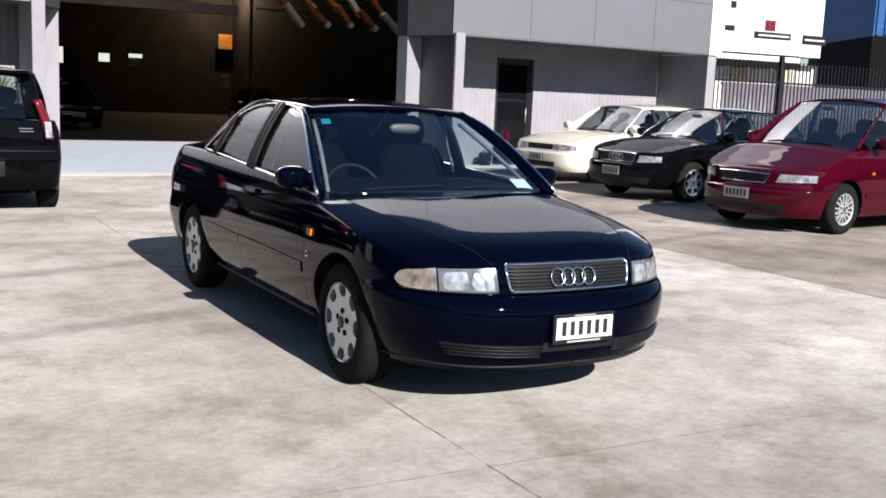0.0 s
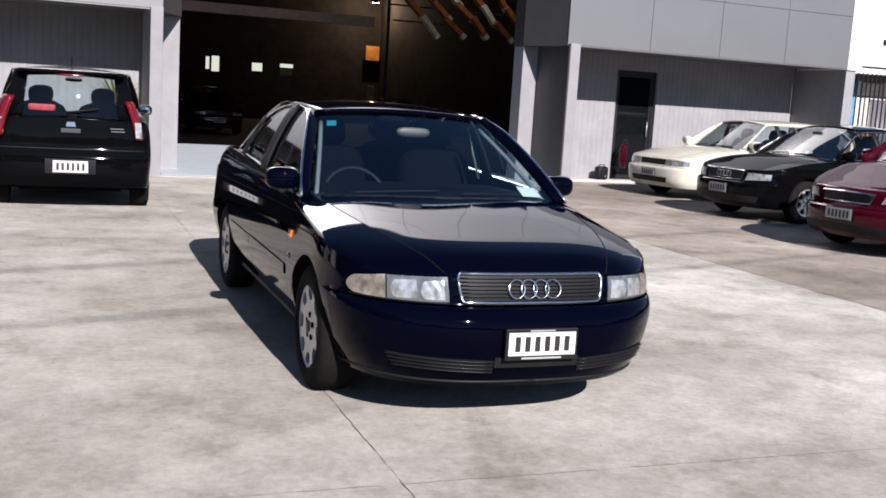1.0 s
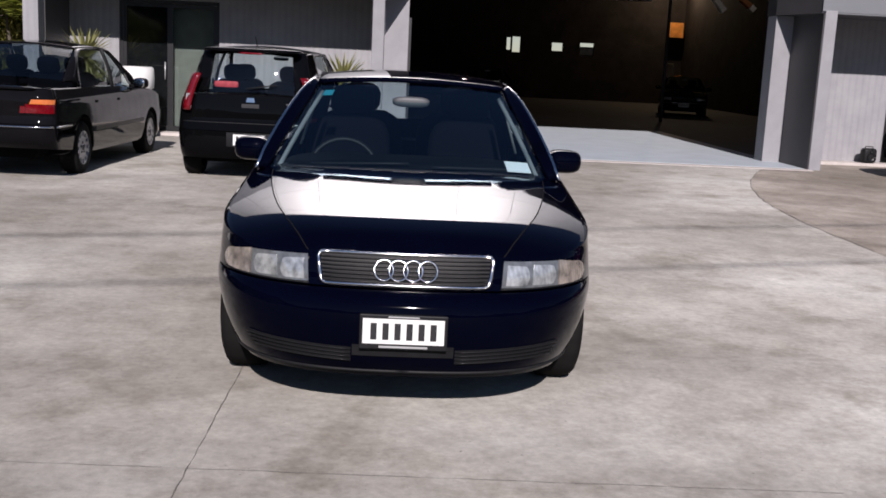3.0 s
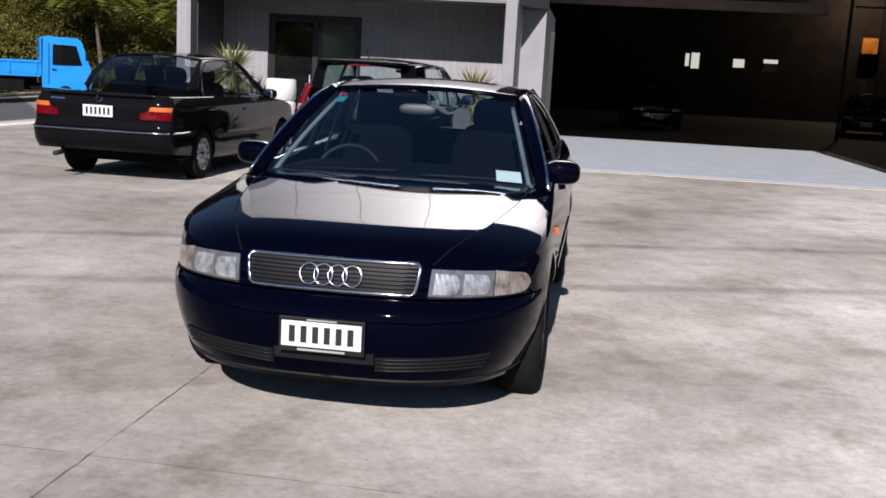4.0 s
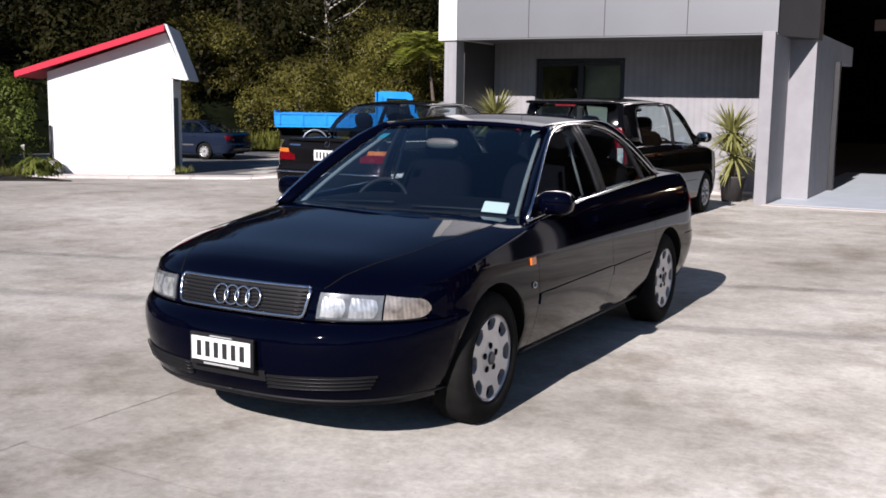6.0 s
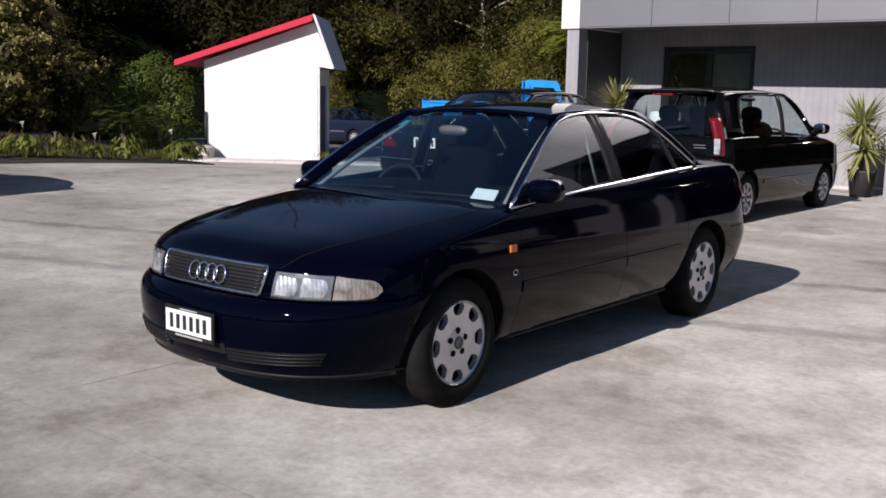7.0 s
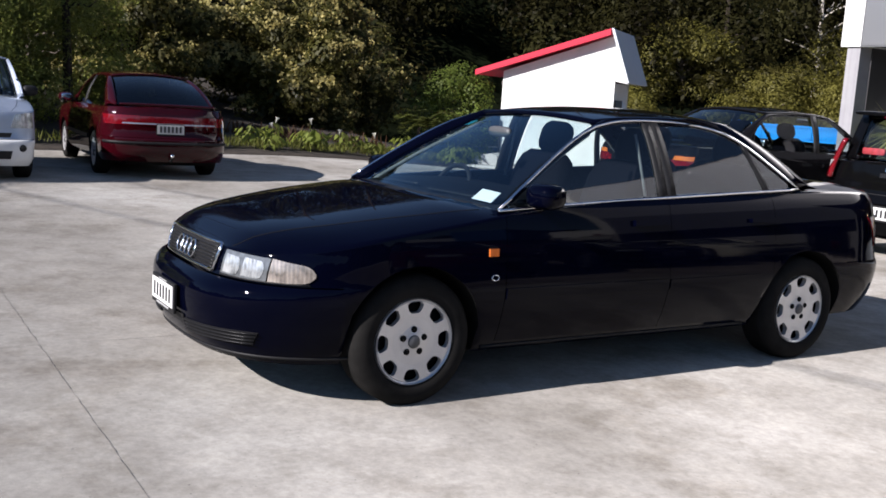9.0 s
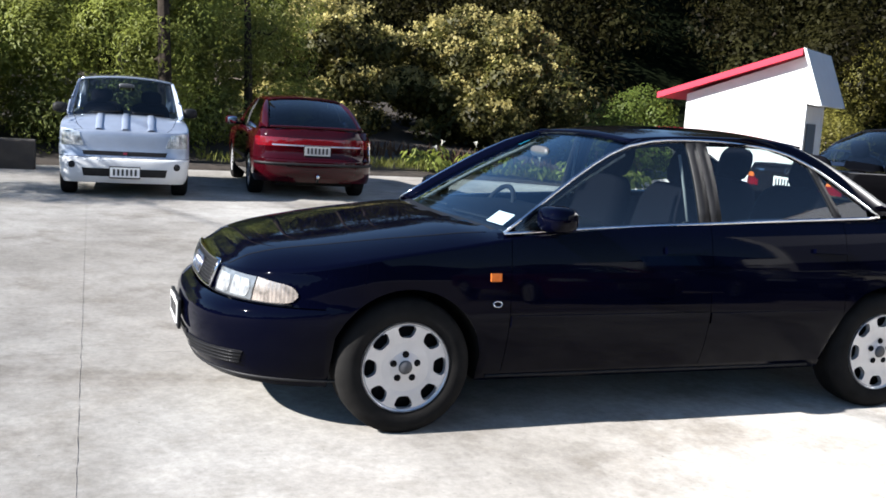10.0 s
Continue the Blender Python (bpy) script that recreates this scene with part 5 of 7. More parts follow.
# boxy black hatchback, its tail to the yard
S = car_spec(0.86, 2.43, 0.58, 0.86, 0.78, 0.97, 0.98, 0.98, 1.545, (0.10, 0.86), (2.78, 2.93, 1.02), top=0.60, r=0.29, rim=0.185, bump=0.56, nr=4.2, ar=0.35, holes=(9, "spoke"),
             dlo=[(0.20, 0.965), (0.50, 1.19), (0.86, 1.41), (1.2, 1.46), (2.16, 1.455), (2.38, 1.41), (2.46, 1.22), (2.42, 1.03)], rbulge=0.015)
S["yr"] = [(0.2, 2.92), (0.30, 3.0), (0.42, 3.03), (0.60, 3.025), (0.66, 2.985), (0.8, 2.975), (0.98, 2.95)]
hatch = Car("black boxy five-door hatchback parked nose to the building", S, MAT["blackpaint"], MAT["glass"])
hatch.root.matrix_world = pose(-1.74, 10.10, 0, 0, 0, 178.5)
for sg in (1, -1):
    rows = []
    for k in range(9):
        z = 0.79 + 0.42 * k / 8
        x0 = 0.735 - 0.115 * (k / 8) ** 1.5
        yy = 2.985 - 0.05 * (k / 8) - 0.02
        rows.append([(sg * (x0 - 0.055), yy + 0.02, z), (sg * x0, yy + 0.005, z), (sg * (x0 + 0.035), yy - 0.05, z), (sg * (x0 + 0.045), yy - 0.12, z)])
    v, f = grid(rows)
    lamp = put_mesh("tail_light", mesh_from("tail_light", v, f, True), MAT["taillens"], hatch.root, "tall red and clear tail light")
    lamp.modifiers.new("sheet", "SOLIDIFY").thickness = 0.03
    v, f = grid([[(sg * 0.680, 2.994, 0.81), (sg * 0.745, 2.987, 0.81)], [(sg * 0.667, 2.984, 0.98), (sg * 0.735, 2.974, 0.98)]])
    put_mesh("reversing_lamp", mesh_from("reversing_lamp", v, f), MAT["lens"], hatch.root, "clear reversing lamp")
def beside_glass(u0, u1, k0, k1):
    """Black painted sheet metal round the small rear window."""
    (ax, ay, az, ab, ac), (bx, by, bz, bb, bc) = S["rgb"], S["rgt"]
    rows = []
    for i in range(9):
        u = u0 + (u1 - u0) * i / 8
        row = []
        for j in range(9):
            k = k0 + (k1 - k0) * j / 8
            p = Vector((ax * u, ay + ab * u * u, az - ac * u * u)).lerp(Vector((bx * u, by + bb * u * u, bz - bc * u * u)), k)
            row.append(p + Vector((0, 0.78, 0.62)) * (0.015 * math.sin(math.pi * k) + 0.010))
        rows.append(row)
    v, f = grid(rows)
    sheet = put_mesh("window_surround", facing(mesh_from("window_surround", v, f, True), (0, 1, 1)), MAT["blackpaint"], hatch.root)
    sheet.modifiers.new("sheet", "SOLIDIFY").thickness = 0.008


for a, b in ((-1.0, -0.76), (0.76, 1.0)):
    beside_glass(a, b, 0.0, 1.0)
beside_glass(-0.76, 0.76, 0.88, 1.0)
hatch.number_plate("rear", 0.475, 0.36, 0.125, 0.012, 0, 6, lift=0.012)
hatch.plate_on("plate_recess", "rear", [(-0.26, 0.395), (0.26, 0.395), (0.26, 0.555), (-0.26, 0.555)], 0.006, MAT["satin"], "", 0.02)
hatch.plate_on("boot_handle", "rear", [(-0.10, 0.84), (0.10, 0.84), (0.10, 0.885), (-0.10, 0.885)], 0.014, MAT["satin"], "dark boot handle", 0.02)
hatch.plate_on("maker_badge", "rear", [(-0.05, 0.905), (0.05, 0.905), (0.04, 0.955), (-0.04, 0.955)], 0.012, MAT["chrome"], "plain chrome badge", 0.012, 4, 3)
for i, (z, x0) in enumerate(((0.865, -0.56), (0.895, -0.55))):
    hatch.plate_on("name_bar", "rear", [(x0, z), (x0 + 0.14, z), (x0 + 0.14, z + 0.010), (x0, z + 0.010)], 0.008, MAT["capgrey"], "", 0.01, 4, 1)
hatch.line_on("bumper_edge", "rear", [(-0.78 + 1.56 * k / 24, 0.662) for k in range(25)], 0.007, MAT["black"], 0.002)
put_mesh("rear_wiper", tube([(0.05, 2.985, 1.06), (-0.30, 2.97, 1.115)], 0.009), MAT["black"], hatch.root)
put_mesh("spoiler", ell(0, 2.84, 1.495, 0.56, 0.14, 0.025, 4, 20), MAT["blackpaint"], hatch.root)
put_mesh("aerial", tube([(0, 2.55, 1.53), (0.0, 2.70, 1.66)], 0.005), MAT["black"], hatch.root)
put_mesh("high_brake_light", ell(0, 2.975, 1.46, 0.14, 0.015, 0.012, 4, 12), MAT["taillens"], hatch.root)
put_mesh("window_card", ell(0.30, 2.86, 1.10, 0.14, 0.01, 0.035, 8, 12), MAT["redcard"], hatch.root, "red and white card in the rear window")
mirrors(hatch, 0.90, 0.38, 1.06, MAT["blackpaint"])
trims(hatch, MAT["blackpaint"], (0.45, 2.0), 0.47, (1.25, 2.05), 0.86)

# charcoal executive saloon, tail to the yard
S = car_spec(0.86, 2.80, 1.02, 0.862, 0.78, 0.97, 0.97, 0.990, 1.485, (0.42, 1.15), (2.36, 2.98, 1.085), top=0.59, r=0.305, rim=0.195, bump=0.60, nf=4, nr=5.0, ar=0.35, holes=(12, "slot"), trim=None, rglass=MAT["smokeglass"])
S["low"] = [(-0.86, 0.22), (0.5, 0.22), (2.3, 0.23), (3.1, 0.30), (3.82, 0.36)]
S["yr"] = [(0.2, 3.60), (0.34, 3.70), (0.42, 3.79), (0.52, 3.82), (0.60, 3.815), (0.62, 3.77), (0.885, 3.75), (0.985, 3.71)]
MB = Car("charcoal four-door saloon with chrome bumper line parked nose to the building", S, MAT["charcoal"], MAT["glass"])
MB.root.matrix_world = pose(-4.50, 9.98, 0, 0, 0, 178.5)
both(MB, "tail_light", "rear", [(0.56, 0.728), (0.83, 0.728), (0.83, 0.822), (0.56, 0.822)], MAT["taillens"], "ribbed red tail light")
both(MB, "rear_indicator", "rear", [(0.60, 0.824), (0.83, 0.824), (0.83, 0.872), (0.62, 0.872)], MAT["amber"], "amber indicator")
both(MB, "reversing_lamp", "rear", [(0.50, 0.728), (0.556, 0.728), (0.556, 0.80), (0.51, 0.80)], MAT["taillens"])
MB.number_plate("rear", 0.80, 0.36, 0.125, 0.008, 0, 6, lift=0.012)
MB.line_on("bumper_trim", "rear", [(-0.835 + 1.67 * k / 40, 0.585) for k in range(41)], 0.010, MAT["chrome"], 0.006, label="chrome bumper trim")
for flank in ("left", "right"):
    MB.line_on("bumper_trim", flank, [(3.22 + 0.45 * k / 8, 0.585) for k in range(9)], 0.010, MAT["chrome"], 0.006)
MB.line_on("boot_star", "rear", [(0.036 * math.cos(a), 0.935 + 0.036 * math.sin(a)) for a in [2 * math.pi * k / 20 for k in range(20)]], 0.0045, MAT["chrome"], 0.012, True, "plain chrome ring")
MB.plate_on("name_bar", "rear", [(0.42, 0.905), (0.60, 0.905), (0.60, 0.925), (0.42, 0.925)], 0.008, MAT["chrome"], "", 0.01, 4, 1)
put_mesh("exhaust", tube([(0.52, 3.60, 0.30), (0.52, 3.80, 0.29)], 0.028, segs=10), MAT["guide"], MB.root)
put_mesh("boot_lip", ell(0, 3.70, 0.985, 0.66, 0.06, 0.016, 4, 20), MAT["charcoal"], MB.root)
mirrors(MB, 0.90, 0.66, 1.0, MAT["charcoal"])
trims(MB, MAT["satin"], (0.40, 2.40), 0.50, (1.40, 2.25), 0.80)

# maroon hatchback by the garden, tail to the yard
S = car_spec(0.95, 2.60, 1.00, 0.855, 0.74, 0.94, 0.93, 0.965, 1.43, (0.36, 1.12), (2.30, 3.30, 1.02), top=0.55, r=0.305, rim=0.195, bump=0.56, nr=3.2, ar=0.6, holes=(6, "spoke"), rbulge=0.05)
SB = Car("maroon liftback car parked facing the garden bushes", S, MAT["maroon"], MAT["blueglass"])
SB.root.matrix_world = pose(-12.60, 2.03, 0, 0, 0, -93)
both(SB, "tail_light", "rear", [(0.40, 0.735), (0.82, 0.735), (0.82, 0.86), (0.40, 0.86)], MAT["taillens"], "wide red tail light")
SB.plate_on("tail_panel", "rear", [(-0.395, 0.735), (0.395, 0.735), (0.395, 0.855), (-0.395, 0.855)], 0.005, MAT["taillens"], "red reflector panel", 0.02)
SB.plate_on("tail_trim", "rear", [(-0.62, 0.748), (0.62, 0.748), (0.62, 0.766), (-0.62, 0.766)], 0.010, MAT["silver"], "silver tail trim", 0.014)
SB.number_plate("rear", 0.69, 0.36, 0.125, 0.008, 0, 6, mat=MAT["dirtyplate"], lift=0.014)
SB.line_on("bumper_strip", "rear", [(-0.83 + 1.66 * k / 40, 0.50) for k in range(41)], 0.022, MAT["black"], 0.0, label="black rubber strip")
put_mesh("tow_ball", ell(0, 3.66, 0.34, 0.028, 0.028, 0.028, 2, 12), MAT["chrome"], SB.root)
put_mesh("tow_bar", tube([(0, 3.40, 0.27), (0, 3.64, 0.27), (0, 3.66, 0.33)], 0.016), MAT["underbody"], SB.root)
put_mesh("lip_spoiler", ell(0, 3.42, 1.005, 0.66, 0.05, 0.02, 4, 20), MAT["maroon"], SB.root)
mirrors(SB, 0.92, 0.60, 0.99, MAT["maroon"])
trims(SB, MAT["black"], (0.40, 2.20), 0.50, (1.30, 2.15), 0.80)

# silver people carrier, nose to the yard
S = car_spec(0.70, 2.45, 0.70, 0.815, 0.86, 1.03, 1.02, 1.02, 1.565, (0.22, 0.86), (2.75, 3.0, 1.06), top=0.60, r=0.295, rim=0.185, bump=0.52, nf=4.2, af=0.45, holes=(7, "spoke"), rglass=MAT["blueglass"])
S["mats"] = {"front_bumper": MAT["palebumper"], "rear_bumper": MAT["palebumper"]}
PC = Car("silver compact people carrier with two-tone body facing the yard", S, MAT["silver"], MAT["glass"])
PC.root.matrix_world = pose(-9.35, -0.70, 0, 0, 0, 87)
both(PC, "headlight", "front", [(0.50, 0.66), (0.77, 0.66), (0.76, 0.85), (0.56, 0.83)], MAT["lens"], "large clear headlight")
PC.plate_on("grille_slot", "front", [(-0.50, 0.545), (0.50, 0.545), (0.52, 0.60), (-0.52, 0.60)], 0.006, MAT["black"], "black grille slot", 0.02, 20)
PC.plate_on("lower_grille", "front", [(-0.50, 0.285), (0.50, 0.285), (0.52, 0.385), (-0.52, 0.385)], 0.006, MAT["black"], "black bumper intake", 0.02, 20)
PC.plate_on("maker_badge", "front", [(-0.024, 0.558), (0.024, 0.558), (0.024, 0.588), (-0.024, 0.588)], 0.014, MAT["taillens"], "small plain badge", 0.01, 4, 2)
for sg in (1, -1):
    put_mesh("fog_lamp", ell(sg * 0.64, PC.front_y(0.64, 0.41) - 0.004, 0.42, 0.045, 0.02, 0.045, 2, 16), MAT["black"], PC.root, "round fog lamp recess")
for x in (-0.32, 0.0, 0.32):
    rows = [[(x + dx, -0.56 + 0.068 * k, curve_at(S["zs"], -0.56 + 0.068 * k) + curve_at(S["crown"], -0.56 + 0.068 * k) * (1 - abs(x / 0.78) ** 2.6) + h) for k in range(10)] for dx, h in ((-0.05, -0.002), (-0.03, 0.018), (0.03, 0.018), (0.05, -0.002))]
    v, f = grid(rows)
    put_mesh("bonnet_rib", mesh_from("bonnet_rib", v, f, True), MAT["silver"], PC.root)
PC.number_plate("front", 0.34, 0.36, 0.125, 0.010, 0, 6, lift=0.016)
mirrors(PC, 0.85, 0.48, 1.10, MAT["black"])
wipers(PC, S)
trims(PC, MAT["silver"], (0.4, 2.0), 0.45, (1.2, 2.0), 0.86)

# white estate, nose to the yard
S = car_spec(0.90, 2.63, 1.05, 0.845, 0.70, 0.90, 0.92, 0.95, 1.42, (0.40, 1.12), (3.05, 3.50, 1.0), top=0.55, r=0.30, rim=0.19, bump=0.54, nf=4.0, af=0.6, holes=(10, "spoke"), wglass=MAT["skyglass"])
WE = Car("white estate car parked at the side of the building", S, MAT["whitepaint"], MAT["glass"])
WE.root.matrix_world = pose(8.66, 10.80, 0, 0, 0, -84)
both(WE, "headlight", "front", [(0.36, 0.565), (0.66, 0.57), (0.66, 0.665), (0.36, 0.67)], MAT["lens"], "clear headlight")
both(WE, "front_indicator", "front", [(0.665, 0.57), (0.79, 0.575), (0.79, 0.65), (0.665, 0.663)], MAT["lens"], "clear indicator")
WE.plate_on("grille", "front", [(-0.33, 0.57), (0.33, 0.57), (0.34, 0.665), (-0.34, 0.665)], 0.005, MAT["black"], "black grille", 0.02)
WE.plate_on("lower_grille", "front", [(-0.45, 0.27), (0.45, 0.27), (0.48, 0.36), (-0.48, 0.36)], 0.005, MAT["black"], "black bumper intake", 0.02)
WE.number_plate("front", 0.43, 0.36, 0.125, 0.006, 0, 6, mat=MAT["dirtyplate"])
mirrors(WE, 0.90, 0.66, 0.99, MAT["whitepaint"])
wipers(WE, S)
trims(WE, MAT["silver"], (0.35, 2.2), 0.42, (1.35, 2.2), 0.78)

# black saloon, nose to the yard
S = car_spec(0.90, 2.65, 0.98, 0.865, 0.73, 0.93, 0.94, 0.98, 1.425, (0.38, 1.12), (2.28, 2.95, 1.03), top=0.55, r=0.31, rim=0.20, bump=0.56, nf=3.0, af=0.8, holes=(7, "spoke"), trim=MAT["chrome"], wglass=MAT["skyglass"])
BS = Car("glossy black four-door saloon parked facing the yard", S, MAT["blackpaint"], MAT["glass"])
BS.root.matrix_world = pose(7.95, 7.74, 0, 0, 0, -85)
both(BS, "headlight", "front", [(0.42, 0.575), (0.74, 0.60), (0.74, 0.68), (0.45, 0.685)], MAT["lens"], "clear headlight")
BS.plate_on("grille", "front", [(-0.35, 0.575), (0.35, 0.575), (0.38, 0.705), (-0.38, 0.705)], 0.005, MAT["black"], "black slatted grille", 0.02, 20)
BS.line_on("grille_frame", "front", [(-0.35, 0.575), (0, 0.572), (0.35, 0.575), (0.38, 0.705), (0, 0.712), (-0.38, 0.705)], 0.011, MAT["chrome"], 0.008, True, "chrome grille frame")
for i in range(4):
    BS.line_on("badge_ring", "front", [(-0.105 + 0.07 * i + 0.042 * math.cos(a), 0.645 + 0.042 * math.sin(a)) for a in [2 * math.pi * k / 18 for k in range(18)]], 0.006, MAT["chrome"], 0.016, True, "chrome ring")
BS.plate_on("lower_grille", "front", [(-0.62, 0.27), (0.62, 0.27), (0.66, 0.36), (-0.66, 0.36)], 0.005, MAT["black"], "black bumper intake", 0.02, 20)
BS.number_plate("front", 0.44, 0.36, 0.125, 0.008, 0, 6, mat=MAT["dirtyplate"])
mirrors(BS, 0.92, 0.64, 1.0, MAT["blackpaint"])
wipers(BS, S)
trims(BS, MAT["blackpaint"], (0.35, 2.2), 0.50, (1.35, 2.2), 0.83)

# red people carrier, nose to the yard
S = car_spec(0.92, 2.83, 0.98, 0.88, 0.74, 1.02, 1.02, 1.02, 1.63, (0.10, 0.98), (3.25, 3.62, 1.06), top=0.60, r=0.31, rim=0.195, bump=0.53, nf=2.7, af=0.85, holes=(15, "spoke"), wglass=MAT["skyglass"])
RP = Car("cherry red people carrier with silver wheel covers", S, MAT["redpaint"], MAT["glass"])
RP.root.matrix_world = pose(7.20, 4.42, 0, 0, 0, -84)
both(RP, "headlight", "front", [(0.44, 0.60), (0.80, 0.62), (0.80, 0.70), (0.48, 0.70)], MAT["lens"], "clear wraparound headlight")
RP.plate_on("grille", "front", [(-0.32, 0.585), (0.32, 0.585), (0.36, 0.69), (-0.36, 0.69)], 0.006, MAT["black"], "black grille with chrome surround", 0.02, 16)
RP.line_on("grille_frame", "front", [(-0.32, 0.585), (0, 0.58), (0.32, 0.585), (0.36, 0.69), (0, 0.70), (-0.36, 0.69)], 0.012, MAT["chrome"], 0.008, True, "chrome grille frame")
for i in range(5):
    z = 0.60 + i * 0.02
    RP.line_on("grille_slat", "front", [(-0.33 + 0.66 * k / 12, z) for k in range(13)], 0.005, MAT["satin"], 0.012)
RP.plate_on("lower_grille", "front", [(-0.55, 0.25), (0.55, 0.25), (0.60, 0.34), (-0.60, 0.34)], 0.005, MAT["black"], "black bumper intake", 0.02, 20)
RP.number_plate("front", 0.45, 0.36, 0.125, 0.008, 0, 6, mat=MAT["dirtyplate"])
for flank in ("left", "right"):
    RP.plate_on("side_indicator", flank, [(0.48, 0.71), (0.54, 0.71), (0.54, 0.745), (0.48, 0.745)], 0.008, MAT["amber"], "amber side indicator", 0.012, 4, 2)
mirrors(RP, 0.95, 0.55, 1.09, MAT["redpaint"])
wipers(RP, S)
trims(RP, MAT["redpaint"], (0.4, 2.3), 0.46, (1.3, 2.3), 0.86)

# dark blue saloon beyond the shed, standing on the asphalt drive
S = car_spec(0.88, 2.62, 1.05, 0.84, 0.74, 0.92, 0.92, 0.95, 1.37, (0.40, 1.12), (2.28, 2.90, 1.0), top=0.54, r=0.30, rim=0.19, bump=0.54, nf=4.0, af=0.5, nr=4.5, ar=0.4, holes=(10, "slot"))
FS = Car("dark blue older saloon parked beyond the white shed", S, MAT["midblue"], MAT["glass"])
fx, fy = -24.8, 23.6
FS.root.matrix_world = pose(fx, fy, ground_z(fx, fy) + 0.005, 0, 0, -82)
both(FS, "tail_light", "rear", [(0.45, 0.70), (0.80, 0.70), (0.80, 0.84), (0.45, 0.84)], MAT["taillens"], "red tail light")
put_mesh("boot_spoiler", ell(0, 3.56, 1.05, 0.70, 0.09, 0.02, 4, 20), MAT["midblue"], FS.root)
mirrors(FS, 0.90, 0.64, 0.98, MAT["midblue"])
trims(FS, MAT["chrome"], (0.35, 2.2), 0.52, (1.35, 2.2), 0.80)


# ---- planting ----
def leaf_mesh(name, centres, normals, ups, sizes, ratio=0.5, bend=0.0):
    """One small folded blade for each centre."""
    n = len(centres)
    side = np.cross(normals, ups)
    side /= np.maximum(np.linalg.norm(side, axis=1, keepdims=True), 1e-6)
    up = np.cross(side, normals)
    s = sizes[:, None]
    pts = np.empty((n, 4, 3))
    pts[:, 0] = centres - up * s * 0.5
    pts[:, 1] = centres + side * s * ratio * 0.5 + normals * s * bend
    pts[:, 2] = centres + up * s * 0.5
    pts[:, 3] = centres - side * s * ratio * 0.5 + normals * s * bend
    me = bpy.data.meshes.new(name)
    me.vertices.add(n * 4)
    me.vertices.foreach_set("co", pts.reshape(-1))
    me.loops.add(n * 4)
    me.loops.foreach_set("vertex_index", np.arange(n * 4, dtype=np.int32))
    me.polygons.add(n)
    me.polygons.foreach_set("loop_start", np.arange(0, n * 4, 4, dtype=np.int32))
    me.update(calc_edges=True)
    return me


def unit(rng, n):
    v = rng.normal(size=(n, 3))
    return v / np.linalg.norm(v, axis=1, keepdims=True)


def clump_cloud(rng, clumps, per, size, ratio=0.5, inner=0.72, lift=0.25):
    """Leaves over rounded clumps (x, y, z, rx, ry, rz)."""
    cs, ns, ss, ds = [], [], [], []
    for c in clumps:
        k = max(8, int(per * (c[3] * c[5] + c[4] * c[5])))
        d = unit(rng, k)
        r = rng.uniform(inner, 1.06, (k, 1))
        cs.append(np.array(c[:3]) + d * r * np.array(c[3:6]))
        nn = d + rng.normal(scale=0.38, size=(k, 3)) + np.array((0, 0, lift))
        ns.append(nn / np.linalg.norm(nn, axis=1, keepdims=True))
        ss.append(rng.uniform(0.6, 1.3, k) * size)
        ds.append(d)
    c, n, s = np.concatenate(cs), np.concatenate(ns), np.concatenate(ss)
    return c, n, unit(rng, len(c)), s, np.concatenate(ds)


def clumps_in(rng, x, y, z0, rx, ry, h, count, rad):
    """Clumps that fill an uneven crown."""
    out = []
    for i in range(count):
        a, t = rng.uniform(0, 2 * math.pi), rng.uniform(0, 1)
        prof = math.sin(math.pi * min(0.97, 0.14 + 0.82 * t)) ** 0.6
        q = math.sqrt(rng.uniform(0.15, 1.0)) * prof
        r = rad * rng.uniform(0.6, 1.25)
        out.append((x + rx * q * math.cos(a), y + ry * q * math.sin(a), z0 + h * t, r, r, r * rng.uniform(0.6, 0.95)))
    return out


def limbs(rng, x, y, z0, h, spread_, count, r0, lean=0.0):
    meshes = []
    trunk = [Vector((x + lean * t * t + 0.08 * math.sin(5 * t + x), y + 0.08 * math.cos(4 * t + y), z0 + h * t)) for t in [i / 8 for i in range(9)]]
    rows = []
    for i, p in enumerate(trunk):
        r = r0 * (1 - 0.75 * i / 8)
        rows.append([(p.x + r * math.cos(a), p.y + r * math.sin(a), p.z) for a in [2 * math.pi * k / 8 for k in range(9)]])
    v, f = grid(rows)
    meshes.append(mesh_from("stem", v, f, True))
    for k in range(count):
        i = int(rng.integers(2, 8))
        p = trunk[i]
        a, L = rng.uniform(0, 2 * math.pi), spread_ * rng.uniform(0.5, 1.0)
        pts = [p + Vector((math.cos(a) * L * t, math.sin(a) * L * t, 0.55 * L * t + 0.1 * math.sin(6 * t))) for t in (0, 0.25, 0.5, 0.75, 1.0)]
        rows = []
        for j, q in enumerate(pts):
            r = r0 * 0.42 * (1 - 0.8 * j / 4)
            rows.append([(q.x + r * math.cos(b), q.y, q.z + r * math.sin(b)) for b in [2 * math.pi * m / 5 for m in range(6)]])
        v, f = grid(rows)
        meshes.append(mesh_from("limb", v, f, True))
    return join_meshes("trunk", meshes)


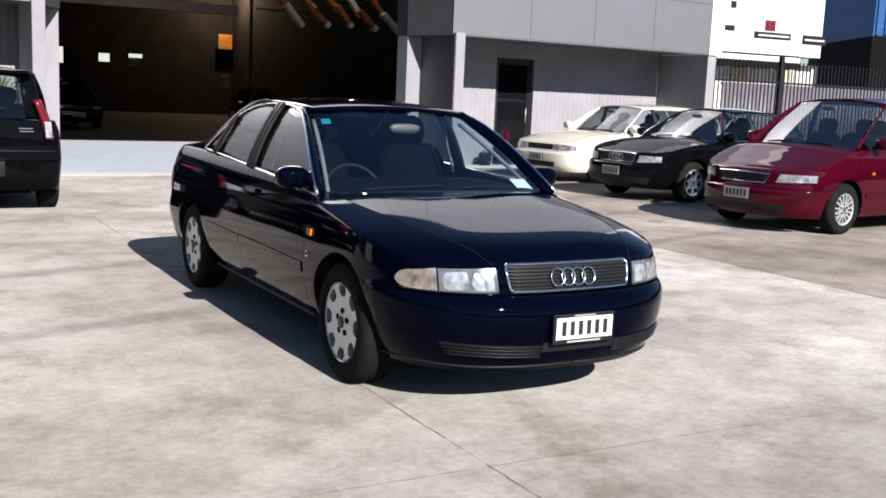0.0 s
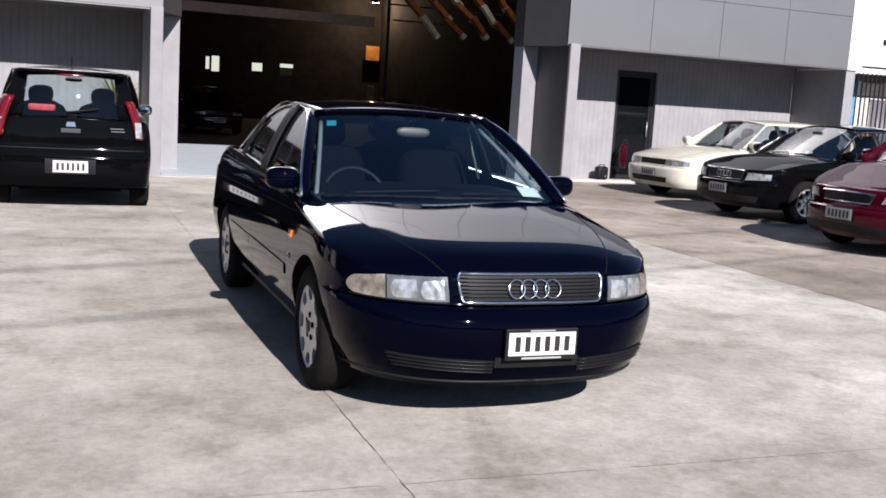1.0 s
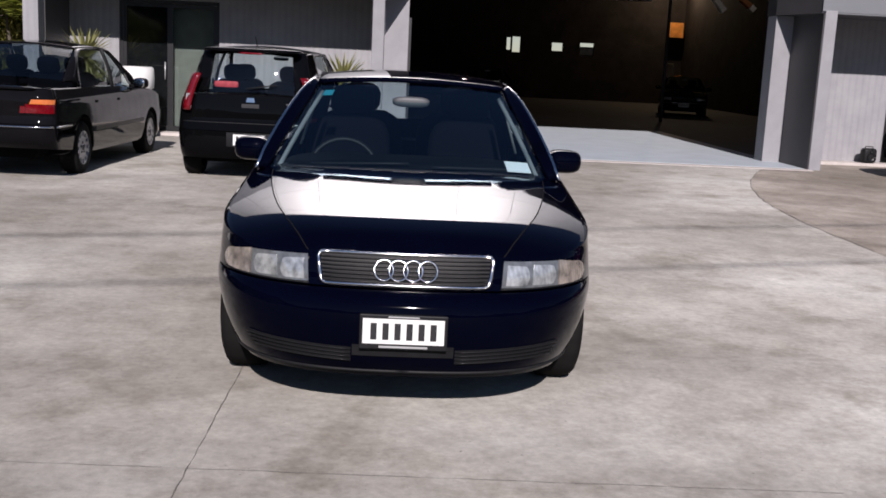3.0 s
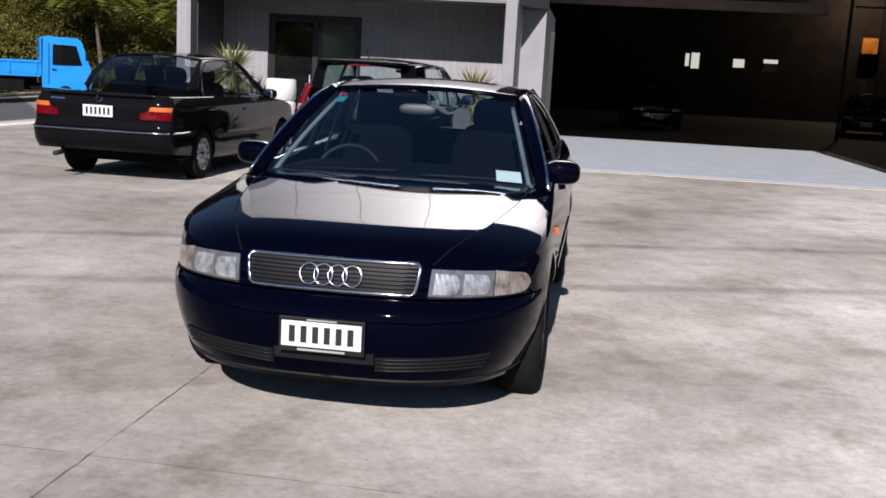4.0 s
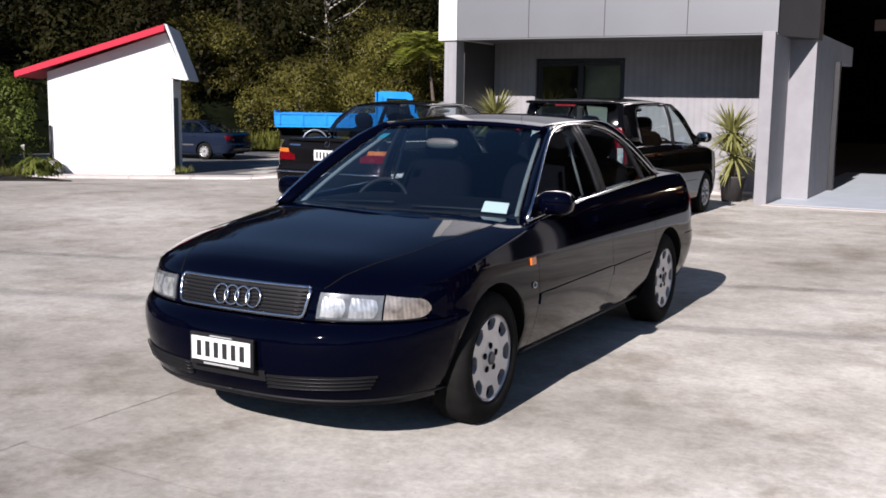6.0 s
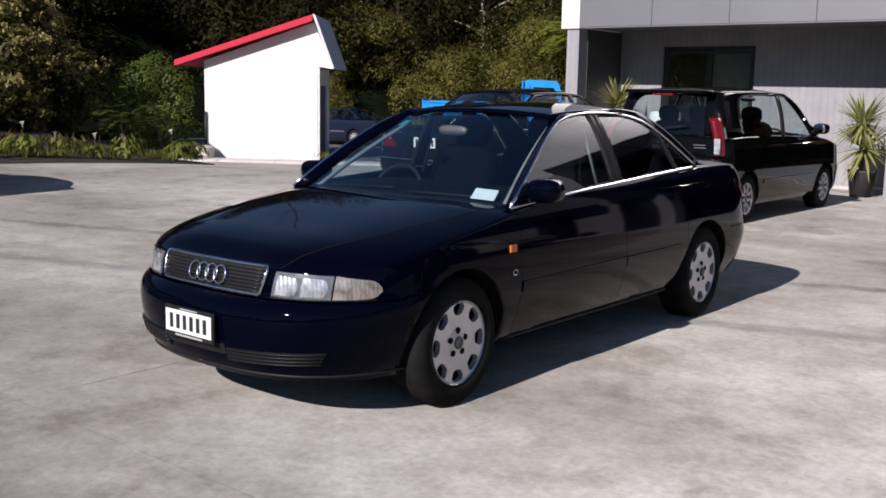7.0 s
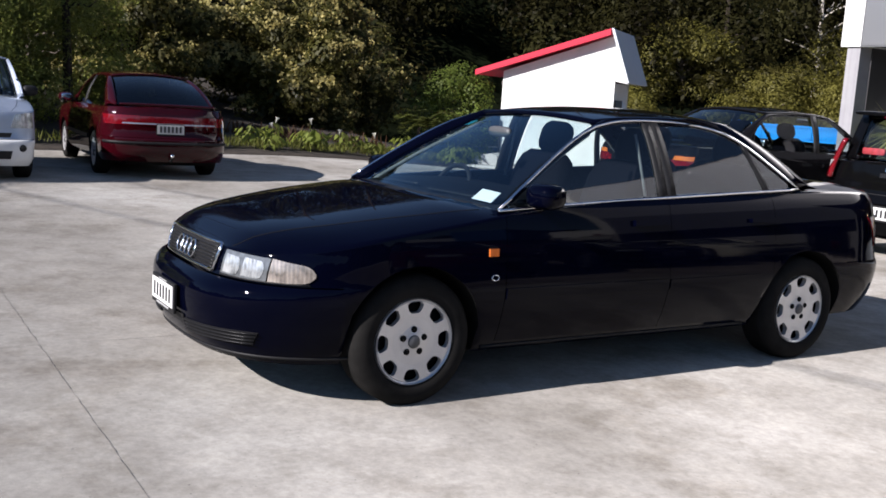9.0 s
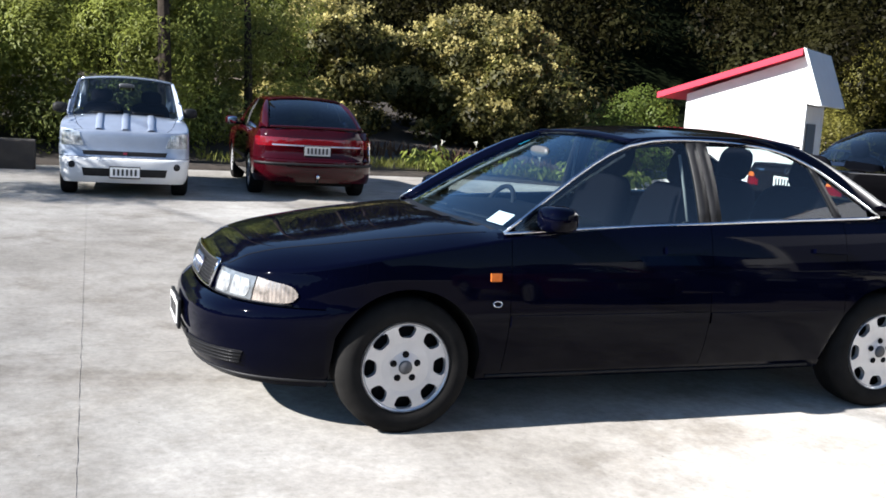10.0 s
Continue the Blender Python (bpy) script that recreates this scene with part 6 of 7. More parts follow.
def tree(name, label, category, seed, x, y, rx, ry, h, count, rad, per, size, leaf, flower=0.0, trunk=0.12, z0=None, base=0.15, ratio=0.5, group="", kind=""):
    rng = np.random.default_rng(seed)
    z = hill_z(x, y) if z0 is None else z0
    root = tagged(new(name), label, category, group, kind)
    root.location = (x, y, z)
    put_mesh("trunk", limbs(rng, 0, 0, -0.1, h * 0.62, max(rx, ry) * 0.5, 14, trunk), MAT["bark"], root)
    cl = clumps_in(rng, 0, 0, h * base, rx, ry, h * (1 - base), count, rad)
    c, n, u, s, d = clump_cloud(rng, cl, per, size, ratio)
    me = leaf_mesh("crown", c, n, u, s, ratio, 0.12)
    soft = n * 0.45 + d * 0.45 + np.array((0, 0, 0.3))              # leaves shade with the clump that they belong to
    me.shade_smooth()
    me.normals_split_custom_set_from_vertices(np.repeat(-soft / np.linalg.norm(soft, axis=1, keepdims=True), 4, axis=0))
    put_mesh("crown", me, MAT[leaf], root)
    if flower:
        pts = []
        for q in cl:
            for _ in range(int(9 * flower)):
                d = unit(rng, 1)[0]
                d[2] = abs(d[2]) * 0.8 + 0.1
                pts.append(np.array(q[:3]) + d * np.array(q[3:6]) * 1.05)
        pts = np.array(pts)
        k = 12
        cc = np.repeat(pts, k, axis=0) + rng.normal(scale=0.075, size=(len(pts) * k, 3))
        nn = unit(rng, len(cc))
        nn[:, 2] = np.abs(nn[:, 2])
        put_mesh("blossom", leaf_mesh("blossom", cc, nn, unit(rng, len(cc)), rng.uniform(0.07, 0.14, len(cc)), 0.8, 0.1), MAT["flower"], root, "pale cream blossom")
    return root


tree("flowering_bush", "tall dark evergreen bush with cream flower clusters", "bush", 11, -23.6, 9.9, 2.9, 3.0, 4.5, 85, 0.66, 520, 0.17, "bushleaf", 1.7)
tree("flowering_bush", "broad evergreen bush with cream flowers behind the cars", "bush", 12, -24.0, 5.0, 2.8, 2.8, 4.4, 80, 0.66, 480, 0.17, "bushleaf", 1.3)
tree("flowering_bush", "tall dark evergreen bush with cream flower clusters", "bush", 13, -27.6, 12.6, 2.8, 2.6, 4.6, 65, 0.7, 380, 0.19, "bushleaf", 0.5)
for i, (x, y, r, h) in enumerate(((-16.8, -0.4, 2.2, 4.0), (-17.4, -3.4, 2.4, 4.4), (-16.6, -6.2, 2.3, 4.0), (-19.0, 1.8, 2.3, 4.2), (-17.0, -9.4, 2.6, 4.4))):
    tree("hedge_tree", "loose light green hedge tree with fine leaves", "tree", 20 + i, x, y, r, r, h, 85, 0.72, 800, 0.10, "hedgeleaf", ratio=0.34, base=0.03, group="hedge trees")
# two unseen bushes, added for the shadow they throw beside the silver car
tree("bush", "unseen low green bush added to shade the yard's edge", "bush", 32, -9.2, -4.9, 1.7, 1.2, 2.5, 48, 0.55, 600, 0.08, "hedgeleaf", base=0.05)
tree("bush", "unseen low green bush added to shade the yard's edge", "bush", 31, -12.6, -6.0, 1.3, 1.3, 3.0, 30, 0.55, 600, 0.08, "hedgeleaf", base=0.05)
tree("bush", "fresh green bush beside the white shed", "bush", 33, -21.9, 14.6, 1.35, 1.35, 2.7, 36, 0.55, 480, 0.11, "freshleaf", base=0.0)
for i, (x, y, r, h, n) in enumerate(((-27.6, 26.0, 2.2, 2.2, 45), (-29.6, 31.5, 2.8, 2.8, 50), (-24.2, 31.6, 2.6, 3.2, 50), (-20.6, 34.0, 2.8, 4.4, 60), (-16.4, 35.6, 2.8, 5.6, 65), (-12.0, 36.5, 2.8, 5.8, 65), (-25.0, 38.0, 3.0, 3.4, 50), (-18.0, 40.0, 3.2, 5.6, 60), (-8.6, 36.0, 2.6, 5.6, 55))):
    tree("roadside_bush", "olive green bush with loose branches along the drive", "bush", 40 + i, x, y, r, r, h, n, 0.85, 330, 0.15, "roadleaf", base=0.0, ratio=0.36, group="roadside bushes")


def frond_plant(name, label, category, seed, x, y, z, stem, fronds, length, leaf, droop, width, per=26):
    """A tree fern: a stem and arching fronds of small leaflets."""
    rng = np.random.default_rng(seed)
    root = tagged(new(name), label, category)
    root.location = (x, y, z)
    put_mesh("trunk", limbs(rng, 0, 0, -0.1, stem, 0.1, 1, 0.12), MAT["bark"], root)
    rows = []
    for i in range(fronds):
        a = 2 * math.pi * i / fronds + rng.uniform(-0.2, 0.2)
        L = length * rng.uniform(0.7, 1.1)
        lift = rng.uniform(0.3, 1.15)
        d = np.array((math.cos(a), math.sin(a), 0))
        e = np.array((-math.sin(a), math.cos(a), 0))
        cs, ns, us, ss = [], [], [], []
        for k in range(per):
            t = (k + 0.5) / per
            p = d * L * t + np.array((0, 0, stem + L * (lift * t - droop * t * t)))
            for sg in (-1, 1):
                w = width * math.sin(math.pi * min(0.98, 0.12 + t * 0.9))
                cs.append(p + e * sg * w * 0.5)
                ns.append((0, 0, 1.0))
                us.append(e * sg + d * 0.4)
                ss.append(w)
        ns = np.array(ns) + rng.normal(scale=0.15, size=(len(ns), 3))
        ns /= np.linalg.norm(ns, axis=1, keepdims=True)
        rows.append((np.array(cs), ns, np.array(us), np.array(ss)))
    put_mesh("crown", leaf_mesh("crown", *[np.concatenate([r[k] for r in rows]) for k in range(4)], 0.28, 0.0), MAT[leaf], root)
    return root


frond_plant("tree_fern", "bright green tree fern with arching fronds", "fern", 61, -17.8, 31.8, -0.2, 3.7, 28, 2.6, "fernleaf", 0.95, 0.75)
frond_plant("tree_fern", "bright green tree fern with arching fronds", "fern", 62, -14.4, 33.2, -0.2, 3.0, 28, 2.5, "fernleaf", 0.95, 0.75)
frond_plant("tree_fern", "small fern beside the garden bushes", "fern", 63, -20.6, 12.6, -0.4, 0.9, 14, 1.2, "dimfern", 1.05, 0.45)


def yucca(x, y, seed, heads, pot):
    rng = np.random.default_rng(seed)
    root = tagged(new("yucca"), "potted yucca with spiky yellow-green leaves", "plant", "yuccas by the wall")
    root.location = (x, y, ground_z(x, y))
    if pot:
        pr = lathe([(0.0, 0.001), (0.0, 0.15), (0.36, 0.20), (0.38, 0.215), (0.40, 0.205), (0.36, 0.18), (0.35, 0.001)], 24, "z")
        put_mesh("pot", pr, MAT["terracotta"], root, "dark plant pot")
    for hx, hy, hz, n, L in heads:
        put_mesh("stem", tube([(hx * 0.3, hy * 0.3, 0.3), (hx, hy, hz)], 0.035, segs=8), MAT["bark"], root)
        for i in range(n):
            a, up = rng.uniform(0, 2 * math.pi), rng.uniform(-0.75, 1.0)
            d = Vector((math.cos(a) * math.sqrt(1 - up * up * 0.9), math.sin(a) * math.sqrt(1 - up * up * 0.9), up)).normalized()
            s = Vector((-math.sin(a), math.cos(a), 0))
            ll = L * rng.uniform(0.75, 1.1)
            l, r = [], []
            for t in (0, 0.3, 0.65, 1.0):
                p = Vector((hx, hy, hz)) + d * ll * t + Vector((0, 0, -0.10 * ll * t * t))
                w = 0.027 * (1 - t ** 2) + 0.001
                l.append(p + s * w)
                r.append(p - s * w)
            v, f = grid([l, r])
            put_mesh("blade", mesh_from("blade", v, f), MAT["yuccaleaf"], root)
    return root


yucca(-1.02, 12.12, 71, [(0.02, 0, 0.72, 110, 0.62), (-0.06, 0.05, 1.08, 140, 0.60)], True)
yucca(-5.27, 12.25, 72, [(0.0, 0, 1.27, 170, 0.64), (0.12, -0.05, 0.90, 90, 0.55)], True)


# garden bed along the yard's edge
def bed():
    xs = [-13.95, -14.0, -14.4, -15.2, -17, -22, -30]
    hs = [0.0, 0.03, 0.06, 0.12, 0.3, 0.8, 2.0]
    ys = spread(-14, 10.5, 40)
    rng = random.Random(3)
    v, f = grid([[(x - 0.02 * (y - 2) + rng.uniform(-0.03, 0.03), y, ground_z(x, y) + h + rng.uniform(-0.03, 0.03) * (h > 0.1)) for y in ys] for x, h in zip(xs, hs)])
    tagged(put_mesh("garden_bed", mesh_from("garden_bed", v, f, True), MAT["soil"]), "dark soil garden bed at the yard's edge", "garden", kind="structure")


bed()


def lily(x, y, seed, flowers):
    rng = np.random.default_rng(seed)
    root = tagged(new("lily_plant"), "low leafy plant with white flowers", "plant", "plants along the garden edge")
    root.location = (x, y, ground_z(x, y) + 0.12)
    n, tall = int(rng.integers(40, 120)), rng.uniform(0.18, 0.42)
    a = rng.uniform(0, 2 * math.pi, n)
    r = np.sqrt(rng.uniform(0, 1, n)) * 0.35
    c = np.stack([r * np.cos(a), r * np.sin(a), rng.uniform(0.03, tall, n) * (1.2 - r)], 1)
    nn = np.stack([np.cos(a) * 0.8, np.sin(a) * 0.8, rng.uniform(0.3, 1.0, n)], 1)
    nn /= np.linalg.norm(nn, axis=1, keepdims=True)
    put_mesh("leaves", leaf_mesh("leaves", c, nn, np.tile((0, 0, 1.0), (n, 1)) + rng.normal(scale=0.3, size=(n, 3)), rng.uniform(0.10, 0.25, n), 0.40, 0.1), MAT["lilyleaf"], root)
    for i in range(flowers):
        b, q = rng.uniform(0, 2 * math.pi), rng.uniform(0, 0.3)
        px, py, pz = q * math.cos(b), q * math.sin(b), rng.uniform(0.38, 0.62)
        m = Matrix.Translation((px, py, pz)) @ Matrix.Rotation(rng.uniform(-0.5, 0.5), 4, "X")
        cup = lathe([(-0.08, 0.005), (-0.02, 0.016), (0.02, 0.036), (0.035, 0.05)], 8, "z")
        cup.transform(m)
        put_mesh("flower", cup, MAT["lily"], root, "white trumpet flower")
        put_mesh("stalk", tube([(px * 0.5, py * 0.5, 0), (px, py, pz - 0.1)], 0.006, segs=5), MAT["grassleaf"], root)


rl = random.Random(8)
for i in range(20):
    lily(-14.30 - rl.uniform(0, 1.3), 3.0 + 7.3 * rl.random(), 100 + i, rl.choice((0, 0, 0, 1, 1, 2)))


def brush(name, label, category, seed, spots, per, height, leaf, kind="stuff"):
    rng = np.random.default_rng(seed)
    cs, ns, us, ss = [], [], [], []
    for x, y, r in spots:
        k = int(per * r * r)
        a, q = rng.uniform(0, 2 * math.pi, k), np.sqrt(rng.uniform(0, 1, k)) * r
        px, py = x + q * np.cos(a), y + q * np.sin(a)
        h = height * rng.uniform(0.4, 1.1, k)
        z = np.array([ground_z(u, v) for u, v in zip(px, py)])
        cs.append(np.stack([px, py, z + 0.1 + h * 0.5], 1))
        d = unit(rng, k)
        d[:, 2] *= 0.2
        ns.append(d / np.linalg.norm(d, axis=1, keepdims=True))
        us.append(np.stack([rng.normal(scale=0.35, size=k), rng.normal(scale=0.35, size=k), np.ones(k)], 1))
        ss.append(h)
    ob = put_mesh(name, leaf_mesh(name, np.concatenate(cs), np.concatenate(ns), np.concatenate(us), np.concatenate(ss), 0.09, 0.05), MAT[leaf])
    return tagged(ob, label, category, kind=kind)


brush("dry_brush", "reddish dry brush under the garden bushes", "brush", 5, [(-16.4 - 0.9 * ((i * 7) % 5) / 2, 2.8 + 0.75 * i, 0.35 + 0.2 * ((i * 5) % 3)) for i in range(9)], 330, 0.55, "drygrass")
brush("grass", "green grass tufts along the shed and garden", "grass", 6, [(-14.9, 1.5 + 0.7 * i, 0.7) for i in range(13)] + [(-16.9, 16.6, 0.35), (-20.6, 12.6, 1.2), (-21.8, 13.6, 1.2)], 420, 0.24, "grassleaf")
brush("verge", "rough grass along the far side of the drive", "grass", 7, [(-29.5 + 1.2 * i, 27.4 + 0.42 * i, 1.1) for i in range(17)], 260, 0.8, "grassleaf")


tagged(part("garden_wall", box(-13.25, -12.80, -4.3, -1.93, -0.05, 0.47, 0.02), MAT["oldwall"]), "low weathered concrete wall at the garden's edge", "wall", kind="structure")


# bare trunks that rise out of the hedge
for i, (x, y, h, r) in enumerate(((-14.7, 0.17, 7.5, 0.15), (-17.2, 2.1, 7.0, 0.11))):
    rng_t = np.random.default_rng(300 + i)
    root = tagged(new("bare_tree"), "dark bare tree rising out of the hedge", "tree", "bare hedge trees")
    root.location = (x, y, -0.1)
    put_mesh("trunk", limbs(rng_t, 0, 0, 0, h, 0.9, 5, r), MAT["forestbark"], root)


# wooded hillside
def woods():
    rng = np.random.default_rng(77)
    prof = HILL
    rows = []
    angs = spread(88, 216, 64)
    for r, h in prof:
        rows.append([(r * math.cos(radians(a)) * 0.92 + 1.0, r * math.sin(radians(a)) * (0.95 if a > 150 else 1.12), h + (rng.uniform(-1.2, 1.2) if h > 2 else 0)) for a in angs])
    v, f = grid(rows)
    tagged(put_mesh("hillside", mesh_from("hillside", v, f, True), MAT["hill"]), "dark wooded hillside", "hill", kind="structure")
    cl = []
    for _ in range(1700):
        a, t = rng.uniform(92, 212), rng.uniform(0, 1) ** 0.8
        r = 41 + 25 * t
        h = np.interp(r, [p[0] for p in prof], [p[1] for p in prof]) + rng.uniform(0.3, 5.0)
        h += 3.0 if r > 52 else 0.0
        s = rng.uniform(0.8, 2.6)
        cl.append((r * math.cos(radians(a)) * 0.92 + 1.0, r * math.sin(radians(a)) * (0.95 if a > 150 else 1.12), h, s, s, s * 0.9))
    c, n, u, s, _ = clump_cloud(rng, cl, 56, 0.28, 0.42, 0.55)
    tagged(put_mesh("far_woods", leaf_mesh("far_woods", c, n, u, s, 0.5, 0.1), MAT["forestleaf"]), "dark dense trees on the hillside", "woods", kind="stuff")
    for i in range(20):
        a = 96 + 112 * (i + rng.uniform(0, 0.8)) / 20
        r = rng.uniform(44, 54)
        x, y = r * math.cos(radians(a)) * 0.92 + 1.0, r * math.sin(radians(a)) * (0.95 if a > 150 else 1.12)
        root = tagged(new("forest_tree"), "slim dark forest trunk with few branches", "tree", "forest trees")
        root.location = (x, y, float(np.interp(r, [p[0] for p in prof], [p[1] for p in prof])) - 0.8)
        put_mesh("trunk", limbs(rng, 0, 0, 0, rng.uniform(10, 15), 1.6, 9, 0.14), MAT["forestbark"], root)
    # low hills that close the horizon on the other sides
    rows = []
    for r, h in ((75, -0.5), (80, 6), (95, 11), (130, 16)):
        rows.append([(r * math.cos(radians(a)), r * math.sin(radians(a)), h * (1 + 0.25 * math.sin(a * 0.21) + 0.12 * math.sin(a * 0.9))) for a in spread(205, 400, 120)])
    v, f = grid(rows)
    tagged(put_mesh("backdrop", mesh_from("backdrop", v, f, True), MAT["hill"]), "dark wooded hills around the yard", "hill", kind="structure")


woods()
# bare tree behind the building's corner
rb = np.random.default_rng(9)
bare = tagged(new("bare_tree"), "slim leafless grey tree above the bushes", "tree")
bare.location = (-26.5, 36.6, hill_z(-26.5, 36.6))
put_mesh("trunk", limbs(rb, 0, 0, 0, 7.0, 2.4, 30, 0.13), MAT["deadwood"], bare)


# ---- white shed with a red roof ----
def shed():
    root = tagged(new("shed"), "white painted shed with a red sloping roof", "shed")
    root.matrix_world = pose(-20.25, 15.05, -0.66, 0, 0, math.degrees(math.atan2(0.6, 0.8))) @ Matrix.Diagonal((1, 1, 1.06, 1))
    W, D = 3.26, 2.2
    def slab(name, outline, y0, y1, mat, label=""):
        n = len(outline)
        v = [(x, y0, z) for x, z in outline] + [(x, y1, z) for x, z in outline]
        f = [tuple(range(n)), tuple(range(2 * n - 1, n - 1, -1))] + [(i, n + i, n + (i + 1) % n, (i + 1) % n) for i in range(n)]
        me = mesh_from(name, v, f)
        bm = bmesh.new()
        bm.from_mesh(me)
        bmesh.ops.recalc_face_normals(bm, faces=bm.faces)
        bm.to_mesh(me)
        bm.free()
        return put_mesh(name, me, MAT[mat], root, label)
    gable = [(0, 0), (W, 0), (W, 2.56), (W + 0.42, 2.50), (W - 0.10, 3.72), (0, 2.66)]
    slab("front_wall", gable, 0, 0.10, "white")
    slab("back_wall", gable, D, D + 0.1, "white")
    part("side_wall", box(0, 0.1, 0.1, D, 0, 2.64), MAT["white"], root)
    part("porch_wall", box(W - 0.12, W - 0.02, 0.1, D, 0, 2.5), MAT["white"], root)
    part("door_post", box(W - 0.005, W + 0.06, 0.02, 0.10, 0, 2.55, 0.005), MAT["white"], root)
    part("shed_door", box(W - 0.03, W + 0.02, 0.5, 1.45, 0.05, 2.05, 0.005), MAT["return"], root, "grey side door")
    ang = math.atan2(1.06, W - 0.10)
    roof = [(-0.75, 2.66 - 0.75 * math.tan(ang) + 0.12), (W - 0.12, 3.76), (W - 0.12, 3.90), (-0.75, 2.66 - 0.75 * math.tan(ang) + 0.24)]
    slab("roof", [(x, z - 0.01) for x, z in roof], -0.32, D + 0.3, "redroof", "red roofing sheet")
    slab("barge_board", [(-0.76, roof[0][1] - 0.02), (W - 0.10, 3.74), (W - 0.10, 3.905), (-0.76, roof[3][1] + 0.01)], -0.345, -0.321, "redroof", "bright red barge board")
    slab("steep_roof", [(W - 0.10, 3.92), (W - 0.02, 3.90), (W + 0.52, 2.52), (W + 0.44, 2.50)], -0.30, D + 0.3, "palewhite", "white steep roof side")
    put_mesh("down_pipe", tube([(0.03, -0.04, 0.3), (0.03, -0.04, 1.3)], 0.035, segs=8), MAT["guide"], root)
    return root


shed()
def ramp():
    """A wedge that rises towards the shed's corner."""
    side = [(-1.75, -0.2), (0.30, -0.2), (0.30, 0.34), (0.12, 0.40), (-1.75, 0.05)]
    bm = bmesh.new()
    near, far = [[bm.verts.new((x, y, z)) for x, z in side] for y in (-0.95, -0.10)]
    for k in range(5):
        bm.faces.new((near[k], near[(k + 1) % 5], far[(k + 1) % 5], far[k]))
    bm.faces.new(near)
    bm.faces.new(far)
    bmesh.ops.recalc_face_normals(bm, faces=bm.faces)
    ob = tagged(part("concrete_ramp", bm, MAT["kerb"]), "low concrete ramp rising towards the white shed", "ramp")
    ob.matrix_world = pose(-20.25, 15.05, -0.62, 0, 0, math.degrees(math.atan2(0.6, 0.8)))


ramp()


# ---- blue tipper truck ----
def truck():
    root = tagged(new("truck"), "small bright blue dropside truck parked on the drive", "truck")
    tx, ty = -18.4, 26.7
    root.matrix_world = pose(tx, ty, ground_z(tx, ty) + 0.005, 0, 0, math.degrees(math.atan2(0.55, 0.835))) @ Matrix.Scale(1.13, 4)
    B, K = MAT["bluepaint"], MAT["underbody"]
    # cab, nose to +x
    prof = [(0.95, 0.55), (2.18, 0.50), (2.24, 0.62), (2.22, 1.12), (1.98, 1.86), (1.88, 1.93), (1.05, 1.95), (0.95, 1.90)]
    n = len(prof)
    rows = [[(x, y * (1.0 if z < 1.15 else 1.0 - 0.10 * (z - 1.15)), z) for x, z in prof] for y in (-0.78, -0.74, 0.74, 0.78)]
    v = [p for r in rows for p in r]
    f = [(i * n + k, i * n + (k + 1) % n, (i + 1) * n + (k + 1) % n, (i + 1) * n + k) for i in range(3) for k in range(n)]
    f += [tuple(range(n)), tuple(range(3 * n, 4 * n))[::-1]]
    cab = put_mesh("cab", mesh_from("cab", v, f), B, root)
    cab.modifiers.new("edge", "BEVEL").width = 0.03
    for sg in (1, -1):
        w = [(1.20, 1.18), (2.02, 1.18), (1.86, 1.74), (1.22, 1.76)]
        me = mesh_from("side_window", [(x, sg * (0.785 - 0.078 * max(0, z - 1.15)), z) for x, z in w], [(0, 1, 2, 3) if sg < 0 else (3, 2, 1, 0)])
        put_mesh("side_window", me, MAT["doorglass"], root).modifiers.new("sheet", "SOLIDIFY").thickness = 0.01
        put_mesh("door_line", tube([(1.10, sg * 0.787, 0.62), (1.10, sg * 0.787, 1.80)], 0.006), K, root)
        put_mesh("door_handle", tube([(1.18, sg * 0.80, 1.05), (1.30, sg * 0.80, 1.05)], 0.014), K, root)
        put_mesh("mirror", ell(2.12, sg * 0.98, 1.45, 0.03, 0.08, 0.13, 4, 12), K, root)
    part("windscreen", add_box(bmesh.new(), -0.01, 0.01, -0.66, 0.66, -0.30, 0.30, 0.0, pose(2.12, 0, 1.48, 0, -18, 0)), MAT["doorglass"], root)
    part("front_bumper", box(2.16, 2.30, -0.78, 0.78, 0.34, 0.52, 0.03), K, root)
    for sg in (1, -1):
        part("headlight", box(2.235, 2.26, sg * 0.42, sg * 0.66, 0.66, 0.82, 0.01), MAT["lens"], root)
    # tray
    part("tray_floor", box(-2.25, 0.86, -0.80, 0.80, 0.82, 0.90), B, root)
    for sg in (1, -1):
        side = part("drop_side", box(-2.25, 0.86, sg * 0.78, sg * 0.81, 0.90, 1.26, 0.006), B, root)
        for k in range(5):
            part("side_rib", box(-2.15 + k * 0.72, -2.09 + k * 0.72, sg * 0.81, sg * 0.835, 0.90, 1.25), B, side)
        part("side_rail", box(-2.25, 0.86, sg * 0.81, sg * 0.84, 1.215, 1.265), B, side)
        part("mudguard", add_box(bmesh.new(), -1.40, -0.64, sg * 0.55, sg * 0.80, 0.70, 0.73), MAT["guide"], root)
        put_mesh("mudguard_arch", tube([(-1.02 - 0.40 * math.cos(a), sg * 0.80, 0.33 + 0.42 * math.sin(a)) for a in [math.pi * (0.12 + 0.76 * k / 12) for k in range(13)]], 0.022), MAT["silver"], root)
    part("tail_gate", box(-2.28, -2.25, -0.80, 0.80, 0.90, 1.34, 0.006), B, root)
    part("head_board", box(0.86, 0.91, -0.80, 0.80, 0.85, 1.95, 0.01), B, root)
    part("chassis", box(-2.15, 2.1, -0.40, 0.40, 0.42, 0.62), K, root)
    part("sub_frame", box(-2.15, 0.8, -0.50, 0.50, 0.62, 0.82), K, root)
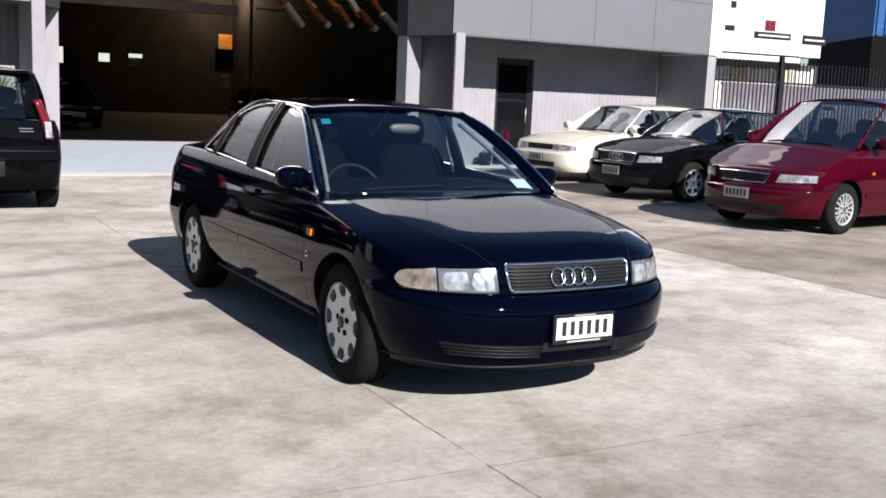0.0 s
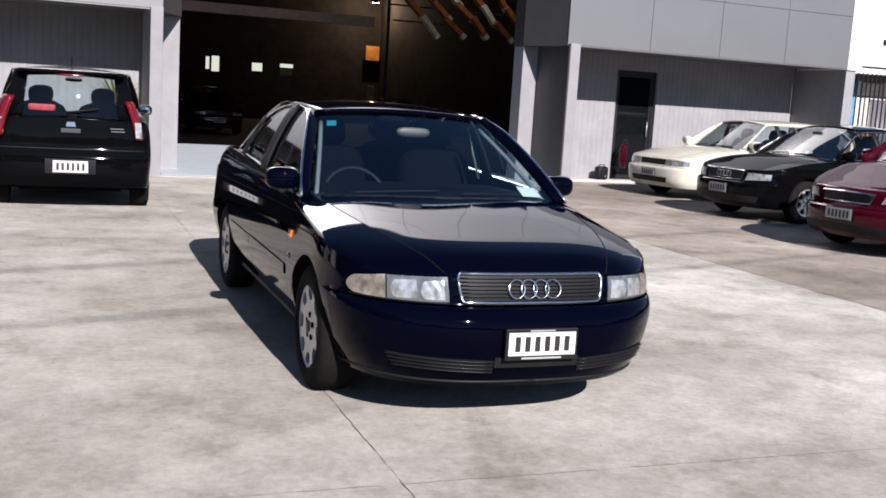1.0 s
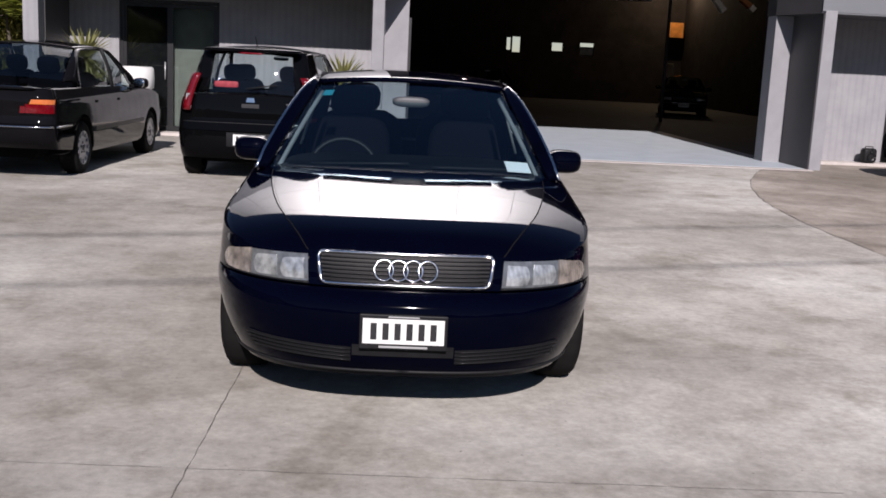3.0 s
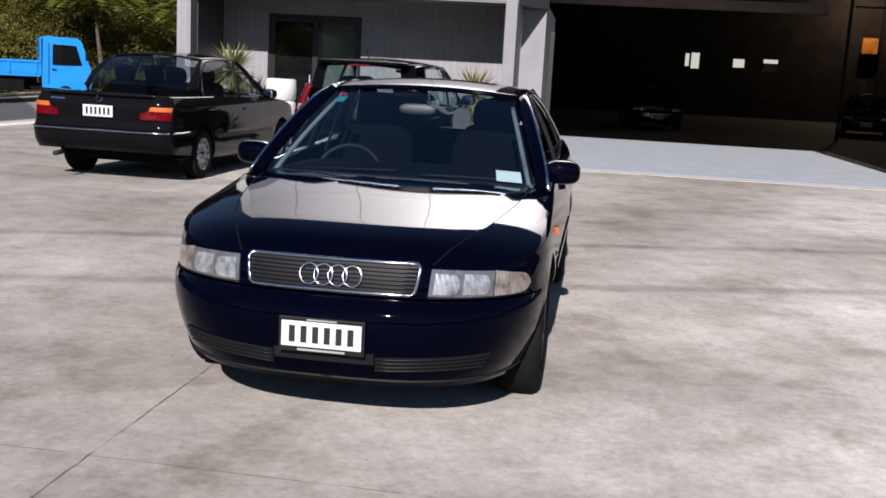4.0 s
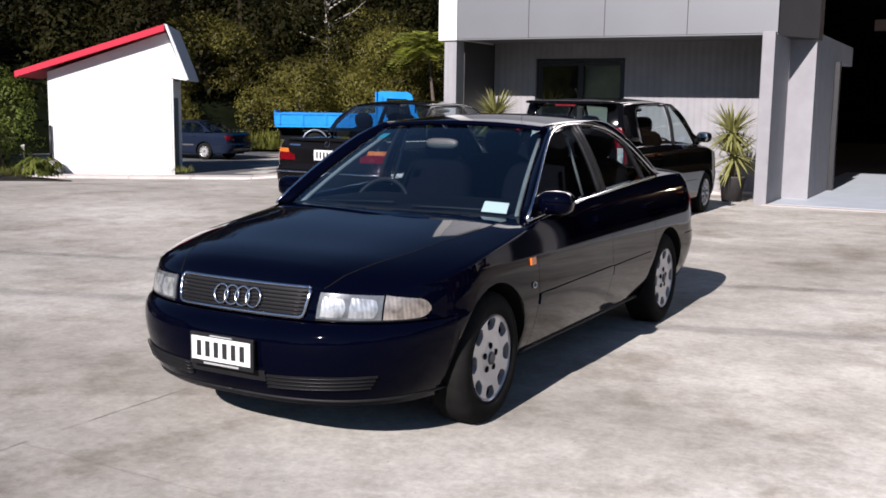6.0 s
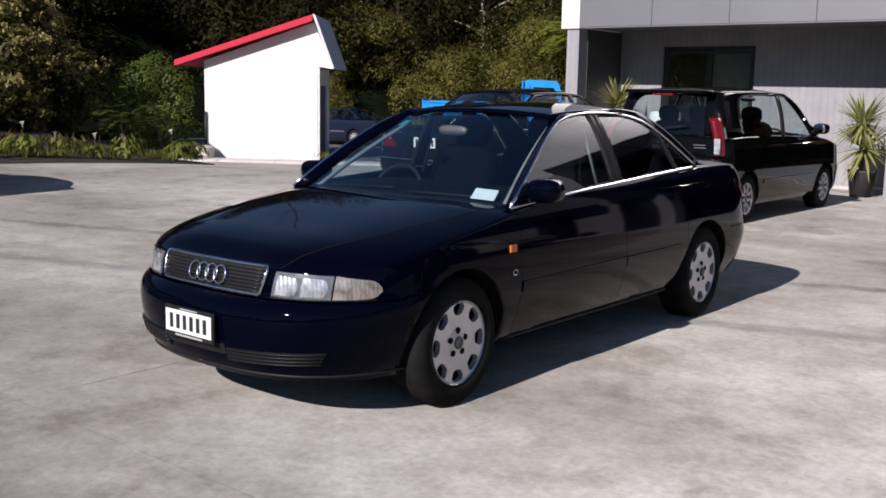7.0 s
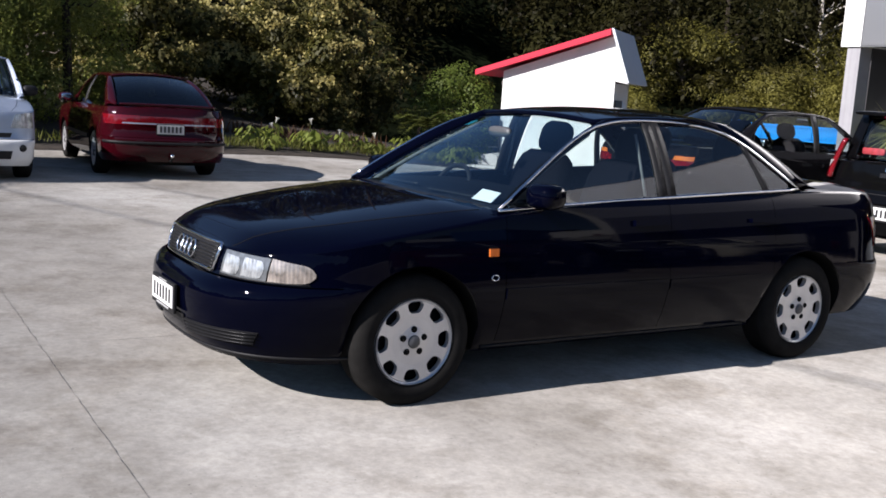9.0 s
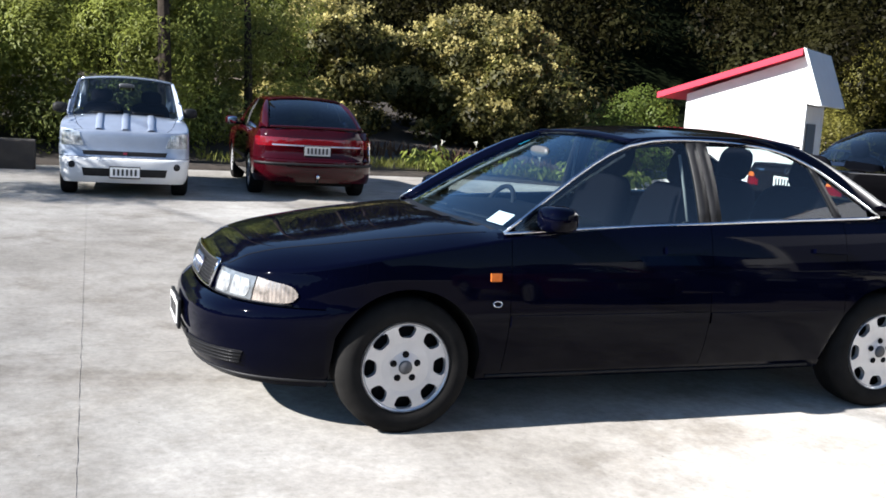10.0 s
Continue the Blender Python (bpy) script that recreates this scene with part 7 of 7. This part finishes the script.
    part("fuel_tank", box(-0.35, 0.45, -0.75, -0.45, 0.40, 0.72, 0.04), K, root)
    tyre = lathe([(0.0, 0.17), (0.0, 0.24), (-0.01, 0.31), (-0.04, 0.33), (-0.16, 0.33), (-0.19, 0.31), (-0.2, 0.17)], 28, "y")
    hub = lathe([(0.01, 0.001), (0.01, 0.06), (-0.02, 0.08), (-0.05, 0.15), (-0.02, 0.18)], 20, "y")
    for x in (-1.02, 1.55):
        for sg in (1, -1):
            w = new("wheel")
            w.parent = root
            w.matrix_local = pose(x, sg * 0.78, 0.327, 0, 0, 0 if sg > 0 else 180)
            put_mesh("tyre", tyre, MAT["rubber"], w)
            put_mesh("rim", hub, MAT["capgrey"], w)


truck()


# ---- in the hall ----
def in_hall(ob, label, category, group=""):
    ob.matrix_world = BM @ ob.matrix_world
    return tagged(ob, label, category, group)


sign = in_hall(part("hall_sign", box(9.30, 10.30, 34.55, 34.60, -0.2, 2.62, 0.01), MAT["sign"]), "pale board standing behind the hall's back opening", "sign")
for x, z, w in ((13.70, 3.62, 0.70),):
    in_hall(part("wall_poster", box(x, x + w, 33.6, 33.7, z - 0.36, z + 0.36, 0.01), MAT["orangeglow"]), "orange lit panel at the back of the hall", "poster")
rnd = random.Random(21)
rack = tagged(new("timber_rack"), "raised rack of slanting orange timber boards", "rack")
rack.matrix_world = BM
for k in range(5):
    for j in range(3):
        m = pose(9.75 + 0.86 * k - 0.42 * j, 14.2 + 0.22 * j, 3.80 + 0.50 * j + rnd.uniform(-0.06, 0.06), 0, 46 + rnd.uniform(-7, 7), rnd.uniform(-8, 8))
        part("board", add_box(bmesh.new(), -0.40, 0.30, -0.12, 0.12, -0.075, 0.075, 0.0, m), MAT["orange"] if (k + j) % 4 else MAT["sign"], rack)
        part("board_end", add_box(bmesh.new(), 0.305, 0.46, -0.12, 0.12, -0.08, 0.08, 0.0, m), MAT["sign"], rack)
for k in range(3):
    part("rack_rail", box(8.6, 13.9, 14.42 + 0.22 * k, 14.47 + 0.22 * k, 3.84 + 0.50 * k, 3.89 + 0.50 * k), MAT["guide"], rack)
for x in (8.52, 13.9):
    part("rack_post", box(x, x + 0.08, 14.7, 14.78, 0.01, 7.4), MAT["guide"], rack)
sheet = in_hall(part("hanging_sheet", box(13.30, 13.36, 31.0, 31.9, 1.35, 1.95, 0.01), MAT["sign"]), "narrow pale sheet hung at the back of the hall", "sheet")


# a red car and a pale one stand deep in the hall
S = car_spec(0.85, 2.55, 0.95, 0.83, 0.74, 0.92, 0.93, 0.95, 1.42, (0.38, 1.10), (2.28, 2.90, 1.0), top=0.54, bump=0.55)
for x, y, rot, coat, label in ((3.3, 15.6, 3, "maroon", "dark red saloon parked deep inside the garage"), (10.6, 19.5, -14, "blackpaint", "dark saloon parked deep inside the garage")):
    hc = Car(label, S, MAT[coat], MAT["glass"])
    hc.root.matrix_world = BM @ pose(x, y, 0.012, 0, 0, rot)
    both(hc, "headlight", "front", [(0.42, 0.58), (0.74, 0.59), (0.74, 0.67), (0.45, 0.675)], MAT["lens"], "clear headlight")
    hc.plate_on("grille", "front", [(-0.35, 0.58), (0.35, 0.58), (0.37, 0.67), (-0.37, 0.67)], 0.005, MAT["black"], "black grille", 0.02)
    hc.line_on("bumper_trim", "front", [(-0.78 + 1.56 * k / 24, 0.50) for k in range(25)], 0.014, MAT["chrome"], 0.004, label="chrome bumper line")
    hc.number_plate("front", 0.42, 0.36, 0.125, 0.008, 0, 6, mat=MAT["dirtyplate"])
    mirrors(hc, 0.90, 0.62, 0.98, MAT[coat])


# unseen lamps, added for warm light on the panel, west side and boards
def hall_fill_lamp(x, y, z, watts, col):
    root = tagged(new("hall_fill_lamp"), "unseen hanging metal lamp added to light the hall", "lamp", "hall lamps")
    root.matrix_world = BM @ pose(x, y, z)
    put_mesh("shade", lathe([(0.0, 0.22), (0.12, 0.16), (0.25, 0.05), (0.26, 0.001)], 20, "z"), MAT["guide"], root)
    put_mesh("cord", tube([(0, 0, 0.25), (0, 0, FT - z)], 0.01), MAT["black"], root)
    lamp = new("hall_fill_light", bpy.data.lights.new("hall_fill_light", "POINT"))
    lamp.data.energy, lamp.data.color, lamp.data.shadow_soft_size = watts, col, 0.08
    lamp.parent, lamp.location = root, (0, 0, -0.12)


hall_fill_lamp(13.6, 32.2, 6.0, 220, (1.0, 0.75, 0.45))
hall_fill_lamp(2.6, 12.0, 6.4, 16, (1.0, 0.75, 0.6))
hall_fill_lamp(11.4, 13.3, 6.2, 30, (1.0, 0.85, 0.65))


# ---- along the walls ----
def speaker():
    root = tagged(new("portable_speaker"), "black portable speaker box standing on the step", "speaker")
    root.matrix_world = pose(8.36, 13.40, 0.05, 0, 0, 8) @ Matrix.Scale(0.68, 4)
    put_mesh("case", ell(0, 0, 0.20, 0.19, 0.13, 0.20, 5, 24), MAT["black"], root)
    for x, z, r in ((0, 0.17, 0.11), (0, 0.32, 0.045)):
        cone = lathe([(-0.145, r), (-0.135, r * 0.9), (-0.12, r * 0.3), (-0.135, 0.001)], 20, "y")
        cone.transform(Matrix.Translation((x, 0, z)))
        put_mesh("speaker_cone", cone, MAT["satin"], root)
    put_mesh("carry_handle", tube([(-0.12, 0, 0.38), (-0.10, 0, 0.44), (0.10, 0, 0.44), (0.12, 0, 0.38)], 0.014), MAT["black"], root)


speaker()
ext = tagged(new("fire_extinguisher"), "red fire extinguisher beside the side door", "extinguisher")
ext.matrix_world = pose(8.84, 13.42, 0.30)
part("wall_bracket", box(-0.03, 0.03, 0.06, 0.16, 0.30, 0.36, 0.004), MAT["guide"], ext)
body = lathe([(0.0, 0.001), (0.0, 0.075), (0.40, 0.08), (0.47, 0.05), (0.50, 0.02), (0.52, 0.001)], 20, "z")
put_mesh("cylinder", body, MAT["redpaint"], ext)
put_mesh("valve", tube([(0, 0, 0.50), (0, 0, 0.56), (0.06, 0, 0.58)], 0.015), MAT["black"], ext)
put_mesh("hose", tube([(0.05, 0, 0.55), (0.10, 0, 0.45), (0.10, -0.01, 0.2)], 0.010), MAT["black"], ext)
for i, z in enumerate((0.05, 0.424, 0.798)):
    d = tagged(put_mesh("drum", lathe([(0.0, 0.001), (0.0, 0.25), (0.03, 0.28), (0.20, 0.29), (0.37, 0.28), (0.40, 0.25), (0.40, 0.001)], 28, "z"), MAT["white"]), "white plastic drum stacked by the glass door", "drum", "stacked drums")
    d.matrix_world = pose(-4.50, 12.55, z + ground_z(-4.50, 12.55)) @ Matrix.Scale(0.92, 4)


# ---- beyond the east end ----
def east():
    # shop building with a sign board
    root = tagged(new("shop_building"), "white shop building with sign boards and a canopy", "building")
    root.matrix_world = pose(25.5, 24.4, 0, 0, 0, -6)
    part("upper_wall", box(-3.5, 4.9, 0, 6, 3.55, 6.0, 0.02), MAT["white"], root)
    part("canopy", box(-3.5, 3.15, -0.8, 0, 3.25, 3.45, 0.02), MAT["white"], root)
    part("canopy_band", box(-3.5, 3.15, -0.85, -0.802, 3.52, 3.62), MAT["white"], root)
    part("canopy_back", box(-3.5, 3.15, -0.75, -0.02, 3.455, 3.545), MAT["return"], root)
    # dark strip standing in for the shade under the canopy
    part("canopy_shade", box(-3.5, 3.15, -0.79, -0.76, 3.00, 3.24), MAT["underbody"], root)
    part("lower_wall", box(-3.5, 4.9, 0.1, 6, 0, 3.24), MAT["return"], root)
    for i in range(7):
        x = -2.6 + i * 1.05
        win = part("shop_window", box(x, x + 0.8, 0.02, 0.099, 1.35, 3.0, 0.01), MAT[("sign", "posterblue", "sign", "posteryellow", "sign", "posteryellow", "sign")[i]], root)
        part("window_frame", box(x + 0.82, x + 0.97, -0.01, 0.095, 1.2, 3.1, 0.01), MAT["white"], root)
    for a, b, z0, z1, mat in ((1.5, 3.3, 4.15, 4.40, "blackframe"), (2.0, 2.5, 4.45, 4.85, "taillens"), (3.9, 5.1, 4.05, 4.40, "blackframe"), (0.1, 0.55, 4.35, 4.55, "blackframe"), (0.3, 0.55, 5.2, 5.45, "blackframe")):
        part("sign_bar", box(a, b, -0.03, -0.002, z0, z1, 0.004), MAT[mat], root)
    for a, b, z in ((1.7, 3.2, 4.27), (4.0, 5.0, 4.22)):
        part("sign_line", box(a, b, -0.04, -0.031, z - 0.03, z + 0.03), MAT["sign"], root)
    # corrugated fence before it
    fence = tagged(new("corrugated_fence"), "grey corrugated metal fence", "fence")
    fence.matrix_world = pose(18.6, 17.2, 0, 0, 0, -4)
    xs = spread(0, 8, 160)
    rows = [[(x, 0.02 * math.sin(x * 2 * math.pi / 0.2), z) for x in xs] for z in (0, 2.18)]
    v, f = grid(rows)
    sh = put_mesh("sheet", mesh_from("sheet", v, f, True), MAT["fencegrey"], fence)
    sh.modifiers.new("sheet", "SOLIDIFY").thickness = 0.006
    part("fence_rail", box(0, 8, 0.03, 0.07, 2.10, 2.18), MAT["white"], fence)
    # steel palisade gate
    gate = tagged(new("steel_fence"), "black steel bar fence", "fence")
    gate.matrix_world = pose(14.55, 13.6, 0, 0, 0, -4)
    for i in range(58):
        x = 0.12 * i
        part("bar", box(x - 0.012, x + 0.012, -0.012, 0.012, 0.05, 2.62), MAT["blackframe"], gate)
    for z in (0.25, 2.10):
        part("rail", box(-0.05, 7.0, -0.02, 0.02, z - 0.025, z + 0.025), MAT["blackframe"], gate)
    for x in (-0.06, 2.28, 6.95):
        part("fence_post", box(x - 0.05, x + 0.05, -0.05, 0.05, 0, 2.75, 0.006), MAT["blackframe"], gate)
    bin_ = tagged(new("orange_bin"), "orange plastic crate stack behind the fence", "crate")
    bin_.matrix_world = pose(16.2, 15.4, 0, 0, 0, -5)
    for k in range(3):
        part("crate", box(-0.5, 0.5, -0.35, 0.35, 0.02 + 0.45 * k, 0.44 + 0.45 * k, 0.03), MAT["orange"], bin_)
    # dark high-sided container with a blue top
    box_ = tagged(new("container"), "tall dark container with a blue upper band", "container")
    box_.matrix_world = pose(34.5, 24.8, 0, 0, 0, -32)
    part("lower_body", box(0, 2.9, 0, 7.2, 0.0, 4.72, 0.02), MAT["underbody"], box_)
    part("upper_body", box(0.02, 2.88, 0.02, 7.18, 4.722, 8.05, 0.02), MAT["slateblue"], box_)
    for k in range(8):
        part("side_rib", box(0.14 + 0.35 * k, 0.26 + 0.35 * k, -0.04, 0.018, 4.78, 7.9), MAT["slateblue"], box_)
    shed2 = tagged(new("boarded_building"), "grey weatherboard building behind the yard", "building")
    shed2.matrix_world = pose(36.95, 26.4, 0, 0, 0, -20)
    part("wall", box(0, 8, 0, 5, 0, 6.7), MAT["fencegrey"], shed2)
    for k in range(33):
        part("board", box(0, 8, -0.03, -0.002, 0.2 * k, 0.2 * k + 0.185), MAT["paleblue"], shed2)


east()

# overhead wires, strung between two poles
for nm, y0 in (("overhead_wire", -9.6), ("overhead_wire", -7.75)):
    pts = [(x, y0 + 0.33 * x, 7.0 + 0.0006 * x * x) for x in spread(-38, 38, 40)]
    tagged(put_mesh(nm, tube(pts, 0.013), MAT["underbody"]), "black overhead service wire", "wire", "overhead wires")
for x in (-38, 38):
    p = tagged(new("power_pole"), "grey wooden power pole with crossarm", "pole", "power poles")
    y = -8.7 + 0.33 * x
    p.location = (x, y, 0)
    put_mesh("pole", tube([(0, 0, -0.3), (0, 0, 8.4)], 0.14, segs=10), MAT["bark"], p)
    put_mesh("crossarm", tube([(0.33, -1.2, 7.86), (-0.33, 1.2, 7.86)], 0.06), MAT["bark"], p)
